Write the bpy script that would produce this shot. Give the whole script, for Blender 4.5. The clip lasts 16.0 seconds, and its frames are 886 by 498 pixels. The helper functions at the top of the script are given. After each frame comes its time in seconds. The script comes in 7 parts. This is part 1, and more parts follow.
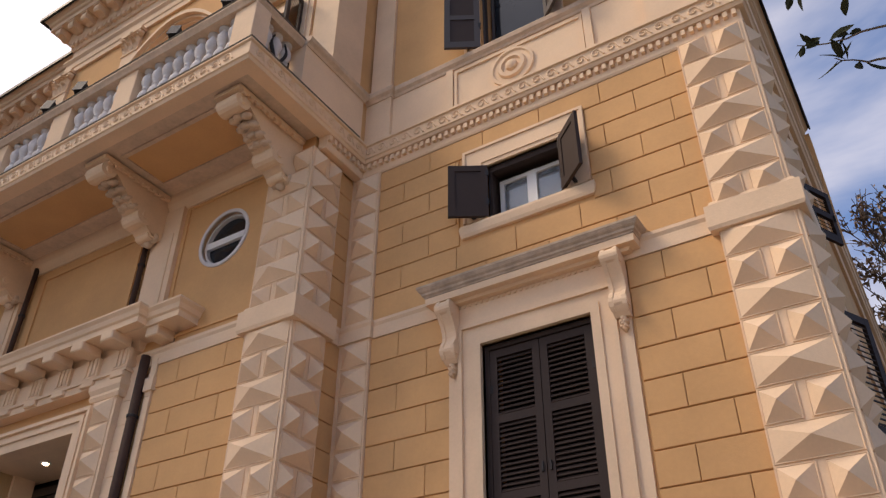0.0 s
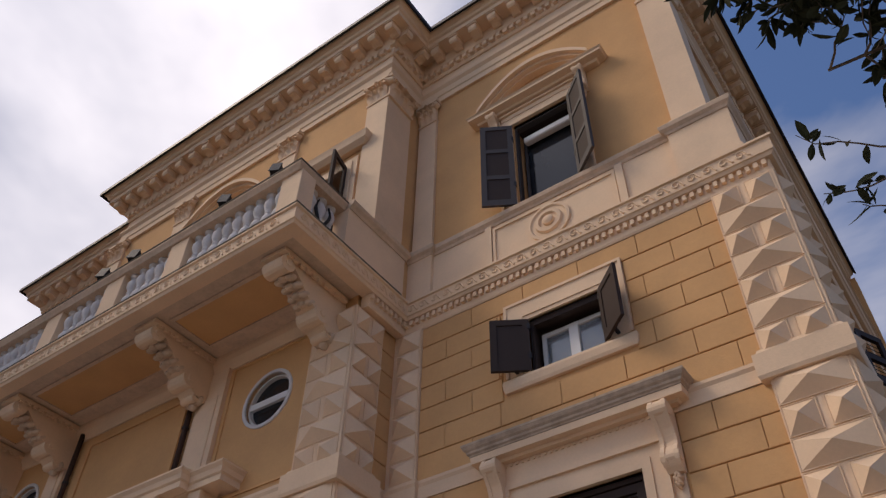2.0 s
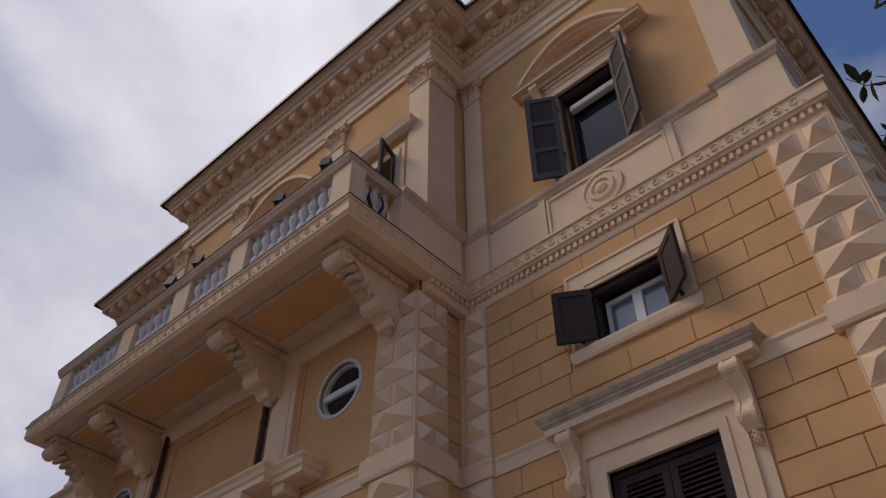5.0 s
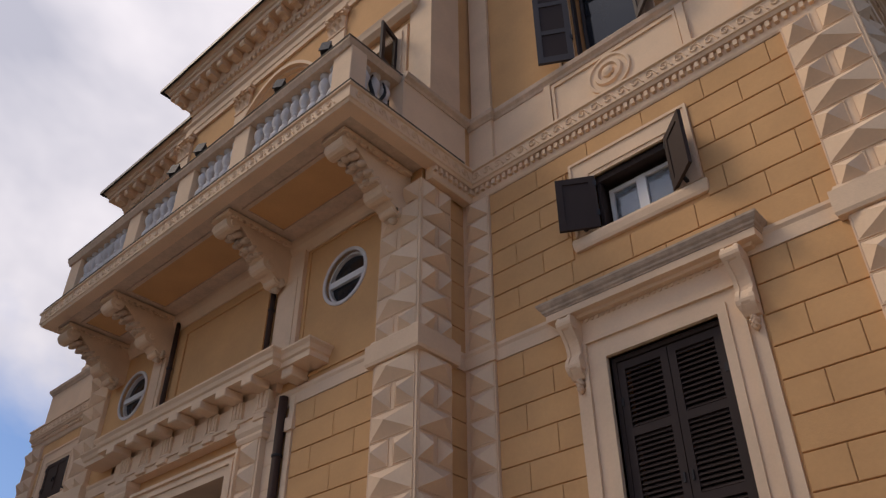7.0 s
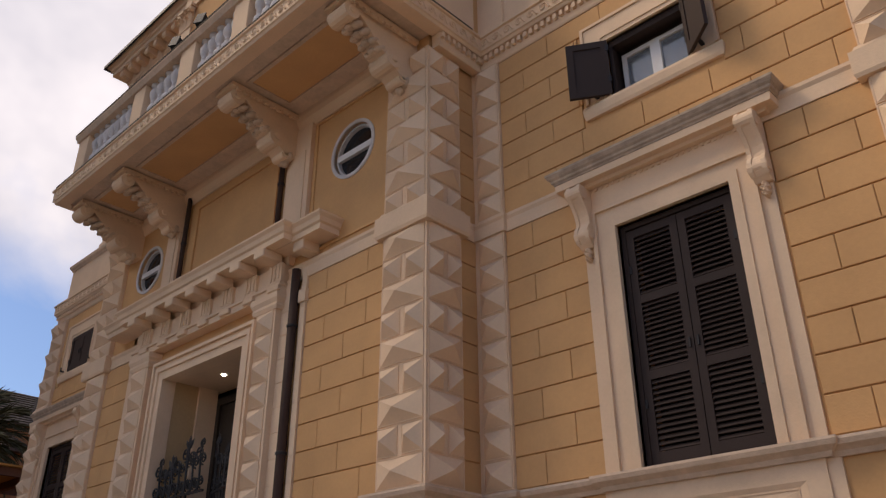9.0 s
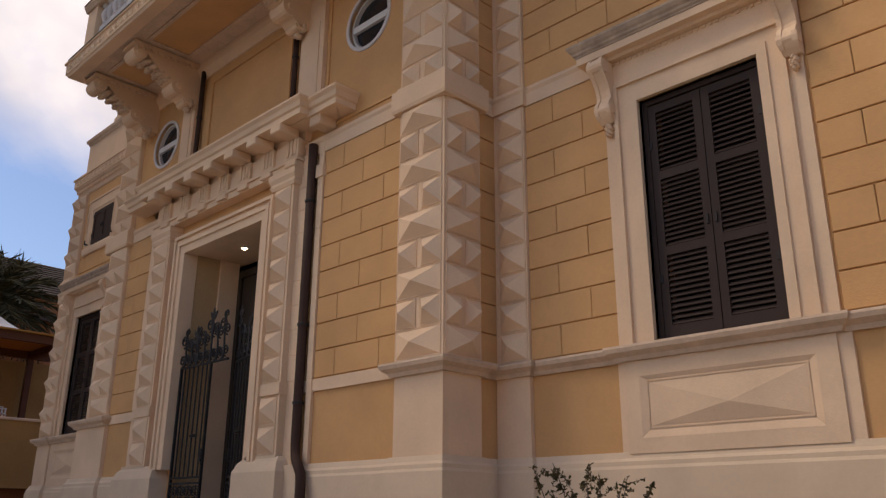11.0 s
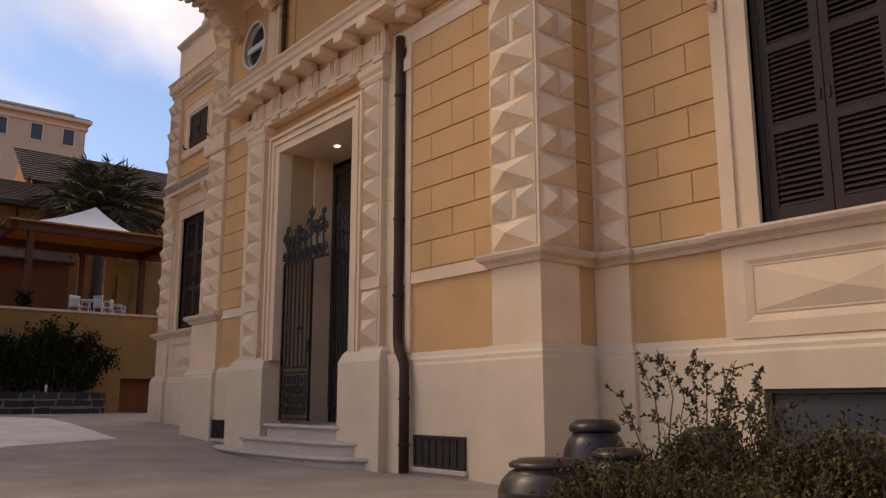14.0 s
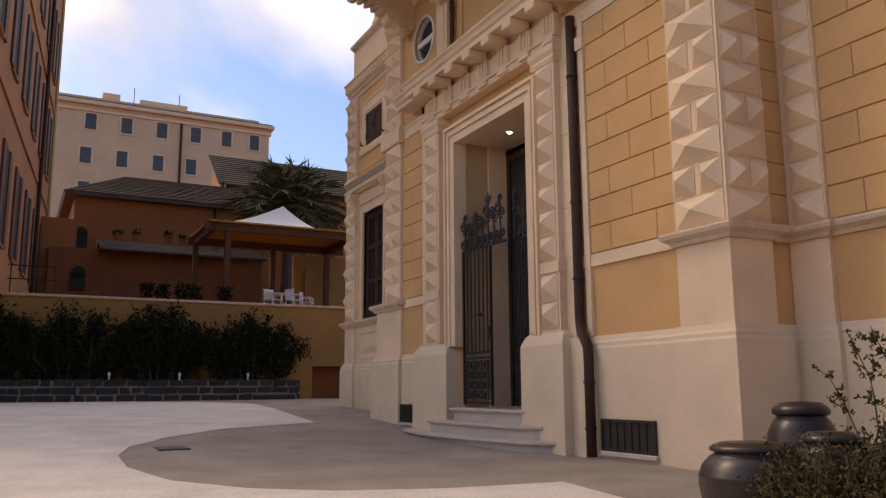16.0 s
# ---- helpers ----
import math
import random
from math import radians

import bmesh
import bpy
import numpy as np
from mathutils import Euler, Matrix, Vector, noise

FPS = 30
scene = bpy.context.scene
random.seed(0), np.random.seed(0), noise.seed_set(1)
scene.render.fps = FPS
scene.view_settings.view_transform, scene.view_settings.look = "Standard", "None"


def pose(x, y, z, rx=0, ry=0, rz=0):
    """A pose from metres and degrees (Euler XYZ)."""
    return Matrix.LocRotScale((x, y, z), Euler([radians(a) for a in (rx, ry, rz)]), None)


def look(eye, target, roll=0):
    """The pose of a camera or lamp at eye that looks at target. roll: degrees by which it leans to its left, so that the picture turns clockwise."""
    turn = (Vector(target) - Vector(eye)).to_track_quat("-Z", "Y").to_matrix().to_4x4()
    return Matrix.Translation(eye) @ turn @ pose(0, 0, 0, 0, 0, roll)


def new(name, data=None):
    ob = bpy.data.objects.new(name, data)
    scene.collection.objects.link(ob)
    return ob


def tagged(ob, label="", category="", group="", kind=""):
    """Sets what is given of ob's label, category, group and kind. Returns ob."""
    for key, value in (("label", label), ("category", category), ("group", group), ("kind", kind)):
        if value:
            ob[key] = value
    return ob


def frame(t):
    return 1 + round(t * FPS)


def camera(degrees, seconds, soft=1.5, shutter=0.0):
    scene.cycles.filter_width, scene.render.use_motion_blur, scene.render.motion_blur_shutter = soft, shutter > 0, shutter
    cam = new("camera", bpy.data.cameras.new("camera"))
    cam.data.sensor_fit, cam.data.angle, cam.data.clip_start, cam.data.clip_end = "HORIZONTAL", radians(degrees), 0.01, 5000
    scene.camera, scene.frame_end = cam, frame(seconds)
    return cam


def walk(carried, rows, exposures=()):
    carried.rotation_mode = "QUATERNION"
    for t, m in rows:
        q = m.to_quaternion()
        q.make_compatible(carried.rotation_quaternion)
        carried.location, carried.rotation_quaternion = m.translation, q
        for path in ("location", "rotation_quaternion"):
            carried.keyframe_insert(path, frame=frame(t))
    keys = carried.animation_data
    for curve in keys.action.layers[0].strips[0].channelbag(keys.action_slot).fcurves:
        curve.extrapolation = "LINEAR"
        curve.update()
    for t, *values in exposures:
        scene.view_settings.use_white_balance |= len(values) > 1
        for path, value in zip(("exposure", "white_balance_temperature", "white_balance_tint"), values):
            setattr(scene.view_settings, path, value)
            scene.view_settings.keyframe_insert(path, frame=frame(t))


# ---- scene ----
# The camera turns almost on one spot: seconds, yaw, pitch, roll in degrees, and where the eye sways to.
cam = camera(56.8, 16.0, soft=1.3)
TURNS = [
    (0, 32.37, 34.42, 0.28, -0.043, -7.090, 0.836),
    (0.5, 33.34, 37.19, 0.80, -0.050, -7.111, 0.827),
    (1, 34.02, 39.70, 0.61, -0.048, -7.111, 0.823),
    (1.5, 35.19, 42.38, 0.91, -0.032, -7.111, 0.817),
    (2, 36.45, 45.21, 1.34, -0.013, -7.104, 0.813),
    (2.5, 36.73, 48.63, 1.97, 0.019, -7.099, 0.803),
    (3, 36.60, 50.90, -0.21, 0.008, -7.104, 0.797),
    (3.5, 38.17, 50.02, -1.57, -0.008, -7.138, 0.791),
    (4, 40.18, 47.84, -1.57, -0.008, -7.140, 0.784),
    (6.5, 42.61, 38.17, 0.27, 0.048, -7.082, 0.825),
    (7, 42.64, 35.82, 0.02, 0.043, -7.077, 0.826),
    (7.5, 42.77, 33.28, 0.13, 0.047, -7.061, 0.827),
    (8, 43.31, 31.42, -0.13, 0.053, -7.041, 0.833),
    (8.5, 43.55, 29.11, -0.53, 0.054, -7.017, 0.840),
    (9, 43.75, 26.91, -0.22, 0.055, -7.007, 0.842),
    (11.5, 44.98, 15.71, 0.34, 0.039, -7.040, 0.850),
    (12, 44.98, 13.38, 0.21, 0.033, -7.030, 0.854),
    (12.5, 45.21, 12.00, -0.06, 0.026, -7.016, 0.856),
    (13, 46.16, 10.53, 0.05, 0.022, -6.987, 0.860),
    (13.5, 48.50, 10.30, -0.15, 0.002, -7.014, 0.851),
    (14, 51.25, 10.60, -0.05, -0.020, -7.070, 0.853),
    (14.5, 54.04, 10.74, -0.07, -0.031, -7.106, 0.845),
    (15, 57.06, 10.63, 0.02, -0.062, -7.116, 0.834),
    (15.5, 59.95, 10.12, -0.27, -0.065, -7.141, 0.832),
    (16, 63.31, 9.68, -0.36, -0.066, -7.161, 0.832),
]


def aim(yaw, pitch, roll, *eye):
    a, b = radians(yaw), radians(pitch)
    way = Vector((-math.sin(a) * math.cos(b), math.cos(a) * math.cos(b), math.sin(b)))
    return look(eye, Vector(eye) + 2 * way, roll)


walk(cam, [(row[0], aim(*row[1:])) for row in TURNS],
     exposures=[(0, 0.10, 7060, 15), (1.5, -0.28, 6810, 15), (3, -0.83, 6360, 14), (4.2, -0.93, 6310, 14), (6.5, -0.65, 6630, 14),
                (9, -0.35, 7080, 15), (12, -0.22, 7580, 16), (16, 0.10, 7730, 16)])

# ---- sky and sun ----
world = bpy.data.worlds.new("sky")
scene.world = world
world.use_nodes = True
wt = world.node_tree
wt.nodes.clear()


def wnode(kind, **values):
    n = wt.nodes.new(kind)
    for k, v in values.items():
        n.inputs[k].default_value = v
    return n


sky = wt.nodes.new("ShaderNodeTexSky")
sky.sky_type = "NISHITA"
sky.sun_disc = False
sky.sun_elevation, sky.sun_rotation = radians(48), radians(234)
wcoord = wt.nodes.new("ShaderNodeTexCoord")
wmap = wt.nodes.new("ShaderNodeMapping")
wmap.inputs["Scale"].default_value = (1.0, 1.0, 1.7)
wmap.inputs["Location"].default_value = (0.35, 0.1, 0.0)
wn = wnode("ShaderNodeTexNoise", Scale=1.7, Detail=7.0, Roughness=0.52, Distortion=0.35)
cover = wt.nodes.new("ShaderNodeValToRGB")
cover.color_ramp.elements[0].position, cover.color_ramp.elements[1].position = 0.40, 0.58
wn2 = wnode("ShaderNodeTexNoise", Scale=2.3, Detail=5.0, Roughness=0.5, Distortion=0.2)
shade = wt.nodes.new("ShaderNodeValToRGB")
shade.color_ramp.elements[0].position, shade.color_ramp.elements[1].position = 0.40, 0.68
shade.color_ramp.elements[0].color = (7.2, 7.5, 8.9, 1)
shade.color_ramp.elements[1].color = (15.0, 14.6, 15.2, 1)
wmix = wt.nodes.new("ShaderNodeMix")
wmix.data_type = "RGBA"
bg = wt.nodes.new("ShaderNodeBackground")
bg.inputs["Strength"].default_value = 0.08
wo = wt.nodes.new("ShaderNodeOutputWorld")
wt.links.new(wcoord.outputs["Generated"], wmap.inputs["Vector"])
wt.links.new(wmap.outputs["Vector"], wn.inputs["Vector"])
wt.links.new(wmap.outputs["Vector"], wn2.inputs["Vector"])
# clouds thicken high in the west
wsplit = wt.nodes.new("ShaderNodeSeparateXYZ")
wt.links.new(wcoord.outputs["Generated"], wsplit.inputs[0])


def wmath(op, a, b):
    n = wt.nodes.new("ShaderNodeMath")
    n.operation = op
    for i, v in enumerate((a, b)):
        if isinstance(v, (int, float)):
            n.inputs[i].default_value = v
        else:
            wt.links.new(v, n.inputs[i])
    return n.outputs[0]


high = wmath("MULTIPLY", wsplit.outputs["Z"], wsplit.outputs["Z"])
west = wmath("MULTIPLY", wmath("MULTIPLY", wsplit.outputs["X"], high), -0.75)
wt.links.new(wmath("SUBTRACT", wmath("ADD", wn.outputs["Fac"], west), 0.05), cover.inputs["Fac"])
wt.links.new(wn2.outputs["Fac"], shade.inputs["Fac"])
wt.links.new(cover.outputs["Color"], wmix.inputs["Factor"])
wgain = wt.nodes.new("ShaderNodeVectorMath")
wgain.operation = "MULTIPLY"
wgain.inputs[1].default_value = (1.65, 1.95, 2.4)
wt.links.new(sky.outputs["Color"], wgain.inputs[0])
wt.links.new(wgain.outputs["Vector"], wmix.inputs["A"])
# clouds glow more the nearer they stand to the hidden sun
wdot = wt.nodes.new("ShaderNodeVectorMath")
wdot.operation = "DOT_PRODUCT"
wdot.inputs[1].default_value = (-0.54, -0.39, 0.75)
wglow = wt.nodes.new("ShaderNodeMapRange")
wglow.inputs["From Min"].default_value, wglow.inputs["From Max"].default_value = -0.5, 1.0
wglow.inputs["To Min"].default_value, wglow.inputs["To Max"].default_value = 0.6, 1.45
wscale = wt.nodes.new("ShaderNodeVectorMath")
wscale.operation = "SCALE"
wt.links.new(wcoord.outputs["Generated"], wdot.inputs[0])
wt.links.new(wdot.outputs["Value"], wglow.inputs["Value"])
wt.links.new(shade.outputs["Color"], wscale.inputs[0])
wt.links.new(wglow.outputs["Result"], wscale.inputs["Scale"])
wt.links.new(wscale.outputs["Vector"], wmix.inputs["B"])
wt.links.new(wmix.outputs["Result"], bg.inputs["Color"])
wt.links.new(bg.outputs["Background"], wo.inputs["Surface"])

sun = new("sun", bpy.data.lights.new("sun", "SUN"))
sun.data.energy, sun.data.angle, sun.data.color = 2.3, radians(20), (1.0, 0.85, 0.66)
sun.matrix_world = look((-10.8, -7.8, 15.0), (0, 0, 0))


# ---- materials ----
def material(name, color, rough=0.8, metal=0.0, grain=40.0, vary=0.12, stain=0.12, stain_size=0.7, bump=0.15,
             bump_size=60.0, piece=0.0, island=False, gloss=0.5):
    """A surface with fine grain, broad stains, relief and, for pieces, a tone of their own."""
    m = bpy.data.materials.new(name)
    m.use_nodes = True
    nt = m.node_tree
    b = nt.nodes["Principled BSDF"]
    b.inputs["Roughness"].default_value, b.inputs["Metallic"].default_value = rough, metal
    b.inputs["Specular IOR Level"].default_value = gloss
    co = nt.nodes.new("ShaderNodeNewGeometry")

    def tex(size, detail=5.0):
        n = nt.nodes.new("ShaderNodeTexNoise")
        n.inputs["Scale"].default_value, n.inputs["Detail"].default_value = size, detail
        nt.links.new(co.outputs["Position"], n.inputs["Vector"])
        return n.outputs["Fac"]

    def math_node(op, a, b_):
        n = nt.nodes.new("ShaderNodeMath")
        n.operation = op
        for i, v in enumerate((a, b_)):
            if isinstance(v, (int, float)):
                n.inputs[i].default_value = v
            else:
                nt.links.new(v, n.inputs[i])
        return n.outputs[0]

    fine, broad = tex(grain), tex(1.0 / stain_size, 6.0)
    tone = math_node("ADD", math_node("MULTIPLY", math_node("SUBTRACT", fine, 0.5), 2 * vary),
                     math_node("MULTIPLY", math_node("SUBTRACT", broad, 0.5), 2.6 * stain))
    if piece:
        if island:
            rnd = co.outputs["Random Per Island"]
        else:
            rnd = nt.nodes.new("ShaderNodeObjectInfo").outputs["Random"]
        tone = math_node("ADD", tone, math_node("MULTIPLY", math_node("SUBTRACT", rnd, 0.5), 2 * piece))
    hs = nt.nodes.new("ShaderNodeHueSaturation")
    hs.inputs["Color"].default_value = (*color, 1)
    nt.links.new(math_node("ADD", tone, 1.0), hs.inputs["Value"])
    nt.links.new(hs.outputs["Color"], b.inputs["Base Color"])
    if bump:
        bn = nt.nodes.new("ShaderNodeBump")
        bn.inputs["Strength"].default_value, bn.inputs["Distance"].default_value = bump, 0.02
        nt.links.new(tex(bump_size, 4.0), bn.inputs["Height"])
        nt.links.new(bn.outputs["Normal"], b.inputs["Normal"])
    return m


OCHRE = material("ochre_plaster", (0.63, 0.355, 0.150), 0.9, grain=25, vary=0.06, stain=0.15, piece=0.035, bump=0.12)
CREAM = material("cream_stucco", (0.77, 0.555, 0.365), 0.85, grain=30, vary=0.06, stain=0.15, piece=0.03, bump=0.12)
# weathered stone; its darker tone also serves as painted shade under the balcony
CREAM_WORN_SHADED = material("weathered_and_shaded_cream_stone", (0.62, 0.46, 0.325), 0.9, grain=18, vary=0.16, stain=0.22, stain_size=0.25, bump=0.25)
CREAM_STAINED = material("rain_stained_stone", (0.46, 0.35, 0.255), 0.92, grain=14, vary=0.24, stain=0.34, stain_size=0.16, bump=0.35)
PLINTH = material("plinth_plaster", (0.70, 0.54, 0.375), 0.9, grain=22, vary=0.05, stain=0.12, stain_size=0.5, bump=0.06)
BALUSTER = material("grey_white_stone", (0.62, 0.585, 0.565), 0.85, grain=30, vary=0.1, stain=0.15, stain_size=0.2, piece=0.05)
SHUTTER = material("dark_brown_paint", (0.044, 0.029, 0.024), 0.65, grain=60, vary=0.12, stain=0.15, bump=0.05, piece=0.04, gloss=0.2)
SHUTTER_GREY = material("dark_grey_paint", (0.052, 0.042, 0.040), 0.65, grain=60, vary=0.12, stain=0.12, bump=0.05)
DARK_WOOD = material("dark_door_wood", (0.03, 0.02, 0.014), 0.5, grain=25, vary=0.2, stain=0.2)
WHITE_FRAME = material("white_window_paint", (0.72, 0.70, 0.68), 0.5, grain=50, vary=0.03, stain=0.05, bump=0.03)
IRON = material("wrought_iron", (0.020, 0.017, 0.017), 0.55, metal=0.3, grain=50, vary=0.2, stain=0.25, bump=0.2)
PIPE = material("brown_copper_pipe", (0.055, 0.029, 0.020), 0.7, metal=0.0, gloss=0.25, grain=30, vary=0.15, stain=0.3, stain_size=0.3)
MARBLE = material("worn_marble", (0.54, 0.455, 0.38), 0.6, grain=14, vary=0.1, stain=0.15, stain_size=0.3, bump=0.08)
ASPHALT = material("dark_asphalt", (0.30, 0.245, 0.20), 0.92, grain=45, vary=0.42, stain=0.32, stain_size=0.8, bump=0.5, bump_size=120)
# ground out of view, given a dark colour to lessen light bounced upward
UNSEEN_GROUND = material("dark_unseen_ground", (0.075, 0.062, 0.045), 0.95, grain=30, vary=0.4, stain=0.4, stain_size=1.2, bump=0.6, bump_size=60)
PALE = material("pale_gravel_paving", (0.66, 0.58, 0.51), 0.95, grain=40, vary=0.38, stain=0.22, stain_size=0.7, bump=0.5, bump_size=110)
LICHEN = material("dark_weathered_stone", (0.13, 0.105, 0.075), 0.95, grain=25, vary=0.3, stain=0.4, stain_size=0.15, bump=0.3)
ROOF_EDGE = material("dark_roof_metal", (0.022, 0.02, 0.022), 0.5, metal=0.3)
# near-black colour stands in for the shade inside rooms and openings
DARK = material("unlit_interior_black", (0.03, 0.026, 0.022), 0.9, bump=0)
VESTIBULE = material("vestibule_paint", (0.52, 0.35, 0.18), 0.8, stain=0.05)


def glass(name, tint, rough=0.03):
    m = bpy.data.materials.new(name)
    m.use_nodes = True
    b = m.node_tree.nodes["Principled BSDF"]
    b.inputs["Base Color"].default_value = (*tint, 1)
    b.inputs["Roughness"].default_value = rough
    b.inputs["Transmission Weight"].default_value = 0.75
    b.inputs["IOR"].default_value = 1.6
    b.inputs["Specular IOR Level"].default_value = 1.0
    return m


PANE = glass("window_glass", (0.55, 0.6, 0.66))
PANE_DARK = material("dark_window_glass", (0.018, 0.02, 0.024), 0.08, grain=3, vary=0.1, stain=0.1, bump=0.0, gloss=0.35)


# ---- helpers for meshes ----
def mesh_of(name, bm, mat):
    bmesh.ops.recalc_face_normals(bm, faces=bm.faces)
    me = bpy.data.meshes.new(name)
    bm.to_mesh(me)
    bm.free()
    me.materials.append(mat)
    return me


def part(name, bm, mat, parent=None, label="", smooth=False):
    me = bm if isinstance(bm, bpy.types.Mesh) else mesh_of(name, bm, mat)
    if smooth:
        me.shade_smooth()
    ob = new(name, me)
    if parent:
        ob.parent = parent
    if label:
        tagged(ob, label)
    return ob


def thing(name, label, category, at=(0, 0, 0), group="", kind=""):
    ob = new(name)
    ob.location = at
    ob.empty_display_size = 0.1
    return tagged(ob, label, category, group, kind)


def box(bm, x0, x1, y0, y1, z0, z1, bevel=0.0):
    m = Matrix.LocRotScale(((x0 + x1) / 2, (y0 + y1) / 2, (z0 + z1) / 2), None, (abs(x1 - x0), abs(y1 - y0), abs(z1 - z0)))
    vs = bmesh.ops.create_cube(bm, size=1.0, matrix=m)["verts"]
    if bevel:
        es = list({e for v in vs for e in v.link_edges})
        bmesh.ops.bevel(bm, geom=es, offset=bevel, segments=1, affect="EDGES")
    return bm


def boxes(*rows, bevel=0.0):
    bm = bmesh.new()
    for r in rows:
        box(bm, *r, bevel=bevel)
    return bm


def sweep(bm, path, profile, closed=False):
    """Draws a closed outline of (out, z) along a plan line; out points to the right of its way."""
    pts = [Vector(p) for p in path]
    n = len(pts)
    rings = []
    for i, p in enumerate(pts):
        ds = []
        if i > 0 or closed:
            ds.append((p - pts[i - 1]).normalized())
        if i < n - 1 or closed:
            ds.append((pts[(i + 1) % n] - p).normalized())
        ns = [Vector((d.y, -d.x)) for d in ds]
        m = ns[0] if len(ns) == 1 else (ns[0] + ns[1]) / max(0.2, 1 + ns[0].dot(ns[1]))
        rings.append([bm.verts.new((p.x + m.x * o, p.y + m.y * o, z)) for o, z in profile])
    k = len(profile)
    for a in range(n if closed else n - 1):
        r, s = rings[a], rings[(a + 1) % n]
        for j in range(k):
            bm.faces.new((r[j], r[(j + 1) % k], s[(j + 1) % k], s[j]))
    if not closed:
        bm.faces.new(rings[0])
        bm.faces.new(rings[-1][::-1])
    return bm


def turned(bm, profile, cx=0, cy=0, cz=0, seg=16, caps=True):
    """A turned body from (radius, z)."""
    rings = [[bm.verts.new((cx + r * math.cos(2 * math.pi * i / seg), cy + r * math.sin(2 * math.pi * i / seg), cz + z))
              for i in range(seg)] for r, z in profile]
    for a, b in zip(rings, rings[1:]):
        for i in range(seg):
            bm.faces.new((a[i], a[(i + 1) % seg], b[(i + 1) % seg], b[i]))
    if caps:
        bm.faces.new(rings[0][::-1])
        bm.faces.new(rings[-1])
    return bm


def tube(bm, pts, radius, seg=6, flat=1.0):
    """A round bar along points."""
    pts = [Vector(p) for p in pts]
    rings = []
    side = None
    for i, p in enumerate(pts):
        d = (pts[min(i + 1, len(pts) - 1)] - pts[max(i - 1, 0)]).normalized()
        if side is None:
            side = d.orthogonal().normalized()
        side = (side - d * side.dot(d)).normalized()
        up = d.cross(side)
        r = radius[i] if isinstance(radius, (list, tuple)) else radius
        rings.append([bm.verts.new(p + r * (math.cos(2 * math.pi * k / seg) * side + flat * math.sin(2 * math.pi * k / seg) * up))
                      for k in range(seg)])
    for a, b in zip(rings, rings[1:]):
        for k in range(seg):
            bm.faces.new((a[k], a[(k + 1) % seg], b[(k + 1) % seg], b[k]))
    bm.faces.new(rings[0][::-1])
    bm.faces.new(rings[-1])
    return bm


def wall_cells(bm, x0, x1, y0, y1, z0, z1, holes):
    """A wall along x between y0 and y1 with holes (xa, xb, za, zb) through it."""
    xs = sorted({x0, x1, *[h[0] for h in holes], *[h[1] for h in holes]})
    for xa, xb in zip(xs, xs[1:]):
        mid = (xa + xb) / 2
        cuts = sorted([(h[2], h[3]) for h in holes if h[0] < mid < h[1]])
        z = z0
        for za, zb in cuts + [(z1, z1)]:
            if za > z + 1e-4:
                box(bm, xa, xb, y0, y1, z, za)
            z = max(z, zb)
    return bm


def round_hole(bm, cx, cz, r, x0, x1, z0, z1, y0, y1, seg=40):
    """A rectangle of wall with a round hole through it."""
    def edge(a):
        c, s = math.cos(a), math.sin(a)
        k = min((x1 - cx) / c if c > 1e-6 else (x0 - cx) / c if c < -1e-6 else 1e9,
                (z1 - cz) / s if s > 1e-6 else (z0 - cz) / s if s < -1e-6 else 1e9)
        return cx + k * c, cz + k * s
    angles = sorted([2 * math.pi * i / seg for i in range(seg)] + [math.atan2(z - cz, x - cx) % (2 * math.pi) for x in (x0, x1) for z in (z0, z1)])
    rows = []
    for a in angles:
        ex, ez = edge(a)
        ix, iz = cx + r * math.cos(a), cz + r * math.sin(a)
        rows.append([bm.verts.new(p) for p in ((ex, y0, ez), (ix, y0, iz), (ix, y1, iz), (ex, y1, ez))])
    for a, b in zip(rows, rows[1:] + rows[:1]):
        for j in range(3):
            bm.faces.new((a[j], a[j + 1], b[j + 1], b[j]))
    return bm


# ---- the plan of the villa: x along the front, y into the house ----
AX0, AX1 = -14.93, -5.99      # projecting centre
RX, LX = -0.50, -19.72        # ends of the wings
YA, YP = -0.90, -0.97         # centre wall and its corner pilasters
DOOR_X = -10.60
BACK = 11.0


def outline(a0):
    """The line of the front with its pilasters; a0 is the far end of the centre."""
    return [(LX, BACK), (LX, -0.07), (LX + 0.7, -0.07), (LX + 0.7, 0), (a0 - 0.43, 0), (a0 - 0.43, -0.06), (a0 + 0.06, -0.06),
           (a0 + 0.06, -0.37), (a0, -0.37), (a0, YP), (AX0 + 0.76, YP), (AX0 + 0.76, YA),
           (AX1 - 0.76, YA), (AX1 - 0.76, YP), (AX1, YP), (AX1, -0.37), (AX1 - 0.06, -0.37), (AX1 - 0.06, -0.06), (AX1 + 0.43, -0.06),
           (AX1 + 0.43, 0), (RX - 0.76, 0), (RX - 0.76, -0.07), (RX, -0.07), (RX, 0.7), (RX - 0.06, 0.7), (RX - 0.06, BACK)]


OUTLINE, BASE_LINE = outline(AX0), outline(AX0 - 0.42)


def ground_z(x):
    """The drive rises gently towards the retaining wall."""
    k = [(-80, 0.5), (-30, 0.5), (-24, 0.48), (-19.3, 0.40), (-15, 0.24), (-12.8, 0.1), (-8.5, 0.0), (60, 0.0)]
    for (a, za), (b, zb) in zip(k, k[1:]):
        if x <= b:
            return za + (zb - za) * max(0, x - a) / (b - a)
    return 0.0


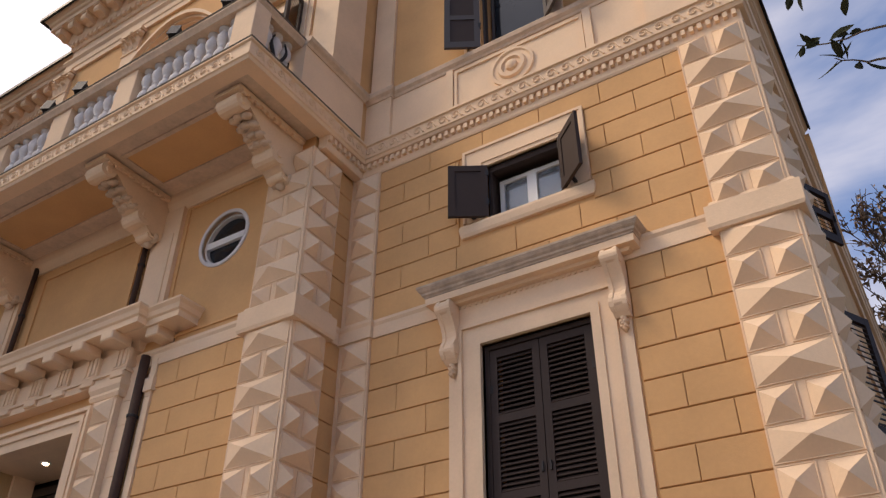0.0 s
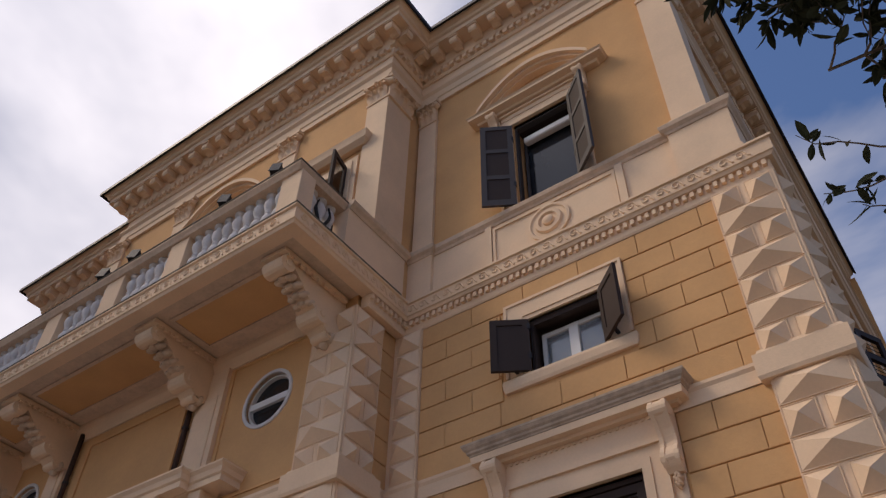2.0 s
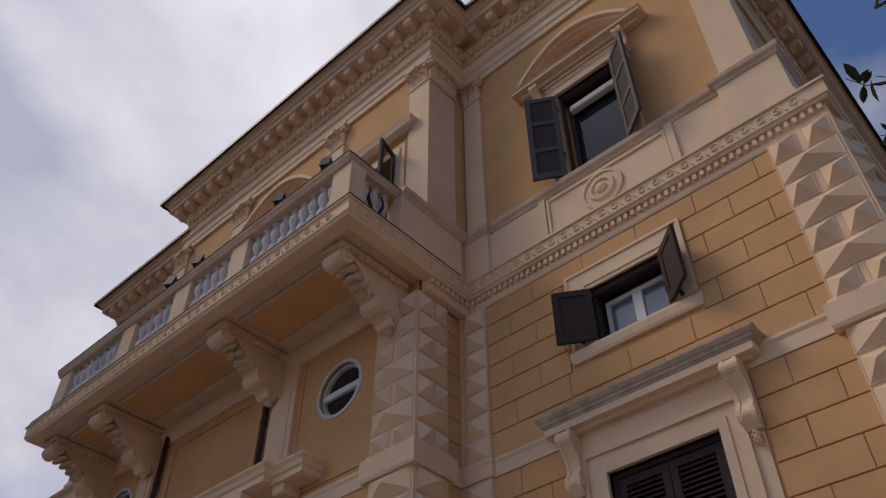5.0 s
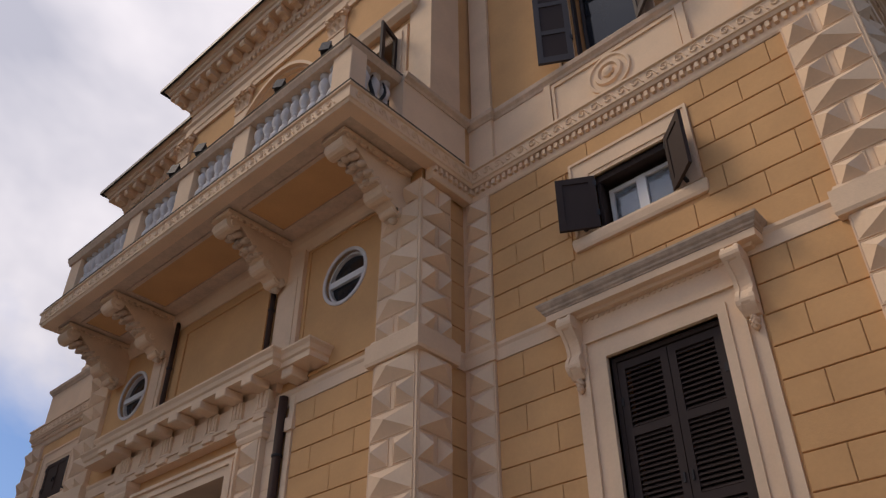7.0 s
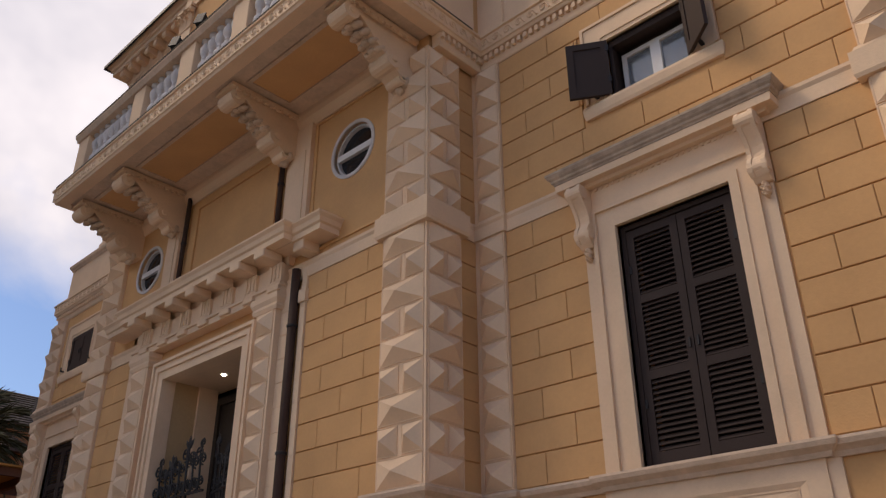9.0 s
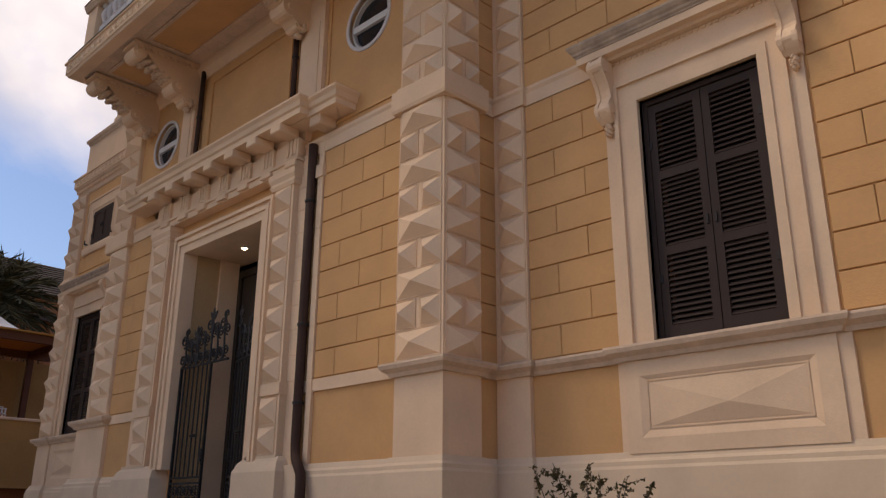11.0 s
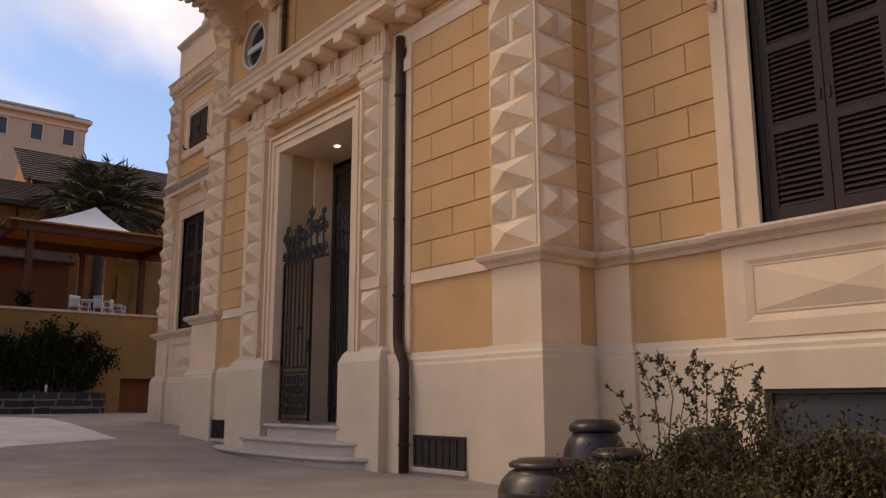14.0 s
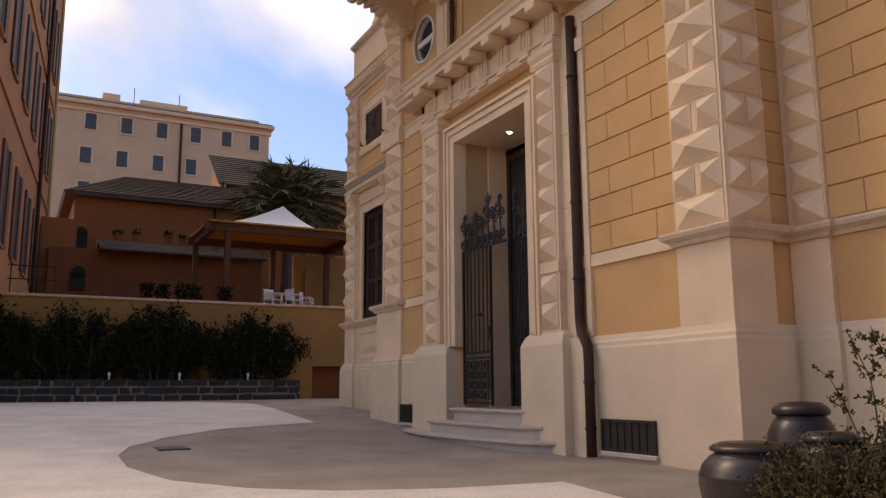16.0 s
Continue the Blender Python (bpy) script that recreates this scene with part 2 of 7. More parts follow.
# ---- ground ----
def ground_sheet():
    bm = bmesh.new()
    xs = [-2500, -600, -200, -80, -30, -27, -24, -21.5, -19.3, -17, -15, -12.8, -8.5, -4, 0, 6, 20, 80, 400, 2500]
    ys = [-2500, -400, -80, -30, -14, -8, -5, -2.5, 0, 6, 20, 80, 400, 2500]
    grid = [[bm.verts.new((x, y, ground_z(x))) for y in ys] for x in xs]
    for a, b in zip(grid, grid[1:]):
        for j in range(len(ys) - 1):
            bm.faces.new((a[j], b[j], b[j + 1], a[j + 1]))
    return tagged(part("ground", bm, UNSEEN_GROUND), "unseen ground all round the villa, coloured dark to cut bounced light", "ground", kind="structure")


ground_sheet()


def paving(name, outline_, label, mat, lift):
    """A thin inlay that follows the drive."""
    bm = bmesh.new()
    f = bm.faces.new([bm.verts.new((x, y, 0)) for x, y in outline_])
    for cut in (-30, -24, -19.3, -15, -12.8, -8.5):
        bmesh.ops.bisect_plane(bm, geom=bm.verts[:] + bm.edges[:] + bm.faces[:], plane_co=(cut, 0, 0), plane_no=(1, 0, 0))
    for v in bm.verts:
        v.co.z = ground_z(v.co.x) + lift
    return tagged(part(name, bm, mat), label, "paving", kind="structure")


# ---- walls of the villa ----
WIN_R, WIN_L = -3.355, -17.95
UL, UA0, UA1, UR, UY = -18.0, -13.45, -5.86, -1.10, -0.94   # upper storey
UPPER = [(UL, BACK), (UL, 0), (UA0, 0), (UA0, UY), (UA1, UY), (UA1, 0), (UR, 0), (UR, BACK)]
BAL0 = -14.12


def wing_holes(c):
    return [(c - 0.66, c + 0.66, 2.45, 5.10), (c - 0.52, c + 0.50, 6.78, 7.62), (c - 0.53, c + 0.48, 9.80, 11.75)]


def structure(name, bm, mat, label, category="wall"):
    return tagged(part(name, bm, mat), label, category, kind="structure")


T = 0.45
wall_right = structure("wall_right_wing", wall_cells(bmesh.new(), AX1 - 0.06, RX - 0.06, 0, T, -0.3, 8.6,
                       wing_holes(WIN_R)[:2] + [(-4.06, -2.63, 0.42, 0.97)]), OCHRE, "ochre plaster wing wall with scored stone courses")
wall_left = structure("wall_left_wing", wall_cells(bmesh.new(), LX, AX0 + 0.06, 0, T, -0.3, 8.6, wing_holes(WIN_L)[:2]), OCHRE,
                      "ochre plaster far wing wall with scored stone courses")
RW = [(-7.54, 7.34, 0.41), (-13.26, 7.34, 0.41)]
bm = wall_cells(bmesh.new(), AX0 + 0.06, AX1 - 0.06, YA, YA + T, -0.3, 8.6,
                [(cx - 0.6, cx + 0.6, cz - 0.6, cz + 0.6) for cx, cz, r in RW] + [(-11.75, -9.49, 0.2, 4.90)]
                + [(-8.10, -7.21, 0.10, 0.43), (-14.20, -13.40, 0.27, 0.55)])
for cx, cz, r in RW:
    round_hole(bm, cx, cz, r, cx - 0.6, cx + 0.6, cz - 0.6, cz + 0.6, YA, YA + T)
wall_centre = structure("wall_centre", bm, OCHRE, "ochre plaster centre wall with round windows beside a doorway")
structure("wall_centre_sides", boxes((AX1 - 0.06 - T, AX1 - 0.06, YA + T, T, -0.3, 8.6), (AX0 + 0.06, AX0 + 0.06 + T, YA + T, T, -0.3, 8.6)),
          OCHRE, "ochre plaster side walls of the projecting centre")
structure("wall_east", boxes((RX - 0.06 - T, RX - 0.06, T, BACK, -0.3, 8.6)), OCHRE, "ochre plaster side wall of the villa")
structure("wall_west", boxes((LX, LX + T, T, BACK, -0.3, 8.6)), OCHRE, "ochre plaster far side wall of the villa")
structure("wall_back", boxes((LX, RX, BACK, BACK + T, -0.3, 15.1)), OCHRE, "ochre plaster back wall of the villa")
U_HOLES = [(-7.51, -6.60, 8.9, 11.6), (-10.26, -9.12, 8.9, 11.6), (-12.93, -12.03, 8.9, 11.6)]
structure("wall_upper_wing", wall_cells(bmesh.new(), UA1 - 0.06, UR, 0, T, 8.6, 15.1, wing_holes(WIN_R)[2:]), OCHRE,
          "smooth ochre plaster wall of the upper storey")
structure("wall_upper_centre", wall_cells(bmesh.new(), UA0, UA1, UY, UY + T, 8.6, 15.1, U_HOLES), OCHRE, "smooth ochre plaster wall behind the balcony")
structure("wall_upper_far", boxes((UL, UA0 + 0.06, 0, T, 8.6, 15.1)), OCHRE, "smooth ochre plaster wall of the far upper wing")
structure("wall_upper_sides", boxes((UA1 - T, UA1, UY + T, T, 8.6, 15.1), (UA0, UA0 + T, UY + T, T, 8.6, 15.1), (UR - T, UR, T, BACK, 8.6, 15.1),
          (UL, UL + T, T, BACK, 8.6, 15.1)), OCHRE, "smooth ochre plaster side walls of the upper storey")
# inner surfaces are coloured near-black in place of unlit rooms
structure("floor_inside", boxes((AX0 + 0.6, AX1 - 0.6, YA + T, T, 0.2, 0.5), (LX + T, RX - 0.6, T, BACK, 0.2, 0.5)), DARK, "floor inside the villa, coloured near-black as in unlit rooms", "floor")
structure("ceiling_inside", boxes((LX + T, RX - 0.6, T, BACK, 5.9, 6.1), (LX + T, RX - 0.6, T, BACK, 8.5, 8.7)), DARK, "ceilings between the storeys, coloured near-black as in unlit rooms", "ceiling")
structure("partition_inside", boxes((LX + T, RX - 0.6, 1.6, 1.7, 0.5, 15.0)), DARK, "inner wall behind the windows, coloured near-black as in unlit rooms", "wall")

# ---- plinth, ledges, bands, string course, parapet, cornice ----
structure("plinth", sweep(bmesh.new(), BASE_LINE[:11] + [(AX0 + 0.76, YA)] + [(DOOR_X - 1.75, YA)],
          [(-0.2, -0.3), (0.09, -0.3), (0.09, 1.30), (0.075, 1.33), (0.075, 1.37), (0.05, 1.40), (0.03, 1.46), (-0.2, 1.46)]), PLINTH,
          "pale cream plastered plinth of the far side", "plinth")
structure("plinth_near", sweep(bmesh.new(), [(-8.67, YA)] + OUTLINE[12:20] + [(-4.08, 0)],
          [(-0.2, -0.3), (0.09, -0.3), (0.09, 1.30), (0.075, 1.33), (0.075, 1.37), (0.05, 1.40), (0.03, 1.46), (-0.2, 1.46)]), PLINTH,
          "pale cream plastered plinth with a moulded top", "plinth")
structure("plinth_end", sweep(bmesh.new(), [(-2.61, 0)] + OUTLINE[20:],
          [(-0.2, -0.3), (0.09, -0.3), (0.09, 1.30), (0.075, 1.33), (0.075, 1.37), (0.05, 1.40), (0.03, 1.46), (-0.2, 1.46)]), PLINTH,
          "pale cream plastered plinth at the corner of the wing", "plinth")
bm = sweep(bmesh.new(), [(-4.08, 0), (-2.61, 0)], [(-0.2, 0.97), (0.09, 0.97), (0.09, 1.30), (0.075, 1.33), (0.075, 1.37), (0.05, 1.40), (0.03, 1.46), (-0.2, 1.46)])
sweep(bm, [(-4.08, 0), (-2.61, 0)], [(-0.2, -0.3), (0.09, -0.3), (0.09, 0.42), (-0.2, 0.42)])
structure("plinth_cellar", bm, PLINTH, "pale cream plinth over and under the cellar window", "plinth")

LEDGE = [(-0.1, 2.32), (0.04, 2.32), (0.06, 2.36), (0.12, 2.40), (0.135, 2.44), (0.13, 2.465), (0.02, 2.49), (-0.1, 2.49)]
structure("ledge_near", sweep(bmesh.new(), OUTLINE[12:], LEDGE), CREAM_WORN_SHADED, "weathered moulded stone ledge above the dado", "ledge")
structure("ledge_far", sweep(bmesh.new(), BASE_LINE[:12], LEDGE), CREAM_WORN_SHADED, "weathered moulded stone ledge of the far wing", "ledge")
structure("dado_band", boxes((AX0 + 0.76, DOOR_X - 1.75, YA - 0.03, YA + 0.05, 2.33, 2.48), (-8.65, AX1 - 0.76, YA - 0.03, YA + 0.05, 2.33, 2.48)),
          CREAM, "flat cream band across the centre wall", "band")
BAND = [(-0.1, 5.60), (0.035, 5.60), (0.035, 5.76), (0.055, 5.80), (0.055, 5.84), (-0.1, 5.85)]
structure("storey_band", sweep(bmesh.new(), OUTLINE, BAND), CREAM, "flat cream band between the storeys", "band")

PIER_BAND = [(-0.05, 5.56), (0.07, 5.56), (0.085, 5.60), (0.085, 5.85), (0.05, 5.87), (0.03, 5.92), (-0.05, 5.93)]
structure("pilaster_band_centre", sweep(bmesh.new(), [(AX1 - 0.76, YA + 0.02), (AX1 - 0.76, YP), (AX1, YP), (AX1, -0.37), (AX1 - 0.08, -0.37)], PIER_BAND), CREAM,
          "moulded cream block between the stages of the corner pilaster", "band")
structure("pilaster_band_end", sweep(bmesh.new(), [(RX - 0.76, 0.02), (RX - 0.76, -0.07), (RX, -0.07), (RX, 0.7), (RX - 0.08, 0.7)], PIER_BAND), CREAM,
          "moulded cream block between the stages of the end pilaster", "band")
structure("pilaster_band_far", sweep(bmesh.new(), [(AX0, YA + 0.02), (AX0, YP), (AX0 + 0.76, YP), (AX0 + 0.76, YA + 0.02)], PIER_BAND), CREAM,
          "moulded cream block between the stages of the far pilaster", "band")

BALC_Y = -2.38
STRING_PATH = [(LX + 0.12, BACK), (LX + 0.12, 0), (AX0 - 0.02, 0), (AX0 - 0.02, YP), (BAL0, YP), (BAL0, BALC_Y), (AX1 + 0.08, BALC_Y), (AX1 + 0.08, 0), (RX - 0.04, 0), (RX - 0.04, BACK)]
STRING = [(-0.1, 8.46), (0.10, 8.46), (0.12, 8.50), (0.14, 8.51), (0.145, 8.70), (0.175, 8.71), (0.175, 8.745), (-0.1, 8.76)]
string_course = structure("string_course", sweep(bmesh.new(), STRING_PATH, STRING), CREAM, "cream moulded string course with a scroll frieze", "moulding")
BED = [(-0.1, 8.24), (0.03, 8.24), (0.045, 8.27), (0.045, 8.46), (-0.1, 8.46)]
structure("string_bed_far", sweep(bmesh.new(), [(LX + 0.12, BACK), (LX + 0.12, 0), (AX0 - 0.02, 0), (AX0 - 0.02, YP), (BAL0, YP)], BED), CREAM, "cream bed moulding on the far wing", "moulding")
structure("string_bed", sweep(bmesh.new(), [(AX1 + 0.08, YP + 0.10), (AX1 + 0.08, 0), (RX - 0.04, 0), (RX - 0.04, BACK)], BED), CREAM,
          "cream bed moulding under the string course", "moulding")
# parapet zone: pedestals stand under the upper pilasters
NEAR_PATH = [(UA1, BALC_Y + 0.85), (UA1, -0.24), (UA1 - 0.06, -0.24), (UA1 - 0.06, -0.06), (UA1 + 0.42, -0.06), (UA1 + 0.42, 0), (-1.50, 0), (-1.50, -0.09), (RX - 0.24, -0.09), (RX - 0.24, 0.6), (UR, 0.6), (UR, BACK)]
FAR_PATH = [(LX + 0.35, BACK), (LX + 0.35, 0), (UA0 - 0.45, 0), (UA0, 0), (UA0, UY - 0.1)]
DADO = [(-0.25, 8.75), (0.05, 8.75), (0.05, 8.84), (0.03, 8.86), (0.03, 9.62), (-0.25, 9.62)]
structure("parapet_band", sweep(bmesh.new(), FAR_PATH, DADO), CREAM, "smooth cream band under the upper windows, far wing", "band")
structure("parapet_band_near", sweep(bmesh.new(), NEAR_PATH, DADO), CREAM, "smooth cream band under the upper windows", "band")
CAP = [(-0.25, 9.60), (0.045, 9.60), (0.06, 9.64), (0.10, 9.68), (0.115, 9.74), (0.10, 9.765), (-0.25, 9.79)]
structure("parapet_moulding_far", sweep(bmesh.new(), FAR_PATH, CAP), CREAM_WORN_SHADED, "cream sill moulding of the far wing", "moulding")
structure("parapet_moulding", sweep(bmesh.new(), NEAR_PATH, CAP), CREAM_WORN_SHADED, "cream sill moulding under the upper windows", "moulding")
# main cornice
structure("architrave", sweep(bmesh.new(), UPPER, [(-0.1, 13.66), (0.05, 13.66), (0.05, 13.80), (0.07, 13.82), (0.07, 13.98), (0.12, 14.04), (0.12, 14.09), (-0.1, 14.1)]),
          CREAM, "cream stepped architrave under the eaves", "moulding")
structure("eaves_frieze", sweep(bmesh.new(), UPPER, [(-0.1, 14.1), (0.03, 14.1), (0.03, 14.45), (-0.1, 14.45)]), CREAM, "plain cream frieze under the eaves", "moulding")
structure("eaves_bed", sweep(bmesh.new(), UPPER, [(-0.1, 14.45), (0.06, 14.45), (0.09, 14.50), (0.09, 14.64), (0.15, 14.66), (0.17, 14.72), (0.17, 14.96), (-0.1, 14.96)]),
          CREAM, "cream bed moulding with small teeth under the eaves", "moulding")
cornice = structure("cornice", sweep(bmesh.new(), UPPER, [(-0.3, 14.96), (0.47, 14.96), (0.47, 15.08), (0.51, 15.10), (0.53, 15.16), (0.60, 15.22), (0.61, 15.25), (-0.3, 15.27)]),
                    CREAM, "cream projecting main cornice of the villa", "cornice")
structure("roof", boxes((UL - 0.5, UR + 0.5, 0.3, BACK + 0.5, 15.20, 15.26), (UA0 - 0.5, UA1 + 0.5, UY - 0.4, 0.3, 15.20, 15.26)), ROOF_EDGE, "flat dark roof of the villa", "roof")
structure("roof_edge", sweep(bmesh.new(), UPPER, [(0.1, 15.265), (0.625, 15.252), (0.64, 15.205), (0.675, 15.205), (0.675, 15.30), (0.1, 15.33)]), ROOF_EDGE, "dark metal roof edge over the cornice", "roof edge")

# ---- balcony ----
balcony = thing("balcony", "cream stone balcony with balustrade on carved consoles", "balcony", (DOOR_X, YA, 8.3))


def under(name, bm, mat, parent, label="", smooth=False):
    """A part built in world places and hung under a thing that stands elsewhere."""
    ob = part(name, bm, mat, None, label, smooth)
    ob.parent = parent
    ob.matrix_parent_inverse = Matrix.Translation(parent.location).inverted()
    return ob


# the slab takes the darker cream so its colour carries the underside's shade
under("slab", boxes((BAL0 + 0.02, AX1 + 0.06, BALC_Y + 0.02, YA - 0.005, 8.49, 8.72)), CREAM_WORN_SHADED, balcony)



paving("drive", [(-60, -10.5), (4.0, -10.5), (4.0, 3.0), (-60, 3.0)], "dark grey asphalt drive rising gently beside the villa", ASPHALT, 0.005)
paving("pale_paving", [(-28.40, -10.40), (-28.22, -7.94), (-27.77, -5.65), (-26.32, -3.38), (-22.48, -1.67), (-14.85, -2.39), (-14.18, -4.19), (-13.16, -5.27), (-12.06, -5.87),
                       (-10.86, -6.12), (-9.56, -6.15), (-8.18, -5.89), (-7.24, -5.41), (-6.71, -4.84), (-6.40, -3.94), (-6.33, -2.83), (-5.02, -3.10), (-2.05, -3.96), (3.00, -5.60), (3.00, -10.40)], "pale gravelled paving with a curved edge beside the drive", PALE, 0.011)

# ---- courses of scored blocks and faceted stones ----
CACHE = {}


def block_mesh(w, h, d=0.024, c=0.007):
    """A plaster block with chamfered face, front towards -y, from its lower left corner."""
    key = ("block", round(w, 3), round(h, 3))
    if key not in CACHE:
        bm = bmesh.new()
        g, k = 0.003, 0.007
        a, b, e = [[bm.verts.new(p) for p in ((g + i, y, k + i), (w - g - i, y, k + i), (w - g - i, y, h - k - i), (g + i, y, h - k - i))]
                   for i, y in ((0, 0.01), (0, -d + c), (c, -d))]
        for r, s in ((a, b), (b, e)):
            for i in range(4):
                bm.faces.new((r[i], r[(i + 1) % 4], s[(i + 1) % 4], s[i]))
        bm.faces.new(e)
        CACHE[key] = mesh_of("block", bm, OCHRE)
    return CACHE[key]


def facet_mesh(w, h, d=0.135):
    """A faceted stone: a fillet and a low pyramid, front towards -y."""
    key = ("facet", round(w, 3), round(h, 3))
    if key not in CACHE:
        bm = bmesh.new()
        g, f, o = 0.005, 0.012, 0.014
        rings = []
        for inset, y in ((g, 0.012), (g, -o), (f, -o), (f + 0.003, -o + 0.005), (f + 0.006, -o + 0.005)):
            rings.append([bm.verts.new(p) for p in ((inset, y, inset + 0.005), (w - inset, y, inset + 0.005), (w - inset, y, h - inset - 0.003), (inset, y, h - inset - 0.003))])
        top = bm.verts.new((w / 2, -d, h / 2))
        for r, s in zip(rings, rings[1:]):
            for i in range(4):
                bm.faces.new((r[i], r[(i + 1) % 4], s[(i + 1) % 4], s[i]))
        for i in range(4):
            bm.faces.new((rings[-1][i], rings[-1][(i + 1) % 4], top))
        CACHE[key] = mesh_of("faceted_stone", bm, CREAM)
    return CACHE[key]


LOW = (2.49, 9, (5.60 - 2.49) / 9)      # first course, courses, height
HIGH = (5.85, 7, (8.24 - 5.85) / 7)


def piece(name, me, parent, place, rz=0.0):
    ob = new(name, me)
    ob.location, ob.rotation_euler = place, (0, 0, rz)
    ob.parent = parent
    ob.matrix_parent_inverse = parent.matrix_basis.inverted()
    return ob


def lay_blocks(parent, x0, x1, y, courses, holes=(), long=0.82, along_y=False, shift=0):
    z0, n, h = courses
    for k in range(n):
        z = z0 + k * h
        off = 0.5 * long if (k + shift) % 2 else 0.0
        cuts = [x0] + [x0 + off + i * long for i in range(40) if x0 + 0.16 < x0 + off + i * long < x1 - 0.16] + [x1]
        spans = list(zip(cuts, cuts[1:]))
        for a, b, za, zb in holes:
            if za < z + h / 2 < zb:
                spans = [t for s in spans for t in ((s[0], min(s[1], a)), (max(s[0], b), s[1])) if t[1] - t[0] > 0.03]
        for a, b in spans:
            if along_y:
                piece("block", block_mesh(b - a, h), parent, (y, a, z), math.pi / 2)
            else:
                piece("block", block_mesh(b - a, h), parent, (a, y, z))


def lay_facets(parent, x0, x1, y, courses, single_first=True, rz=0.0, edge=0.0):
    """Faceted stones in rows of one and two; along +y for rz of a quarter turn."""
    z0, n, h = courses
    w = x1 - x0
    for k in range(n):
        one = (k % 2 == 0) == single_first
        if w < 0.5:
            spans = [(x0, w)]
        elif one:
            spans = [(x0, w)]
        else:
            spans = [(x0, w / 2 - 0.03), (x0 + w / 2 + 0.03, w / 2 - 0.03)]
        for a, ww in spans:
            place = (a, y, z0 + k * h) if not rz else (y, a, z0 + k * h)
            piece("faceted_stone", facet_mesh(ww, h), parent, place, rz)


def pilaster(name, label, foot, boxes_, faces):
    b0 = boxes_[0]
    ob = thing(name, label, "pilaster", ((b0[0] + b0[1]) / 2, b0[2], 1.40), "rusticated pilasters", "structure")
    for b in boxes_:
        under("pedestal" if b[4] < 2 else "shaft", boxes(b), CREAM, ob)
    return ob


# corner pilaster of the centre, its side, and the half pilaster beside it
p = pilaster("pilaster", "cream corner pilaster of faceted stones on a tall pedestal", 0,
             [(AX1 - 0.76, AX1, YP, YA + 0.02, 1.40, 2.34), (AX1 - 0.76, AX1, YP, YA + 0.02, 2.48, 5.61), (AX1 - 0.76, AX1, YP, YA + 0.02, 5.84, 8.25),
              (AX1 - 0.1, AX1, YA + 0.02, -0.37, 1.40, 2.34), (AX1 - 0.1, AX1, YA + 0.02, -0.37, 2.48, 5.61), (AX1 - 0.1, AX1, YA + 0.02, -0.37, 5.84, 8.25)], 0)
for c, first in ((LOW, True), (HIGH, False)):
    lay_facets(p, AX1 - 0.755, AX1 - 0.03, YP, c, first)
    lay_facets(p, YP + 0.03, -0.375, AX1, c, first, math.pi / 2)
p = pilaster("pilaster", "narrow cream half pilaster of faceted stones in the corner", 0,
             [(AX1 - 0.05, AX1 + 0.43, -0.06, 0.02, 1.40, 2.34), (AX1 - 0.05, AX1 + 0.43, -0.06, 0.02, 2.48, 5.61), (AX1 - 0.05, AX1 + 0.43, -0.06, 0.02, 5.84, 8.25)], 0)
for c in (LOW, HIGH):
    lay_facets(p, AX1 + 0.01, AX1 + 0.42, -0.06, c)
p = pilaster("pilaster", "cream end pilaster of faceted stones at the corner of the villa", 0,
             [(RX - 0.76, RX, -0.07, 0.02, 1.40, 2.34), (RX - 0.76, RX, -0.07, 0.02, 2.48, 5.61), (RX - 0.76, RX, -0.07, 0.02, 5.84, 8.25),
              (RX - 0.1, RX, 0.02, 0.68, 1.40, 2.34), (RX - 0.1, RX, 0.02, 0.68, 2.48, 5.61), (RX - 0.1, RX, 0.02, 0.68, 5.84, 8.25)], 0)
for c, first in ((LOW, True), (HIGH, False)):
    lay_facets(p, RX - 0.755, RX - 0.03, -0.07, c, first)
    lay_facets(p, -0.04, 0.67, RX, c, first, math.pi / 2)
p = pilaster("pilaster", "cream far pilaster of faceted stones beside the doorway", 0,
             [(AX0 - 0.42, AX0 + 0.76, YP, YA + 0.02, 1.40, 2.34), (AX0, AX0 + 0.76, YP, YA + 0.02, 2.48, 5.61), (AX0, AX0 + 0.76, YP, YA + 0.02, 5.84, 8.25)], 0)
for c, first in ((LOW, True), (HIGH, False)):
    lay_facets(p, AX0 + 0.03, AX0 + 0.755, YP, c, first)
p = pilaster("pilaster", "cream end pilaster of faceted stones on the far wing", 0,
             [(LX, LX + 0.7, -0.07, 0.02, 1.40, 2.34), (LX, LX + 0.7, -0.07, 0.02, 2.48, 5.61), (LX, LX + 0.7, -0.07, 0.02, 5.84, 8.25)], 0)
for c, first in ((LOW, True), (HIGH, False)):
    lay_facets(p, LX + 0.03, LX + 0.695, -0.07, c, first)

FRAME_HOLE = [(WIN_R - 1.02, WIN_R + 1.10, 2.45, 5.62)]
lay_blocks(wall_right, AX1 + 0.43, RX - 0.76, 0, LOW, FRAME_HOLE, shift=1)
lay_blocks(wall_right, AX1 + 0.43, RX - 0.76, 0, HIGH, [(WIN_R - 0.93, WIN_R + 0.85, 6.6, 8.02)])
lay_blocks(wall_left, LX + 0.7, AX0 - 0.43, 0, LOW, [(WIN_L - 1.02, WIN_L + 1.02, 2.45, 5.62)])
lay_blocks(wall_left, LX + 0.7, AX0 - 0.43, 0, HIGH, [(WIN_L - 0.9, WIN_L + 0.9, 6.6, 8.02)])
lay_blocks(wall_centre, -8.32, AX1 - 0.76, YA, LOW, shift=1)
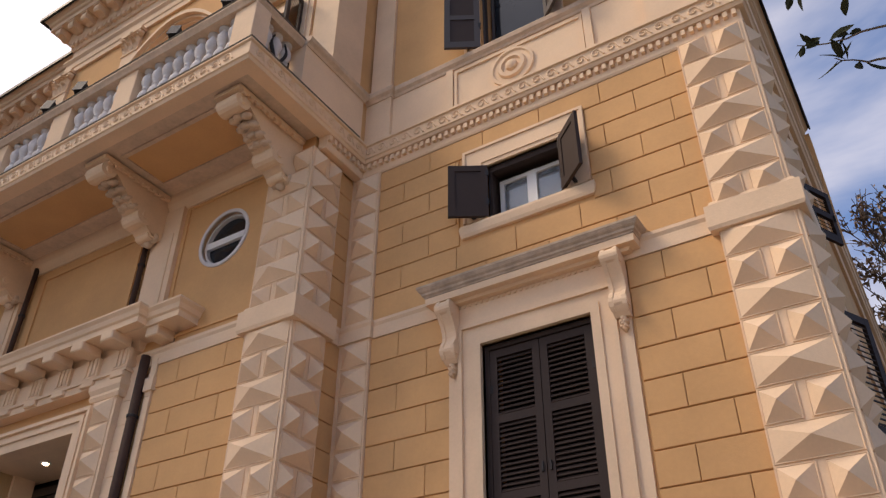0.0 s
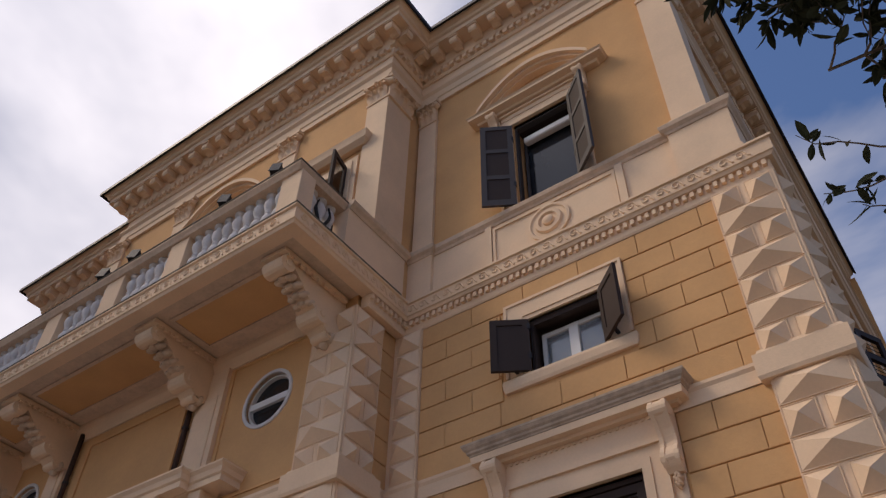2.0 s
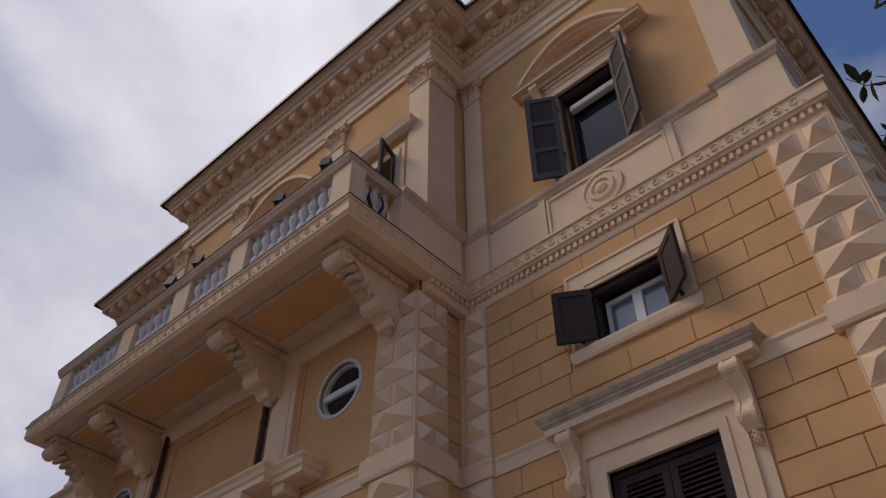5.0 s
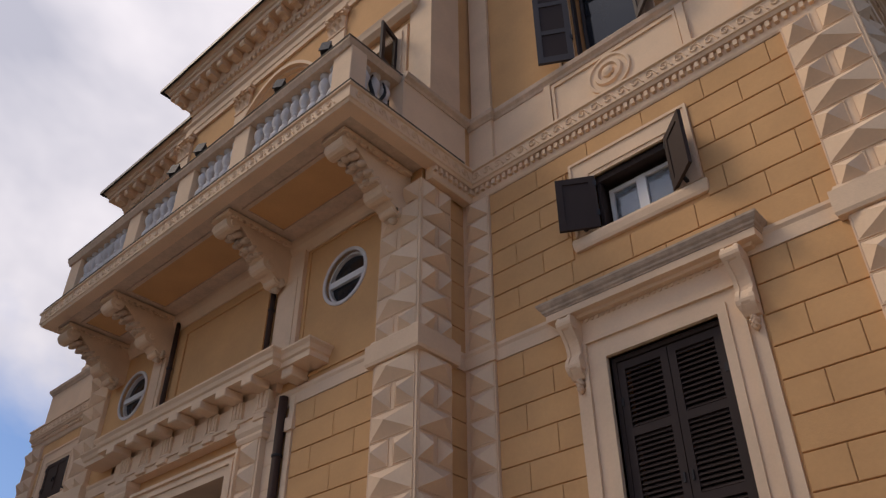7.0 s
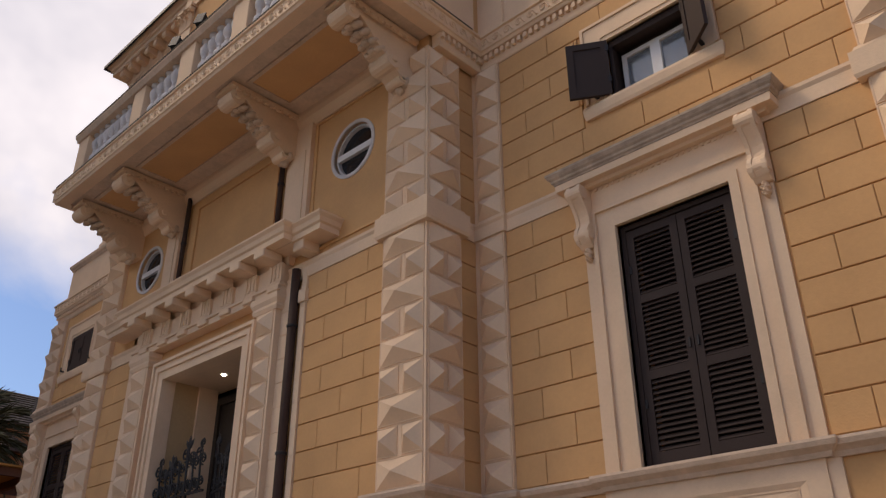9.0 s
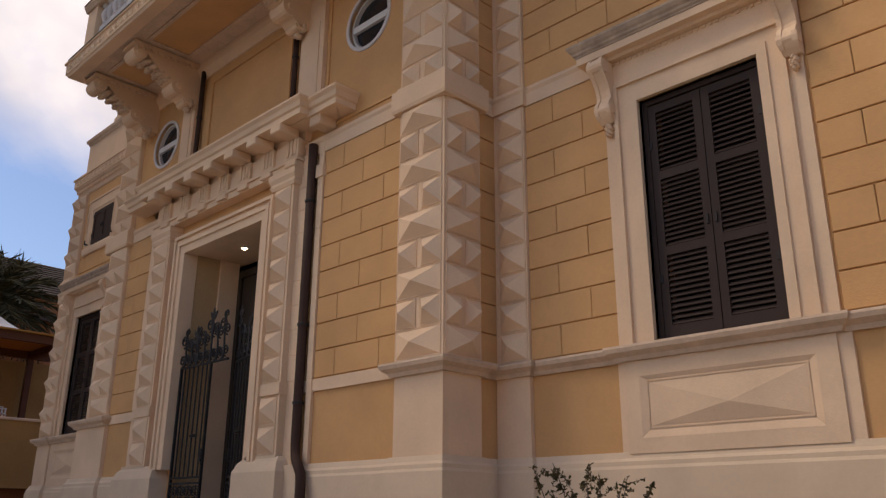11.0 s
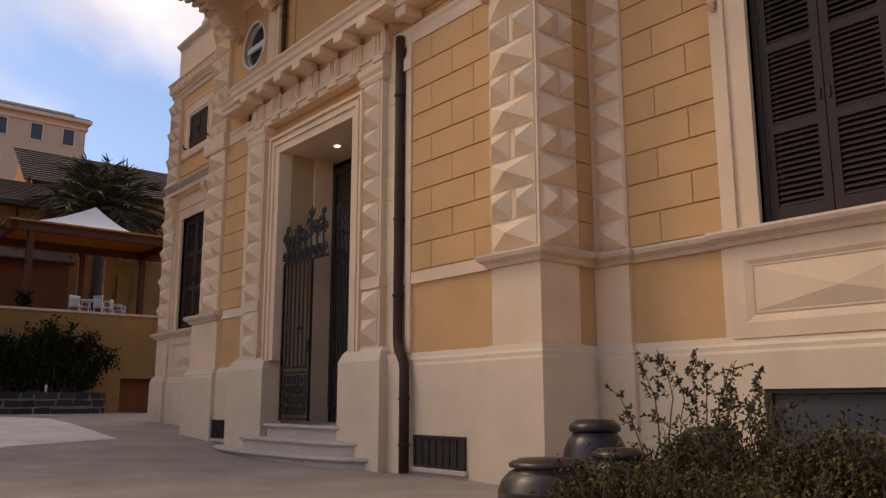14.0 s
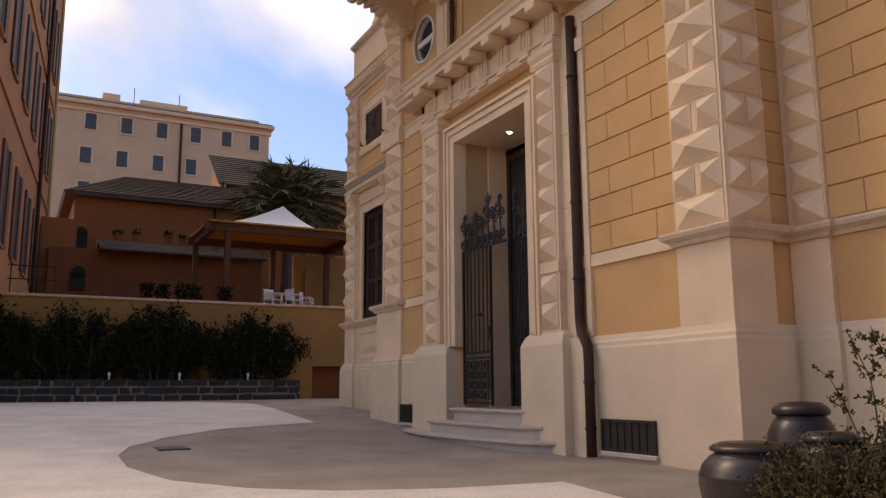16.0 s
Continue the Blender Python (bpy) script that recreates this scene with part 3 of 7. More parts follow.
lay_blocks(wall_centre, AX0 + 0.76, DOOR_X - 2.05, YA, LOW)
lay_blocks(wall_right, -0.36, -0.02, AX1 - 0.06, LOW, along_y=True)
lay_blocks(wall_right, -0.36, -0.02, AX1 - 0.06, HIGH, along_y=True)


# ---- windows of the wings ----
def ring(bm, x0, x1, z0, z1, w, y0, y1, sides="lrtb", wt=None):
    """A flat frame around an opening."""
    wt = wt or w
    if "l" in sides:
        box(bm, x0 - w, x0, y0, y1, z0 - (w if "b" in sides else 0), z1 + wt)
    if "r" in sides:
        box(bm, x1, x1 + w, y0, y1, z0 - (w if "b" in sides else 0), z1 + wt)
    if "t" in sides:
        box(bm, x0, x1, y0, y1, z1, z1 + wt)
    if "b" in sides:
        box(bm, x0, x1, y0, y1, z0 - w, z0)
    return bm


def console(bm, x0, x1, y, z0, z1, d):
    """An S-shaped bracket against the wall: a deep scroll above, a hollow neck and a small scroll below."""
    h = z1 - z0
    prof = [(0.92, 0.0), (1.0, 0.05), (1.02, 0.11), (0.97, 0.18), (0.86, 0.24), (0.70, 0.31), (0.54, 0.39), (0.43, 0.48), (0.38, 0.57), (0.40, 0.63),
            (0.52, 0.68), (0.60, 0.74), (0.61, 0.81), (0.55, 0.88), (0.42, 0.94), (0.24, 1.0)]
    rows = [[bm.verts.new((x, y - o * d, z1 - t * h)) for o, t in prof] + [bm.verts.new((x, y + 0.01, z0)), bm.verts.new((x, y + 0.01, z1))] for x in (x0, x1)]
    k = len(rows[0])
    for j in range(k):
        bm.faces.new((rows[0][j], rows[0][(j + 1) % k], rows[1][(j + 1) % k], rows[1][j]))
    bm.faces.new(rows[0][::-1])
    bm.faces.new(rows[1])
    w = x1 - x0
    for a0, a1 in ((x0 - 0.008, x0 + 0.22 * w), (x1 - 0.22 * w, x1 + 0.008)):      # raised edges along the scrolls
        rr = [[bm.verts.new((x, y - o * d - 0.016, z1 - t * h)) for o, t in prof[:-1]] for x in (a0, a1)]
        bb = [[bm.verts.new((x, y - o * d + 0.02, z1 - t * h)) for o, t in prof[:-1]] for x in (a0, a1)]
        for j in range(len(prof) - 2):
            bm.faces.new((rr[0][j], rr[0][j + 1], rr[1][j + 1], rr[1][j]))
            bm.faces.new((rr[0][j], bb[0][j], bb[0][j + 1], rr[0][j + 1]))
            bm.faces.new((rr[1][j], rr[1][j + 1], bb[1][j + 1], bb[1][j]))
    for zc, oc, r in ((z1 - 0.12 * h, d * 0.80, 0.11 * h), (z0 + 0.20 * h, d * 0.42, 0.085 * h)):
        m = Matrix.Translation(((x0 + x1) / 2, y - oc, zc)) @ Matrix.Rotation(math.pi / 2, 4, "Y")
        bmesh.ops.create_cone(bm, cap_ends=True, segments=14, radius1=r, radius2=r, depth=w + 0.035, matrix=m)
    return bm


def leaf_drop(bm, x, y, z, w, h, d):
    """A small carved acanthus drop: overlapping rounded lobes."""
    for i, (dx, dz, s) in enumerate(((0, 0.35, 0.5), (-0.3, 0.1, 0.42), (0.3, 0.1, 0.42), (0, -0.1, 0.5), (-0.25, -0.35, 0.34), (0.25, -0.35, 0.34), (0, -0.55, 0.36))):
        m = Matrix.LocRotScale((x + dx * w, y - d * 0.45, z + dz * h), None, (w * s, d * 0.6, h * s * 0.55))
        bmesh.ops.create_icosphere(bm, subdivisions=1, radius=1.0, matrix=m)
    return bm


def leaf_shutter(parent, w, h, panels, slats, place, angle, mat, hinge_right=False, glazed=None):
    """A shutter leaf hinged at its side; local x runs from the hinge."""
    s = -1 if hinge_right else 1
    bm = bmesh.new()
    st = 0.085
    box(bm, 0, s * st, -0.022, 0.022, 0, h)
    box(bm, s * (w - st), s * w, -0.022, 0.022, 0, h)
    n = len(panels)
    z = 0.0
    rails = [(0, 0.12)] + [(zz - 0.045, zz + 0.045) for zz in panels[:-1]] + [(h - 0.09, h)]
    for a, b in rails:
        box(bm, s * st, s * (w - st), -0.021, 0.021, a, b)
    sh = part("shutter", bm, mat, parent)
    sh.location, sh.rotation_euler = place, (0, 0, angle)
    lo = 0.12
    for i, zz in enumerate(panels):
        hi = zz - 0.045 if i < n - 1 else h - 0.09
        if slats:
            m = max(4, int((hi - lo) / slats))
            step = (hi - lo) / m
            key = ("slat", round(w, 3), mat.name, s)
            if key not in CACHE:
                b2 = bmesh.new()
                mm = Matrix.Translation((s * w / 2, 0, 0)) @ Matrix.Rotation(radians(52), 4, "X") @ Matrix.Diagonal((w - 2 * st + 0.01, 0.054, 0.008, 1))
                bmesh.ops.create_cube(b2, size=1.0, matrix=mm)
                CACHE[key] = mesh_of("slat", b2, mat)
            for j in range(m):
                o = new("slat", CACHE[key])
                o.location = (0, 0, lo + (j + 0.5) * step)
                o.parent = sh
        else:
            part("panel", boxes((s * (st - 0.01), s * (w - st + 0.01), -0.008, 0.008, lo - 0.01, hi + 0.01)), glazed or mat, sh)
        lo = zz + 0.045
    hg = bmesh.new()
    for zz in (0.22 * h, 0.8 * h):
        box(hg, -s * 0.012, s * 0.03, -0.032, 0.026, zz, zz + 0.09)
    part("hinge", hg, IRON, sh)
    part("latch", boxes((s * (w - 0.05), s * (w - 0.03), -0.04, -0.02, 0.42 * h, 0.42 * h + 0.10)), IRON, sh)
    return sh


def big_window(c, name):
    x0, x1, z0, z1 = c - 0.66, c + 0.66, 2.49, 5.10
    w = thing(name, "tall window with closed dark louvred shutters in a cream stone surround", "window", (c, 0, 2.45), "tall shuttered windows", "structure")
    bm = ring(bmesh.new(), x0, x1, z0, z1, 0.10, -0.055, 0.12, "lrt")
    ring(bm, x0 - 0.10, x1 + 0.10, z0, z1 + 0.10, 0.13, -0.035, 0.05, "lrt")
    ring(bm, x0 - 0.23, x1 + 0.23, z0, z1 + 0.23, 0.045, -0.07, 0.05, "lrt")
    ring(bm, x0 - 0.275, x1 + 0.275, z0, z1 + 0.275, 0.14, -0.03, 0.05, "lr", 0.36)
    under("surround", bm, CREAM, w)
    under("lintel_frieze", boxes((x0 - 0.3, x1 + 0.3, -0.04, 0.05, z1 + 0.28, z1 + 0.64)), CREAM, w)
    bm = sweep(bmesh.new(), [(x0 - 0.42, 0.02), (x0 - 0.42, -0.02), (x1 + 0.42, -0.02), (x1 + 0.42, 0.02)],
               [(-0.02, 5.655), (0.10, 5.655), (0.12, 5.685), (0.20, 5.69), (0.205, 5.775), (-0.02, 5.78)])
    under("corona", bm, CREAM, w, "smooth cream band of the hood")
    bm = sweep(bmesh.new(), [(x0 - 0.42, 0.02), (x0 - 0.42, -0.02), (x1 + 0.42, -0.02), (x1 + 0.42, 0.02)],
               [(-0.02, 5.779), (0.212, 5.779), (0.215, 5.795), (0.235, 5.81), (0.24, 5.835), (0.262, 5.855), (0.285, 5.895), (0.285, 5.92), (-0.02, 5.95)])
    under("hood", bm, CREAM_STAINED, w, "dark rain-stained moulded top of the hood")
    bm = bmesh.new()
    for i in range(26):
        xx = x0 - 0.28 + i * (x1 - x0 + 0.5) / 25
        box(bm, xx, xx + 0.036, -0.056, 0.0, 5.615, 5.65)
    ob = under("teeth", bm, CREAM, w)
    for xx in (x0 - 0.42, x1 + 0.28):
        bm = console(bmesh.new(), xx - 0.015, xx + 0.15, -0.02, 4.93, 5.65, 0.25)
        co = under("console", bm, CREAM, w)
        under("leaf_drop", leaf_drop(bmesh.new(), xx + 0.07, -0.02, 4.86, 0.075, 0.13, 0.10), CREAM, w)
    fr = bmesh.new()
    ring(fr, x0 + 0.055, x1 - 0.055, z0 + 0.03, z1 - 0.055, 0.055, 0.05, 0.14, "lrt")
    under("shutter_frame", fr, SHUTTER, w)
    for k, hr in ((x0 + 0.055, False), (x1 - 0.055, True)):
        leaf_shutter(w, 0.60, z1 - z0 - 0.10, [0.88, 1.70, 2.5], 0.052, (k - c, 0.085, z0 + 0.03 - 2.45), 0.0, SHUTTER, hr)
    return w


big_window(WIN_R, "window_1")
big_window(WIN_L, "window_4")


def bevel_frame(bm, outer, inner, y0, y1):
    """A sloping frame from an outer rectangle (x0, x1, z0, z1) at y0 to an inner one at y1."""
    r = [[bm.verts.new((x, y, z)) for x, z in ((q[0], q[2]), (q[1], q[2]), (q[1], q[3]), (q[0], q[3]))] for q, y in ((outer, y0), (inner, y1))]
    for i in range(4):
        bm.faces.new((r[0][i], r[0][(i + 1) % 4], r[1][(i + 1) % 4], r[1][i]))
    return bm


def dado_panel(c, name):
    """The panelled apron under a tall window: a proud block with a sunk field and a low pyramid."""
    ob = thing(name, "cream apron panel with a low pyramid under the tall window", "panel", (c, 0, 1.46), kind="structure")
    x0, x1, p0, p1 = c - 1.02, c + 1.02, c - 0.86, c + 0.84
    under("backing", boxes((c - 1.10, c + 1.14, -0.030, 0.02, 1.44, 2.33)), CREAM, ob)
    bm = boxes((x0, p0, -0.052, -0.028, 1.44, 2.33), (p1, x1, -0.052, -0.028, 1.44, 2.33), (p0, p1, -0.052, -0.028, 2.17, 2.33), (p0, p1, -0.052, -0.028, 1.44, 1.58))
    under("apron", bm, CREAM, ob)
    under("panel_frame", bevel_frame(bmesh.new(), (p0, p1, 1.58, 2.17), (p0 + 0.07, p1 - 0.07, 1.65, 2.13), -0.053, -0.032), CREAM, ob)
    bm = ring(bmesh.new(), p0 + 0.085, p1 - 0.085, 1.675, 2.11, 0.008, -0.038, -0.026)
    under("fillet", bm, CREAM, ob)
    bm = bmesh.new()
    a = [bm.verts.new(q) for q in ((p0 + 0.10, -0.033, 1.69), (p1 - 0.10, -0.033, 1.69), (p1 - 0.10, -0.033, 2.10), (p0 + 0.10, -0.033, 2.10))]
    t = bm.verts.new((c + 0.05, -0.085, 1.85))
    for i in range(4):
        bm.faces.new((a[i], a[(i + 1) % 4], t))
    under("pyramid", bm, CREAM, ob)
    bm = sweep(bmesh.new(), [(x0 - 0.02, 0.02), (x0 - 0.02, -0.045), (x1 + 0.02, -0.045), (x1 + 0.02, 0.02)], [(o + 0.004, z + 0.003) for o, z in LEDGE])
    under("sill", bm, CREAM_WORN_SHADED, ob, "weathered stone sill breaking forward over the apron")
    return ob


dado_panel(WIN_R, "apron_panel")
dado_panel(WIN_L, "apron_panel")


def mezzanine(c, name, near):
    x0, x1, z0, z1 = c - 0.52, c + 0.50, 6.80, 7.62
    w = thing(name, "small mezzanine window with open dark shutters in a cream frame", "window", (c, 0, z0), "mezzanine windows", "structure")
    bm = ring(bmesh.new(), x0, x1, z0, z1, 0.30, -0.035, 0.05, "lr", 0.30)
    box(bm, x0, x1, -0.035, 0.05, z1, z1 + 0.30)
    ring(bm, x0 - 0.30, x1 + 0.30, z0, z1 + 0.30, 0.04, -0.055, 0.04, "lrt")
    ring(bm, x0 - 0.06, x1 + 0.06, z0, z1 + 0.06, 0.03, -0.05, -0.03, "lrt")
    under("surround", bm, CREAM, w)
    bm = sweep(bmesh.new(), [(x0 - 0.34, 0.02), (x0 - 0.34, -0.02), (x1 + 0.34, -0.02), (x1 + 0.34, 0.02)], [(-0.02, 6.60), (0.025, 6.60), (0.04, 6.64), (0.05, 6.73), (0.04, 6.77), (-0.02, 6.80)])
    box(bm, x0, x1, -0.03, 0.40, 6.70, 6.795)
    under("sill", bm, CREAM, w)
    bm = ring(bmesh.new(), x0 + 0.05, x1 - 0.05, z0, z1 - 0.09, 0.05, 0.03, 0.12, "lrt", 0.09)
    under("outer_frame", bm, SHUTTER, w)
    bm = ring(bmesh.new(), x0 + 0.11, x1 - 0.11, z0 + 0.06, z1 - 0.18, 0.055, 0.22, 0.28)
    box(bm, c - 0.075, c + 0.055, 0.21, 0.28, z0, z1 - 0.13)
    under("casement", bm, WHITE_FRAME, w)
    under("reveal_lining", ring(bmesh.new(), x0 + 0.012, x1 - 0.012, z0, z1 - 0.012, 0.012, 0.12, 0.40, "lrt"), SHUTTER, w)
    for a, b in ((x0 + 0.11, c - 0.075), (c + 0.055, x1 - 0.11)):
        g = under("pane", boxes((a, b, 0.245, 0.255, z0 + 0.06, z1 - 0.18)), PANE, w)
        g.visible_shadow = False
    under("curtain_box", boxes((x0, x1, 0.30, 0.36, z1 - 0.20, z1)), SHUTTER, w)
    # black sheet paints the darkness of the room behind the panes
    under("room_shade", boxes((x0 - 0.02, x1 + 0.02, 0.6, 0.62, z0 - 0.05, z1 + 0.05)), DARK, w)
    leaf_shutter(w, 0.50, 0.80, [0.8], 0, (x0 - c + 0.01, -0.02, 0.01), radians(-150) if near else 0.0, SHUTTER, False)
    leaf_shutter(w, 0.50, 0.80, [0.8], 0, (x1 - c - 0.01, -0.02, 0.01), radians(138) if near else 0.0, SHUTTER, True)
    for s in (x0 - 0.18, x1 + 0.16):
        under("shutter_stay", boxes((s - 0.02, s + 0.02, -0.10, -0.03, z0 + 0.03, z0 + 0.06), (s - 0.015, s + 0.015, -0.115, -0.095, z0 + 0.03, z0 + 0.13)), IRON, w)
    return w


mezzanine(WIN_R, "window_2", True)
mezzanine(WIN_L, "window_5", False)


# ---- ornaments of the string course and the eaves ----
def scroll_mesh():
    bm = bmesh.new()
    pts = []
    for i in range(23):
        a = i / 22 * 4.2 * math.pi / 1.6
        r = 0.070 * (1 - 0.85 * i / 22)
        pts.append((r * math.cos(a) - 0.005, -0.004, r * math.sin(a)))
    tube(bm, [(0.10, -0.004, -0.055), (0.085, -0.004, -0.03)] + pts, 0.014, 5)
    return mesh_of("scroll", bm, CREAM)


SCROLL = scroll_mesh()
for i in range(25):
    piece("scroll", SCROLL, string_course, (AX1 + 0.30 + i * 0.205, -0.142, 8.605))
for i in range(11):
    piece("scroll", SCROLL, string_course, (AX1 + 0.08 + 0.142, BALC_Y + 0.02 + i * 0.205, 8.605), math.pi / 2)
for i in range(39):
    piece("scroll", SCROLL, string_course, (BAL0 + 0.1 + i * 0.207, BALC_Y - 0.142, 8.605))
for i in range(22):
    piece("scroll", SCROLL, string_course, (LX + 0.2 + i * 0.205, -0.142, 8.605))


def teeth_run(name, label, runs, z0, z1, d, step, wid, mat=CREAM):
    """Rows of small square teeth: each run is start, end and outward way."""
    bm = bmesh.new()
    for (xa, ya), (xb, yb), (ox, oy) in runs:
        n = int(max(abs(xb - xa), abs(yb - ya)) / step)
        for i in range(n + 1):
            x, y = xa + (xb - xa) * i / max(n, 1), ya + (yb - ya) * i / max(n, 1)
            if ox == 0:
                box(bm, x - wid / 2, x + wid / 2, min(y, y + oy * d), max(y, y + oy * d), z0, z1)
            else:
                box(bm, min(x, x + ox * d), max(x, x + ox * d), y - wid / 2, y + wid / 2, z0, z1)
    return tagged(part(name, bm, mat), label, "moulding", kind="stuff")


teeth_run("string_teeth", "row of small cream teeth under the string course",
          [((AX1 + 0.16, -0.045), (RX - 0.06, -0.045), (0, -1)), ((AX1 + 0.124, YP + 0.13), (AX1 + 0.124, -0.12), (1, 0)), ((LX + 0.1, -0.045), (BAL0 - 0.6, -0.045), (0, -1))],
          8.36, 8.44, 0.05, 0.098, 0.052)
teeth_run("eave_teeth", "row of small cream teeth under the eaves",
          [((UA0, UY - 0.09), (UA1, UY - 0.09), (0, -1)), ((UA1 + 0.09, UY), (UA1 + 0.09, -0.2), (1, 0)), ((UA1 + 0.2, -0.09), (UR, -0.09), (0, -1)), ((UL, -0.09), (UA0 - 0.2, -0.09), (0, -1)),
           ((UR + 0.09, 0), (UR + 0.09, 9), (1, 0))],
          14.52, 14.63, 0.07, 0.15, 0.085)


def modillion_mesh():
    """A cornice bracket: a block with a curled underside and a cap."""
    bm = bmesh.new()
    prof = [(0.0, 0.0), (0.06, -0.02), (0.12, 0.015), (0.19, 0.03), (0.235, 0.01), (0.27, 0.05), (0.275, 0.10), (0.27, 0.165), (0.0, 0.165)]
    rows = [[bm.verts.new((x, -o, z)) for o, z in prof] for x in (-0.085, 0.085)]
    k = len(prof)
    for j in range(k):
        bm.faces.new((rows[0][j], rows[0][(j + 1) % k], rows[1][(j + 1) % k], rows[1][j]))
    bm.faces.new(rows[0][::-1])
    bm.faces.new(rows[1])
    box(bm, -0.105, 0.105, -0.295, 0, 0.165, 0.20)
    return mesh_of("bracket", bm, CREAM)


MOD = modillion_mesh()


def modillions(xa, ya, xb, yb, rz, step=0.43):
    n = max(1, round(math.hypot(xb - xa, yb - ya) / step))
    for i in range(n + 1):
        piece("bracket", MOD, cornice, (xa + (xb - xa) * i / n, ya + (yb - ya) * i / n, 14.75), rz)


modillions(UA0 - 0.2, UY - 0.165, UA1 + 0.2, UY - 0.165, 0)
modillions(UA1 + 0.165, UY - 0.05, UA1 + 0.165, -0.45, math.pi / 2)
modillions(UA1 + 0.6, -0.165, UR + 0.2, -0.165, 0)
modillions(UR + 0.165, 0.2, UR + 0.165, 9.0, math.pi / 2)
modillions(UL, -0.165, UA0 - 0.6, -0.165, 0)


# ---- upper pilasters with leafy capitals ----
def capital_mesh(w, d, h=0.55):
    """A leafy capital: bell, two rows of curling leaves, corner volutes and a cap."""
    bm = bmesh.new()
    box(bm, -w / 2 + 0.01, w / 2 - 0.01, -d, 0.02, 0, h - 0.06)
    box(bm, -w / 2 - 0.07, w / 2 + 0.07, -d - 0.09, 0.02, h - 0.07, h)
    box(bm, -w / 2 - 0.015, w / 2 + 0.015, -d - 0.02, 0.02, -0.03, 0.02)
    for row, (z, n, s) in enumerate(((0.02, 3, 0.20), (0.18, 4, 0.19))):
        for i in range(n):
            x = -w / 2 + (i + 0.5) * w / n
            ww = w / n * 0.42
            rows = []
            for t in range(6):
                u = t / 5
                out = 0.015 + 0.085 * u ** 2.2
                zz = z + s * (u - 0.25 * max(0, u - 0.7) * 3.3)
                half = ww * (0.75 + 0.5 * math.sin(u * 2.6)) * (1 - 0.45 * max(0, u - 0.6) / 0.4)
                rows.append([bm.verts.new((x + k * half, -d - out - (0.018 if k == 0 else 0), zz)) for k in (-1, 0, 1)])
            for a, b in zip(rows, rows[1:]):
                for k in (0, 1):
                    bm.faces.new((a[k], a[k + 1], b[k + 1], b[k]))
            bmesh.ops.create_icosphere(bm, subdivisions=1, radius=0.03, matrix=Matrix.LocRotScale((x, -d - 0.10, z + s * 0.86), None, (1.3, 0.8, 0.7)))
    for sx in (-1, 1):
        m = Matrix.Translation((sx * (w / 2 + 0.01), -d - 0.045, h - 0.15)) @ Matrix.Rotation(math.pi / 2, 4, "X")
        bmesh.ops.create_cone(bm, cap_ends=True, segments=12, radius1=0.075, radius2=0.055, depth=0.09, matrix=m)
        bmesh.ops.create_icosphere(bm, subdivisions=1, radius=0.03, matrix=Matrix.Translation((sx * (w / 2 + 0.01), -d - 0.095, h - 0.15)))
    bmesh.ops.create_icosphere(bm, subdivisions=1, radius=0.05, matrix=Matrix.Translation((0, -d - 0.08, h - 0.05)))
    return mesh_of("capital", bm, CREAM)


def upper_pilaster(x0, x1, y, d, side=None, label="smooth cream upper pilaster with a leafy capital"):
    c = (x0 + x1) / 2
    p = thing("upper_pilaster", label, "pilaster", (c, y, 9.78), "upper pilasters", "structure")
    w = x1 - x0
    part("shaft", boxes((-w / 2, w / 2, -d, 0.02, 0.12, 3.34)), CREAM, p)
    part("foot", boxes((-w / 2 - 0.04, w / 2 + 0.04, -d - 0.04, 0.02, 0, 0.08), (-w / 2 - 0.02, w / 2 + 0.02, -d - 0.02, 0.02, 0.08, 0.12)), CREAM, p)
    cap = part("capital", capital_mesh(w, d), CREAM, p)
    cap.location = (0, 0, 3.34)
    if side:
        xs, depth = side
        sh = part("shaft_side", boxes((0, xs, 0, depth, 0.0, 3.34)), CREAM, p)
        sh.location = (w / 2, -d, 0)
        c2 = part("capital", capital_mesh(depth, 0.02), CREAM, p)
        c2.location, c2.rotation_euler = (w / 2 + xs, -d + depth / 2, 3.34), (0, 0, math.pi / 2)
    return p


upper_pilaster(UA1 - 0.44, UA1 + 0.0, UY, 0.05, (0.04, 0.66), "smooth cream corner pilaster with leafy capitals on two faces")
upper_pilaster(UA1 + 0.04, UA1 + 0.42, 0, 0.06)
upper_pilaster(-1.43, -0.97, 0, 0.08, (0.03, 0.5))
for a in (-8.51, -11.47, -13.64):
    upper_pilaster(a, a + 0.46, UY, 0.05)
upper_pilaster(UL + 0.05, UL + 0.5, 0, 0.05)


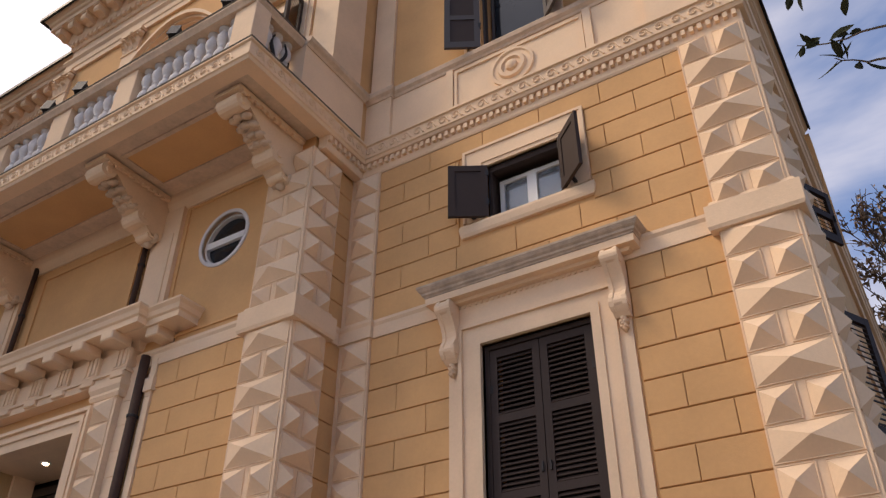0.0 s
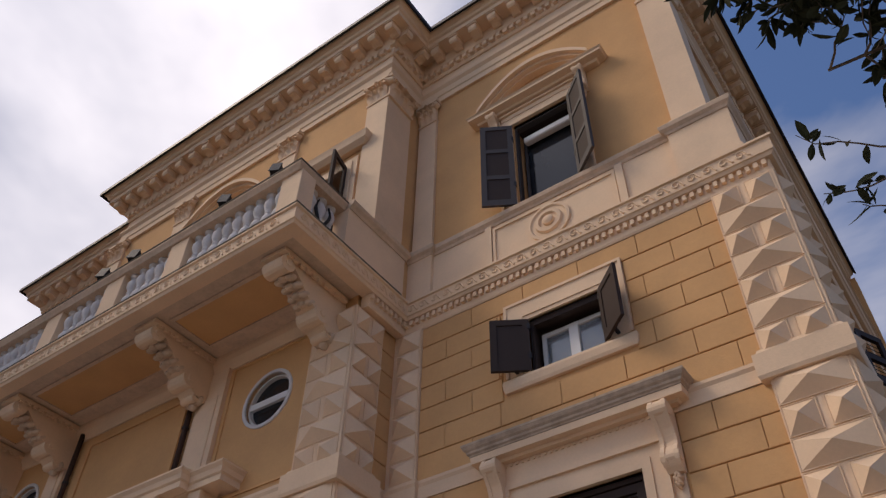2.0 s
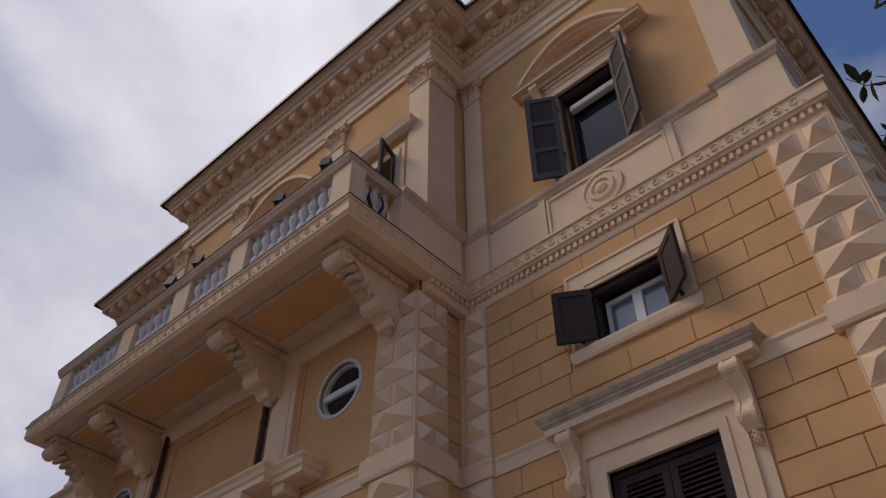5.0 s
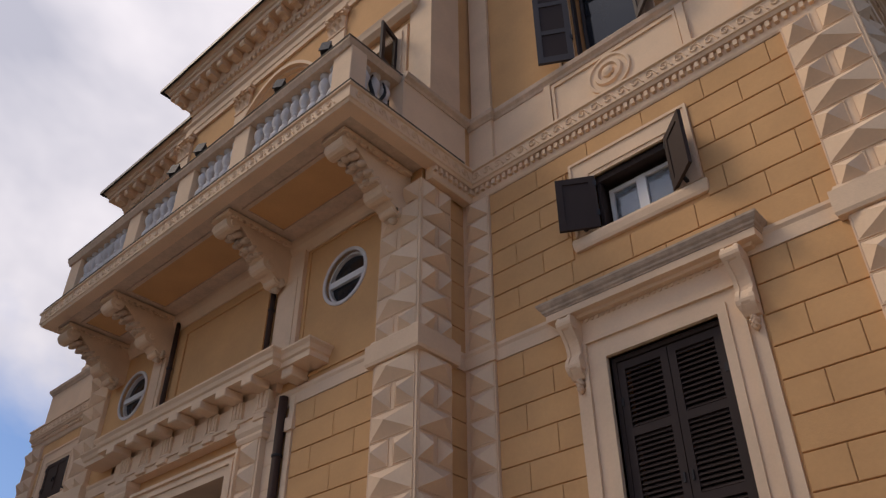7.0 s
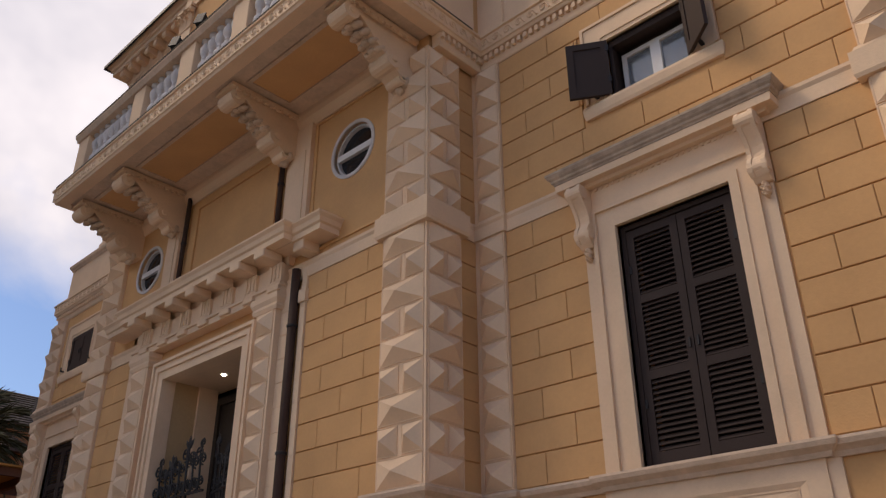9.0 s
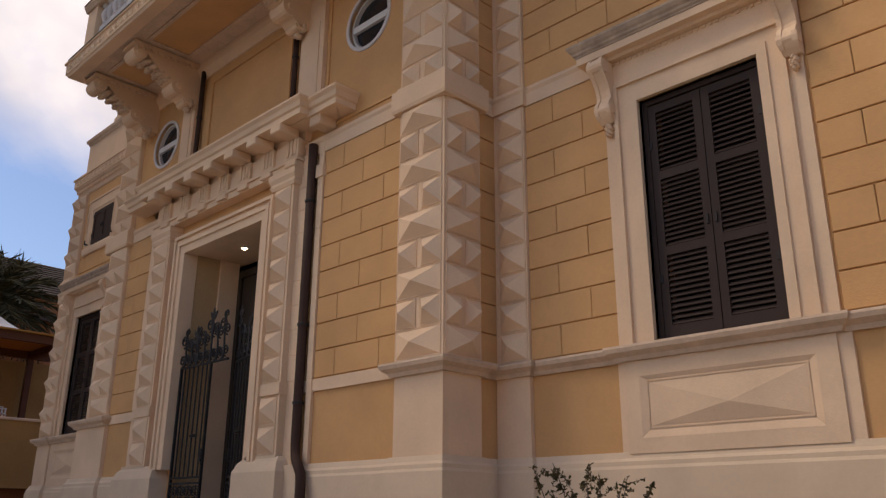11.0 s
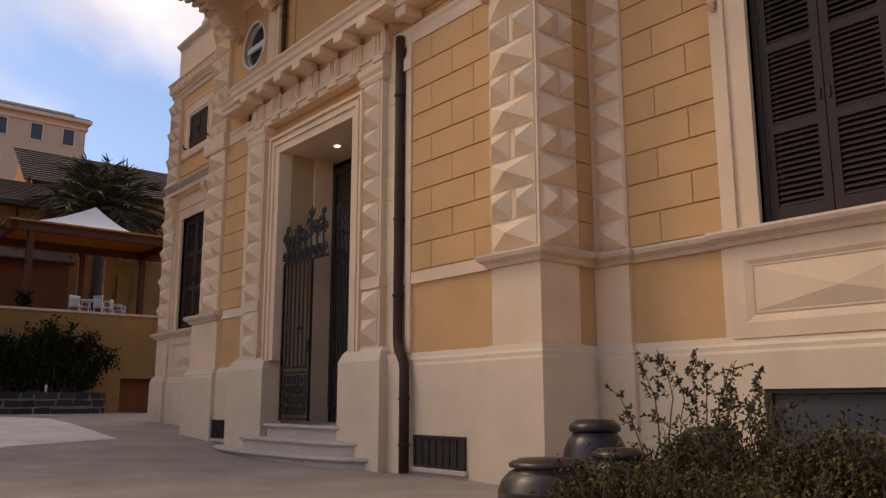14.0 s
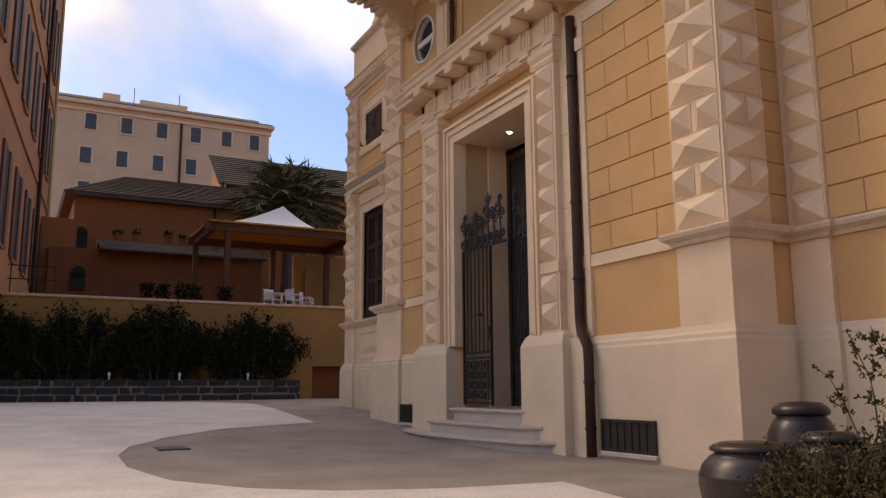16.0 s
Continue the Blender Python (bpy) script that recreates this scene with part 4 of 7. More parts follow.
# ---- upper windows ----
def segment_hood(bm, c, y, half, z, rise, d):
    """A curved hood: an arched moulding on a straight one, with a sunk field."""
    n = 20
    for k, (din, dout, o0, o1) in enumerate(((0.0, 0.09, 0, d), (0.09, 0.15, 0, d * 0.72), (0.15, 0.20, 0, d * 0.45))):
        rows = []
        for i in range(n + 1):
            t = -1 + 2 * i / n
            x = c + t * half
            zt = z + 0.12 + rise * (1 - t * t)
            rows.append([bm.verts.new(p) for p in ((x, y - o1, zt - din), (x, y - o1, zt - dout), (x, y + 0.02, zt - dout), (x, y + 0.02, zt - din))])
        for a, b in zip(rows, rows[1:]):
            for j in range(4):
                bm.faces.new((a[j], a[(j + 1) % 4], b[(j + 1) % 4], b[j]))
        bm.faces.new(rows[0])
        bm.faces.new(rows[-1][::-1])
    sweep(bm, [(c - half + 0.03, y + 0.02), (c - half + 0.03, y - 0.01), (c + half - 0.03, y - 0.01), (c + half - 0.03, y + 0.02)],
          [(-0.02, z - 0.11), (0.10, z - 0.11), (0.12, z - 0.07), (d * 0.85, z - 0.05), (d * 0.85, z), (d * 0.95, z + 0.03), (-0.02, z + 0.05)])
    return bm


def upper_window(c, name):
    x0, x1, z0, z1 = c - 0.55, c + 0.50, 9.80, 11.75
    w = thing(name, "upper window with open dark shutters under a curved cream hood", "window", (c, 0, z0), "", "structure")
    bm = ring(bmesh.new(), x0, x1, z0, z1, 0.10, -0.06, 0.10, "lrt")
    ring(bm, x0 - 0.10, x1 + 0.10, z0, z1 + 0.10, 0.10, -0.035, 0.05, "lrt")
    ring(bm, x0 - 0.20, x1 + 0.20, z0, z1 + 0.20, 0.05, -0.06, 0.05, "lr", 0.0)
    under("surround", bm, CREAM, w)
    under("lintel_frieze", boxes((x0 - 0.18, x1 + 0.18, -0.045, 0.03, z1 + 0.20, 12.14), (x0 - 0.20, x1 + 0.20, -0.08, 0.03, z1 + 0.30, z1 + 0.34)), CREAM, w)
    under("hood", segment_hood(bmesh.new(), c - 0.02, 0, 1.05, 12.24, 0.62, 0.27), CREAM, w, "curved cream hood moulding")
    for xx in (x0 - 0.36, x1 + 0.22):
        under("console", console(bmesh.new(), xx, xx + 0.13, -0.02, 11.62, 12.14, 0.20), CREAM, w)
        under("leaf_drop", leaf_drop(bmesh.new(), xx + 0.065, -0.02, 11.54, 0.06, 0.10, 0.09), CREAM, w)
    bm = ring(bmesh.new(), x0 + 0.05, x1 - 0.05, z0, z1 - 0.05, 0.05, 0.04, 0.14, "lrt")
    under("outer_frame", bm, SHUTTER_GREY, w)
    under("reveal_lining", ring(bmesh.new(), x0 + 0.012, x1 - 0.012, z0, z1 - 0.012, 0.012, 0.05, 0.50, "lrt"), SHUTTER, w)
    bm = ring(bmesh.new(), x0 + 0.10, x1 - 0.10, z0 + 0.05, z1 - 0.10, 0.05, 0.26, 0.31)
    under("casement", bm, SHUTTER_GREY, w)
    g = under("pane", boxes((x0 + 0.10, x1 - 0.10, 0.28, 0.29, z0 + 0.05, z1 - 0.10)), PANE_DARK, w)
    g.visible_shadow = False
    under("blind_box", boxes((x0 + 0.12, x1 - 0.06, 0.12, 0.24, z1 - 0.36, z1 - 0.23), bevel=0.02), WHITE_FRAME, w, "white roller blind box")
    # sheet whose black colour replaces the unlit room's shade
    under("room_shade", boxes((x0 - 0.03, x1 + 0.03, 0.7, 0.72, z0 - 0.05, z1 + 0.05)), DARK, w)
    h = z1 - z0 - 0.03
    leaf_shutter(w, 0.52, h, [h / 3, 2 * h / 3, h], 0, (x0 - c + 0.01, -0.04, 0.01), radians(-150), SHUTTER_GREY, False, SHUTTER)
    leaf_shutter(w, 0.52, h, [h / 3, 2 * h / 3, h], 0, (x1 - c - 0.01, -0.04, 0.01), radians(140), SHUTTER_GREY, True, SHUTTER)
    return w


upper_window(WIN_R, "window_3")


def apron_roundel(c):
    a = thing("roundel_panel", "cream panel with a round boss under the upper window", "panel", (c, 0, 8.76), kind="structure")
    bm = bmesh.new()
    ring(bm, c - 0.93, c + 0.95, 8.88, 9.50, 0.045, -0.055, -0.025)
    under("frame", bm, CREAM, a)
    bm = boxes((c - 1.10, c - 0.99, -0.07, 0, 8.86, 9.60), (c + 1.01, c + 1.12, -0.07, 0, 8.86, 9.60))
    under("flanking_strip", bm, CREAM, a)
    bm = bmesh.new()
    m = Matrix.Translation((c - 0.06, -0.03, 9.17)) @ Matrix.Rotation(math.pi / 2, 4, "X")
    turned(bm, [(0.33, 0.0), (0.33, 0.03), (0.29, 0.035), (0.27, 0.012), (0.22, 0.012), (0.20, 0.05), (0.15, 0.055), (0.13, 0.02), (0.09, 0.02), (0.08, 0.06), (0.04, 0.08), (0.0005, 0.085)], seg=32)
    bm.transform(m)
    under("boss", bm, CREAM, a, smooth=False)
    return a


apron_roundel(WIN_R)


def balcony_window(c, half, name, hood):
    w = thing(name, "tall balcony window with dark shutters behind the balustrade", "window", (c, UY, 8.9), "balcony windows", "structure")
    z1 = 11.6
    bm = ring(bmesh.new(), c - half, c + half, 8.9, z1, 0.12, UY - 0.06, UY + 0.05, "lrt")
    ring(bm, c - half - 0.12, c + half + 0.12, 8.9, z1 + 0.12, 0.10, UY - 0.035, UY + 0.05, "lrt")
    under("surround", bm, CREAM, w)
    if hood:
        under("hood", segment_hood(bmesh.new(), c, UY, 1.10, 12.24, 0.66, 0.28), CREAM, w, "curved cream hood moulding")
        under("lintel_frieze", boxes((c - 0.85, c + 0.85, UY - 0.04, UY + 0.03, z1 + 0.24, 12.14)), CREAM, w)
    else:
        bm = sweep(bmesh.new(), [(c - half - 0.34, UY + 0.02), (c - half - 0.34, UY - 0.01), (c + half + 0.3, UY - 0.01), (c + half + 0.3, UY + 0.02)],
                   [(-0.02, 11.98), (0.08, 11.98), (0.16, 12.06), (0.18, 12.14), (0.20, 12.2), (-0.02, 12.23)])
        under("hood", bm, CREAM, w)
    g = under("pane", boxes((c - half, c + half, UY + 0.25, UY + 0.26, 8.9, z1)), PANE_DARK, w)
    g.visible_shadow = False
    # room darkness painted as a black sheet close behind the glass
    under("room_shade", boxes((c - half, c + half, UY + 0.42, UY + 0.44, 8.9, z1)), DARK, w)
    leaf_shutter(w, half, 2.66, [0.9, 1.8, 2.66], 0.07, (-half, -0.05, 0.02), radians(-112), SHUTTER, False)
    leaf_shutter(w, half, 2.66, [0.9, 1.8, 2.66], 0.07, (half, -0.05, 0.02), radians(104), SHUTTER, True)
    return w


balcony_window(-7.05, 0.45, "window_6", False)
balcony_window(-9.69, 0.55, "window_7", True)
balcony_window(-12.48, 0.40, "window_8", False)


# ---- balcony: soffit, consoles, balustrade ----
XS = [-6.42, -8.98, -12.30, -13.86]
for xa, xb in zip(XS, XS[1:]):
    a0, a1, b0, b1 = xb + 0.38, xa - 0.38, BALC_Y + 0.38, YA - 0.42
    bm = boxes((a0, a1, b0, b1, 8.478, 8.492))
    under("soffit_panel", bm, OCHRE, balcony, "sunk ochre soffit panel")
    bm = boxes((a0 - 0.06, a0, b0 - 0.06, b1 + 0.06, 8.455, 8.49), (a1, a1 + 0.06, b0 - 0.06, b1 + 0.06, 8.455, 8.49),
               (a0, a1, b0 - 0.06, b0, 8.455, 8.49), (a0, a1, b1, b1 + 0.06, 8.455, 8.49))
    # soffit shade is put into the frame's colour by the darker cream
    under("soffit_frame", bm, CREAM_WORN_SHADED, balcony)
bm = sweep(bmesh.new(), [(BAL0, YA), (AX1 - 0.76, YA)], [(-0.02, 8.20), (0.03, 8.20), (0.05, 8.26), (0.10, 8.34), (0.12, 8.42), (0.12, 8.49), (-0.02, 8.49)])
under("wall_moulding", bm, CREAM, balcony)


def balcony_console(x):
    """A deep carved console: S-profile, scroll ends, leaf lobes and a drop."""
    y = YA - 0.04
    d, zt, zb = 1.20, 8.455, 7.72
    w = 0.31
    bm = bmesh.new()
    prof = []
    for i in range(25):
        t = i / 24
        if t < 0.6:
            u = t / 0.6
            out = d - 0.80 * u ** 1.25
            z = zt - 0.10 - 0.36 * u + 0.085 * math.sin(u * math.pi * 1.7)
        else:
            u = (t - 0.6) / 0.4
            out = d - 0.80 - 0.24 * u + 0.10 * math.sin(u * math.pi)
            z = zt - 0.46 - 0.30 * u
        prof.append((out, z))
    rows = [[bm.verts.new((xx, y - o, z)) for o, z in prof] + [bm.verts.new((xx, y + 0.04, zb)), bm.verts.new((xx, y + 0.04, zt)), bm.verts.new((xx, y - d, zt))] for xx in (x - w / 2, x + w / 2)]
    k = len(rows[0])
    for j in range(k):
        bm.faces.new((rows[0][j], rows[0][(j + 1) % k], rows[1][(j + 1) % k], rows[1][j]))
    bm.faces.new(rows[0][::-1])
    bm.faces.new(rows[1])
    c = under("console", bm, CREAM, balcony, "carved cream console")
    bm = boxes((x - w / 2 - 0.07, x + w / 2 + 0.07, y - d - 0.08, y, 8.40, 8.462))
    for i in range(9):
        for xx in (x - w / 2 - 0.075, x + w / 2 + 0.03):
            box(bm, xx, xx + 0.045, y - d + i * 0.12, y - d + i * 0.12 + 0.06, 8.355, 8.40)
    o = part("abacus", bm, CREAM, c)
    for oy, z, r, ww in ((d - 0.06, zt - 0.17, 0.125, w + 0.05), (0.40, zt - 0.52, 0.135, w + 0.05), (0.20, zt - 0.72, 0.07, w - 0.04)):
        bm = bmesh.new()
        m = Matrix.Translation((x, y - oy, z)) @ Matrix.Rotation(math.pi / 2, 4, "Y")
        bmesh.ops.create_cone(bm, cap_ends=True, segments=16, radius1=r, radius2=r, depth=ww, matrix=m)
        for sx in (-1, 1):
            m2 = Matrix.Translation((x + sx * (ww / 2), y - oy, z)) @ Matrix.Rotation(math.pi / 2, 4, "Y")
            bmesh.ops.create_cone(bm, cap_ends=True, segments=12, radius1=r * 0.5, radius2=r * 0.35, depth=0.04, matrix=m2)
        part("scroll_end", bm, CREAM, c)
    bm = bmesh.new()
    for i, (oy, z) in enumerate(((d - 0.22, 0.26), (d - 0.36, 0.30), (d - 0.50, 0.36), (d - 0.62, 0.42))):
        for k2 in (-1, 0, 1):
            m = Matrix.LocRotScale((x + k2 * w * 0.30, y - oy - (0.03 if k2 == 0 else 0), zt - z), Euler((radians(35), 0, radians(12 * k2))), (0.075, 0.10, 0.055))
            bmesh.ops.create_icosphere(bm, subdivisions=2, radius=1.0, matrix=m)
    for k2 in (-1, 0, 1):
        m = Matrix.LocRotScale((x + k2 * 0.10, y - 0.12, zb + 0.02 - (0.06 if k2 == 0 else 0)), None, (0.075, 0.07, 0.09))
        bmesh.ops.create_icosphere(bm, subdivisions=2, radius=1.0, matrix=m)
    o = part("carved_leaves", bm, CREAM_WORN_SHADED, c)


for x in XS:
    balcony_console(x)

BAL_PROF = [(0.072, 0.0), (0.072, 0.045), (0.046, 0.055), (0.040, 0.075), (0.058, 0.11), (0.074, 0.16), (0.078, 0.20), (0.070, 0.25),
            (0.048, 0.30), (0.040, 0.325), (0.050, 0.335), (0.052, 0.345), (0.050, 0.355), (0.040, 0.365), (0.048, 0.39), (0.070, 0.44), (0.078, 0.49),
            (0.074, 0.53), (0.058, 0.58), (0.040, 0.615), (0.046, 0.635), (0.072, 0.645), (0.072, 0.69)]
BALME = mesh_of("baluster", turned(bmesh.new(), BAL_PROF, seg=14), BALUSTER)
BALME.shade_smooth()
YB = BALC_Y + 0.06
PIERS = [(-6.27, -5.88), (-8.57, -8.17), (-10.09, -9.65), (-11.63, -11.23), (-13.74, -13.34)]
for a, b in PIERS:
    bm = boxes((a, b, YB - 0.14, YB + 0.14, 8.75, 9.62), bevel=0.008)
    under("pier", bm, CREAM, balcony)
under("plinth_course", boxes((BAL0 + 0.1, AX1 + 0.03, YB - 0.13, YB + 0.13, 8.745, 8.86), (AX1 - 0.32, AX1 + 0.03, YB + 0.13, UY - 0.1, 8.745, 8.86)), CREAM_WORN_SHADED, balcony)
bm = sweep(bmesh.new(), [(-13.77, YB), (AX1 - 0.09, YB), (AX1 - 0.09, UY - 0.05)], [(-0.17, 9.60), (0.17, 9.60), (0.19, 9.64), (0.22, 9.68), (0.22, 9.73), (0.16, 9.77), (-0.16, 9.77), (-0.2, 9.68)])
under("handrail", bm, CREAM_WORN_SHADED, balcony, "weathered stone handrail")
bm = sweep(bmesh.new(), [(-13.77, YB), (AX1 - 0.09, YB), (AX1 - 0.09, UY - 0.05)], [(-0.15, 9.772), (0.17, 9.745), (0.228, 9.715), (0.232, 9.738), (0.17, 9.785), (-0.15, 9.79)])
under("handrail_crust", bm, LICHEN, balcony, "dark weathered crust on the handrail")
bm = sweep(bmesh.new(), [(BAL0, BALC_Y), (AX1 + 0.08, BALC_Y), (AX1 + 0.08, -0.35)], [(0.10, 8.752), (0.179, 8.735), (0.184, 8.758), (0.10, 8.772)])
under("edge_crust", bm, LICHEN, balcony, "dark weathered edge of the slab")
for (a1, b1), (a0, b0) in zip(PIERS, PIERS[1:]):
    n = max(3, int((a1 - b0) / 0.20))
    for i in range(n):
        o = piece("baluster", BALME, balcony, (b0 + (i + 0.5) * (a1 - b0) / n, YB, 8.86))
        o.scale = (1.2, 1.2, 1.085)
for i in range(3):
    o = piece("baluster", BALME, balcony, (AX1 - 0.09, YB + 0.27 + i * 0.19, 8.86))
    o.scale = (1.2, 1.2, 1.085)

# ---- centre wall above the door: strips, panel, round windows ----
for k, (a, b) in enumerate(((-9.02, -8.46), (-12.59, -12.17))):
    st = tagged(part("wall_strip", boxes((a, b, YA - 0.07, YA + 0.02, 6.02, 8.22), (a + 0.10, b - 0.10, YA - 0.085, YA - 0.06, 6.15, 7.75)), CREAM), "flat cream strip pilaster under a balcony console", "pilaster", "strips under the balcony", "structure")
tagged(part("sunk_panel", ring(bmesh.new(), -11.68, -9.37, 6.45, 8.0, 0.05, YA - 0.03, YA + 0.01), OCHRE), "ochre panel frame above the doorway", "panel", kind="structure")
tagged(part("field_moulding", ring(bmesh.new(), -8.36, AX1 - 0.84, 5.98, 8.14, 0.035, YA - 0.022, YA + 0.01), OCHRE), "thin ochre moulding round the field of the round window", "moulding", kind="structure")


def round_window(cx, cz, r, name):
    w = thing(name, "round window with a white bar in a cream ring", "window", (cx, YA, cz), "round windows", "structure")
    bm = turned(bmesh.new(), [(r + 0.055, 0.0), (r + 0.055, 0.018), (r + 0.045, 0.024), (r + 0.005, 0.024), (r, 0.015), (r, -0.05), (r - 0.03, -0.05), (r - 0.03, -0.16), (r + 0.004, -0.16), (r + 0.004, 0.0)], seg=40, caps=False)
    bm.transform(Matrix.Rotation(math.pi / 2, 4, "X"))
    part("ring", bm, BALUSTER, w, "pale grey moulded ring")
    part("bar", boxes((-r + 0.03, r - 0.03, 0.05, 0.10, -0.05, 0.05)), WHITE_FRAME, w, "white painted bar")
    bm = bmesh.new()
    bmesh.ops.create_cone(bm, cap_ends=True, segments=32, radius1=r - 0.04, radius2=r - 0.04, depth=0.01, matrix=Matrix.Translation((0, 0.11, 0)) @ Matrix.Rotation(math.pi / 2, 4, "X"))
    g = part("pane", bm, PANE_DARK, w)
    g.visible_shadow = False
    # black plate in place of the unlit space behind the round pane
    part("room_shade", boxes((-0.6, 0.6, 0.46, 0.48, -0.6, 0.6)), DARK, w)


round_window(*RW[0], "window_9")
round_window(*RW[1], "window_10")


# ---- downpipes ----
def downpipe(name, label, pts, r, bands):
    p = thing(name, label, "pipe", pts[-1])
    under("pipe", tube(bmesh.new(), pts, r, 12), PIPE, p, smooth=True)
    for x, y, z in bands:
        under("bracket", turned(bmesh.new(), [(r + 0.003, -0.02), (r + 0.012, -0.015), (r + 0.012, 0.015), (r + 0.003, 0.02)], x, y, z, 12), IRON, p)
    return p


PY = YA - 0.09
downpipe("downpipe", "dark brown metal downpipe bending over the plinth",
         [(-8.52, PY, 5.74), (-8.52, PY, 3.5), (-8.52, PY, 1.72), (-8.51, PY, 1.62), (-8.44, PY - 0.04, 1.52), (-8.32, PY - 0.09, 1.44), (-8.24, PY - 0.10, 1.33), (-8.23, PY - 0.10, 1.2), (-8.23, PY - 0.10, 0.02)],
         0.062, [(-8.52, PY, 4.9), (-8.52, PY, 3.2), (-8.52, PY, 2.2), (-8.23, PY - 0.10, 0.9), (-8.23, PY - 0.10, 0.35)])
downpipe("downpipe", "dark downpipe under the balcony beside a strip", [(-9.15, YA - 0.07, 8.2), (-9.15, YA - 0.07, 6.2)], 0.042, [(-9.15, YA - 0.07, 7.4)])
downpipe("downpipe", "dark downpipe under the balcony on the far strip", [(-11.98, YA - 0.07, 8.3), (-11.98, YA - 0.07, 6.2)], 0.042, [(-11.98, YA - 0.07, 7.4)])


# ---- floodlights on the handrail and iron scrolls in the end bay ----
def floodlight(x):
    f = thing("floodlight", "small dark floodlight tilted up on the stone handrail", "floodlight", (x, YB - 0.15, 9.765), "balcony floodlights")
    f.scale = (1.25, 1.25, 1.25)
    part("bracket", boxes((-0.075, -0.062, -0.02, 0.02, 0, 0.14), (0.062, 0.075, -0.02, 0.02, 0, 0.14), (-0.075, 0.075, -0.02, 0.02, 0, 0.012)), IRON, f)
    bm = bmesh.new()
    box(bm, -0.055, 0.055, -0.10, 0.10, -0.03, 0.04, bevel=0.012)
    box(bm, -0.06, 0.06, -0.11, 0.11, 0.04, 0.052)
    bm.transform(Matrix.Translation((0, 0, 0.14)) @ Matrix.Rotation(radians(28), 4, "Z") @ Matrix.Rotation(radians(72), 4, "X"))
    part("housing", bm, IRON, f)


for x in (-6.45, -7.50, -9.56, -10.33):
    floodlight(x)
for k in range(2):
    o = thing("iron_scroll", "dark iron scroll bracket standing between end balusters", "ironwork", (AX1 - 0.02, YB + 0.37 + 0.19 * k, 8.86), "iron scrolls on the balcony")
    pts = [(0, 0.05 * math.sin(i * 0.52 + k * 3.1), 0.02 + 0.052 * i) for i in range(13)]
    part("bar", tube(bmesh.new(), pts, [0.012 + 0.016 * math.sin(math.pi * i / 12) for i in range(13)], 6), IRON, o)


# ---- doorway ----
DX0, DX1 = -11.72, -9.52
doorway = thing("doorway", "tall cream stone doorway with faceted pilasters and a bracketed hood", "doorway", (DOOR_X, YA, 0), kind="structure")
FY = -1.08
bm = ring(bmesh.new(), DX0, DX1, 1.5, 4.859, 0.13, FY - 0.02, -0.86, "lrt")
ring(bm, DX0 - 0.13, DX1 + 0.13, 1.5, 4.992, 0.07, FY - 0.05, -0.88, "lrt")
ring(bm, DX0 - 0.20, DX1 + 0.20, 1.5, 5.063, 0.05, FY - 0.015, -0.88, "lrt")
ring(bm, DX0 - 0.25, DX1 + 0.25, 1.5, 5.114, 0.05, FY - 0.06, -0.88, "lrt")
under("frame", bm, CREAM, doorway)


def door_pilaster(x0, x1, outer):
    """A pilaster of single faceted stones with a stepped outer side."""
    s = 1 if outer > x1 else -1
    body = under("pilaster", boxes((x0, x1, FY, YA + 0.02, 1.46, 5.236)), CREAM, doorway)
    for c in ((1.58, 2, 0.37), (2.49, 8, 0.342)):
        for k in range(c[1]):
            o = piece("faceted_stone", facet_mesh(x1 - x0 - 0.08, c[2]), body, (x0 + 0.04, FY, c[0] + k * c[2]))
    under("pilaster_band", boxes((x0 - 0.02, x1 + 0.02, FY - 0.03, YA, 2.33, 2.48)), CREAM, doorway)
    a, b = sorted((x1 if s > 0 else x0, outer))
    bm = bmesh.new()
    for k in range(9):
        box(bm, a, b, FY + 0.09, YA + 0.02, 2.49 + k * 0.333 + 0.006, 2.49 + (k + 1) * 0.333 - 0.006)
    box(bm, a, b, FY + 0.10, YA + 0.01, 1.46, 5.644)
    under("side_step", bm, CREAM, doorway)
    bm = sweep(bmesh.new(), [(x0 - 0.02, YA), (x0 - 0.02, FY), (x1 + 0.02, FY), (x1 + 0.02, YA)], [(-0.02, 5.216), (0.02, 5.216), (0.04, 5.267), (0.03, 5.308), (0.06, 5.369), (0.06, 5.451), (-0.02, 5.461)])
    under("capital", bm, CREAM, doorway)
    bm = sweep(bmesh.new(), [(x0 - 0.30 if s > 0 else x0 - 0.26, YA), (x0 - 0.30 if s > 0 else x0 - 0.26, FY - 0.06), (x1 + 0.12 if s > 0 else x1 + 0.40, FY - 0.06), (x1 + 0.12 if s > 0 else x1 + 0.40, YA)],
               [(-0.15, -0.1), (0.05, -0.1), (0.05, 1.38), (0.035, 1.42), (0.0, 1.50), (-0.06, 1.56), (-0.15, 1.58)])
    box(bm, x0 - 0.2, x1 + 0.02, FY - 0.02, YA, -0.1, 1.58)
    under("pedestal", bm, PLINTH, doorway)


door_pilaster(-9.27, -8.80, -8.61)
door_pilaster(-12.84, -12.31, -13.16)
under("pedestal_step", boxes((-8.71, -8.37, FY + 0.02, YA, -0.1, 1.45)), PLINTH, doorway)
bm = bmesh.new()
for k in range(9):
    box(bm, -8.43, -8.32, YA - 0.05, YA + 0.01, 2.49 + k * 0.333 + 0.006, 2.49 + (k + 1) * 0.333 - 0.006)
box(bm, -8.426, -8.324, YA - 0.045, YA + 0.01, 1.46, 5.695)
box(bm, -8.45, -8.29, YA - 0.08, YA + 0.01, 5.226, 5.410)
under("pipe_strip", bm, CREAM, doorway)
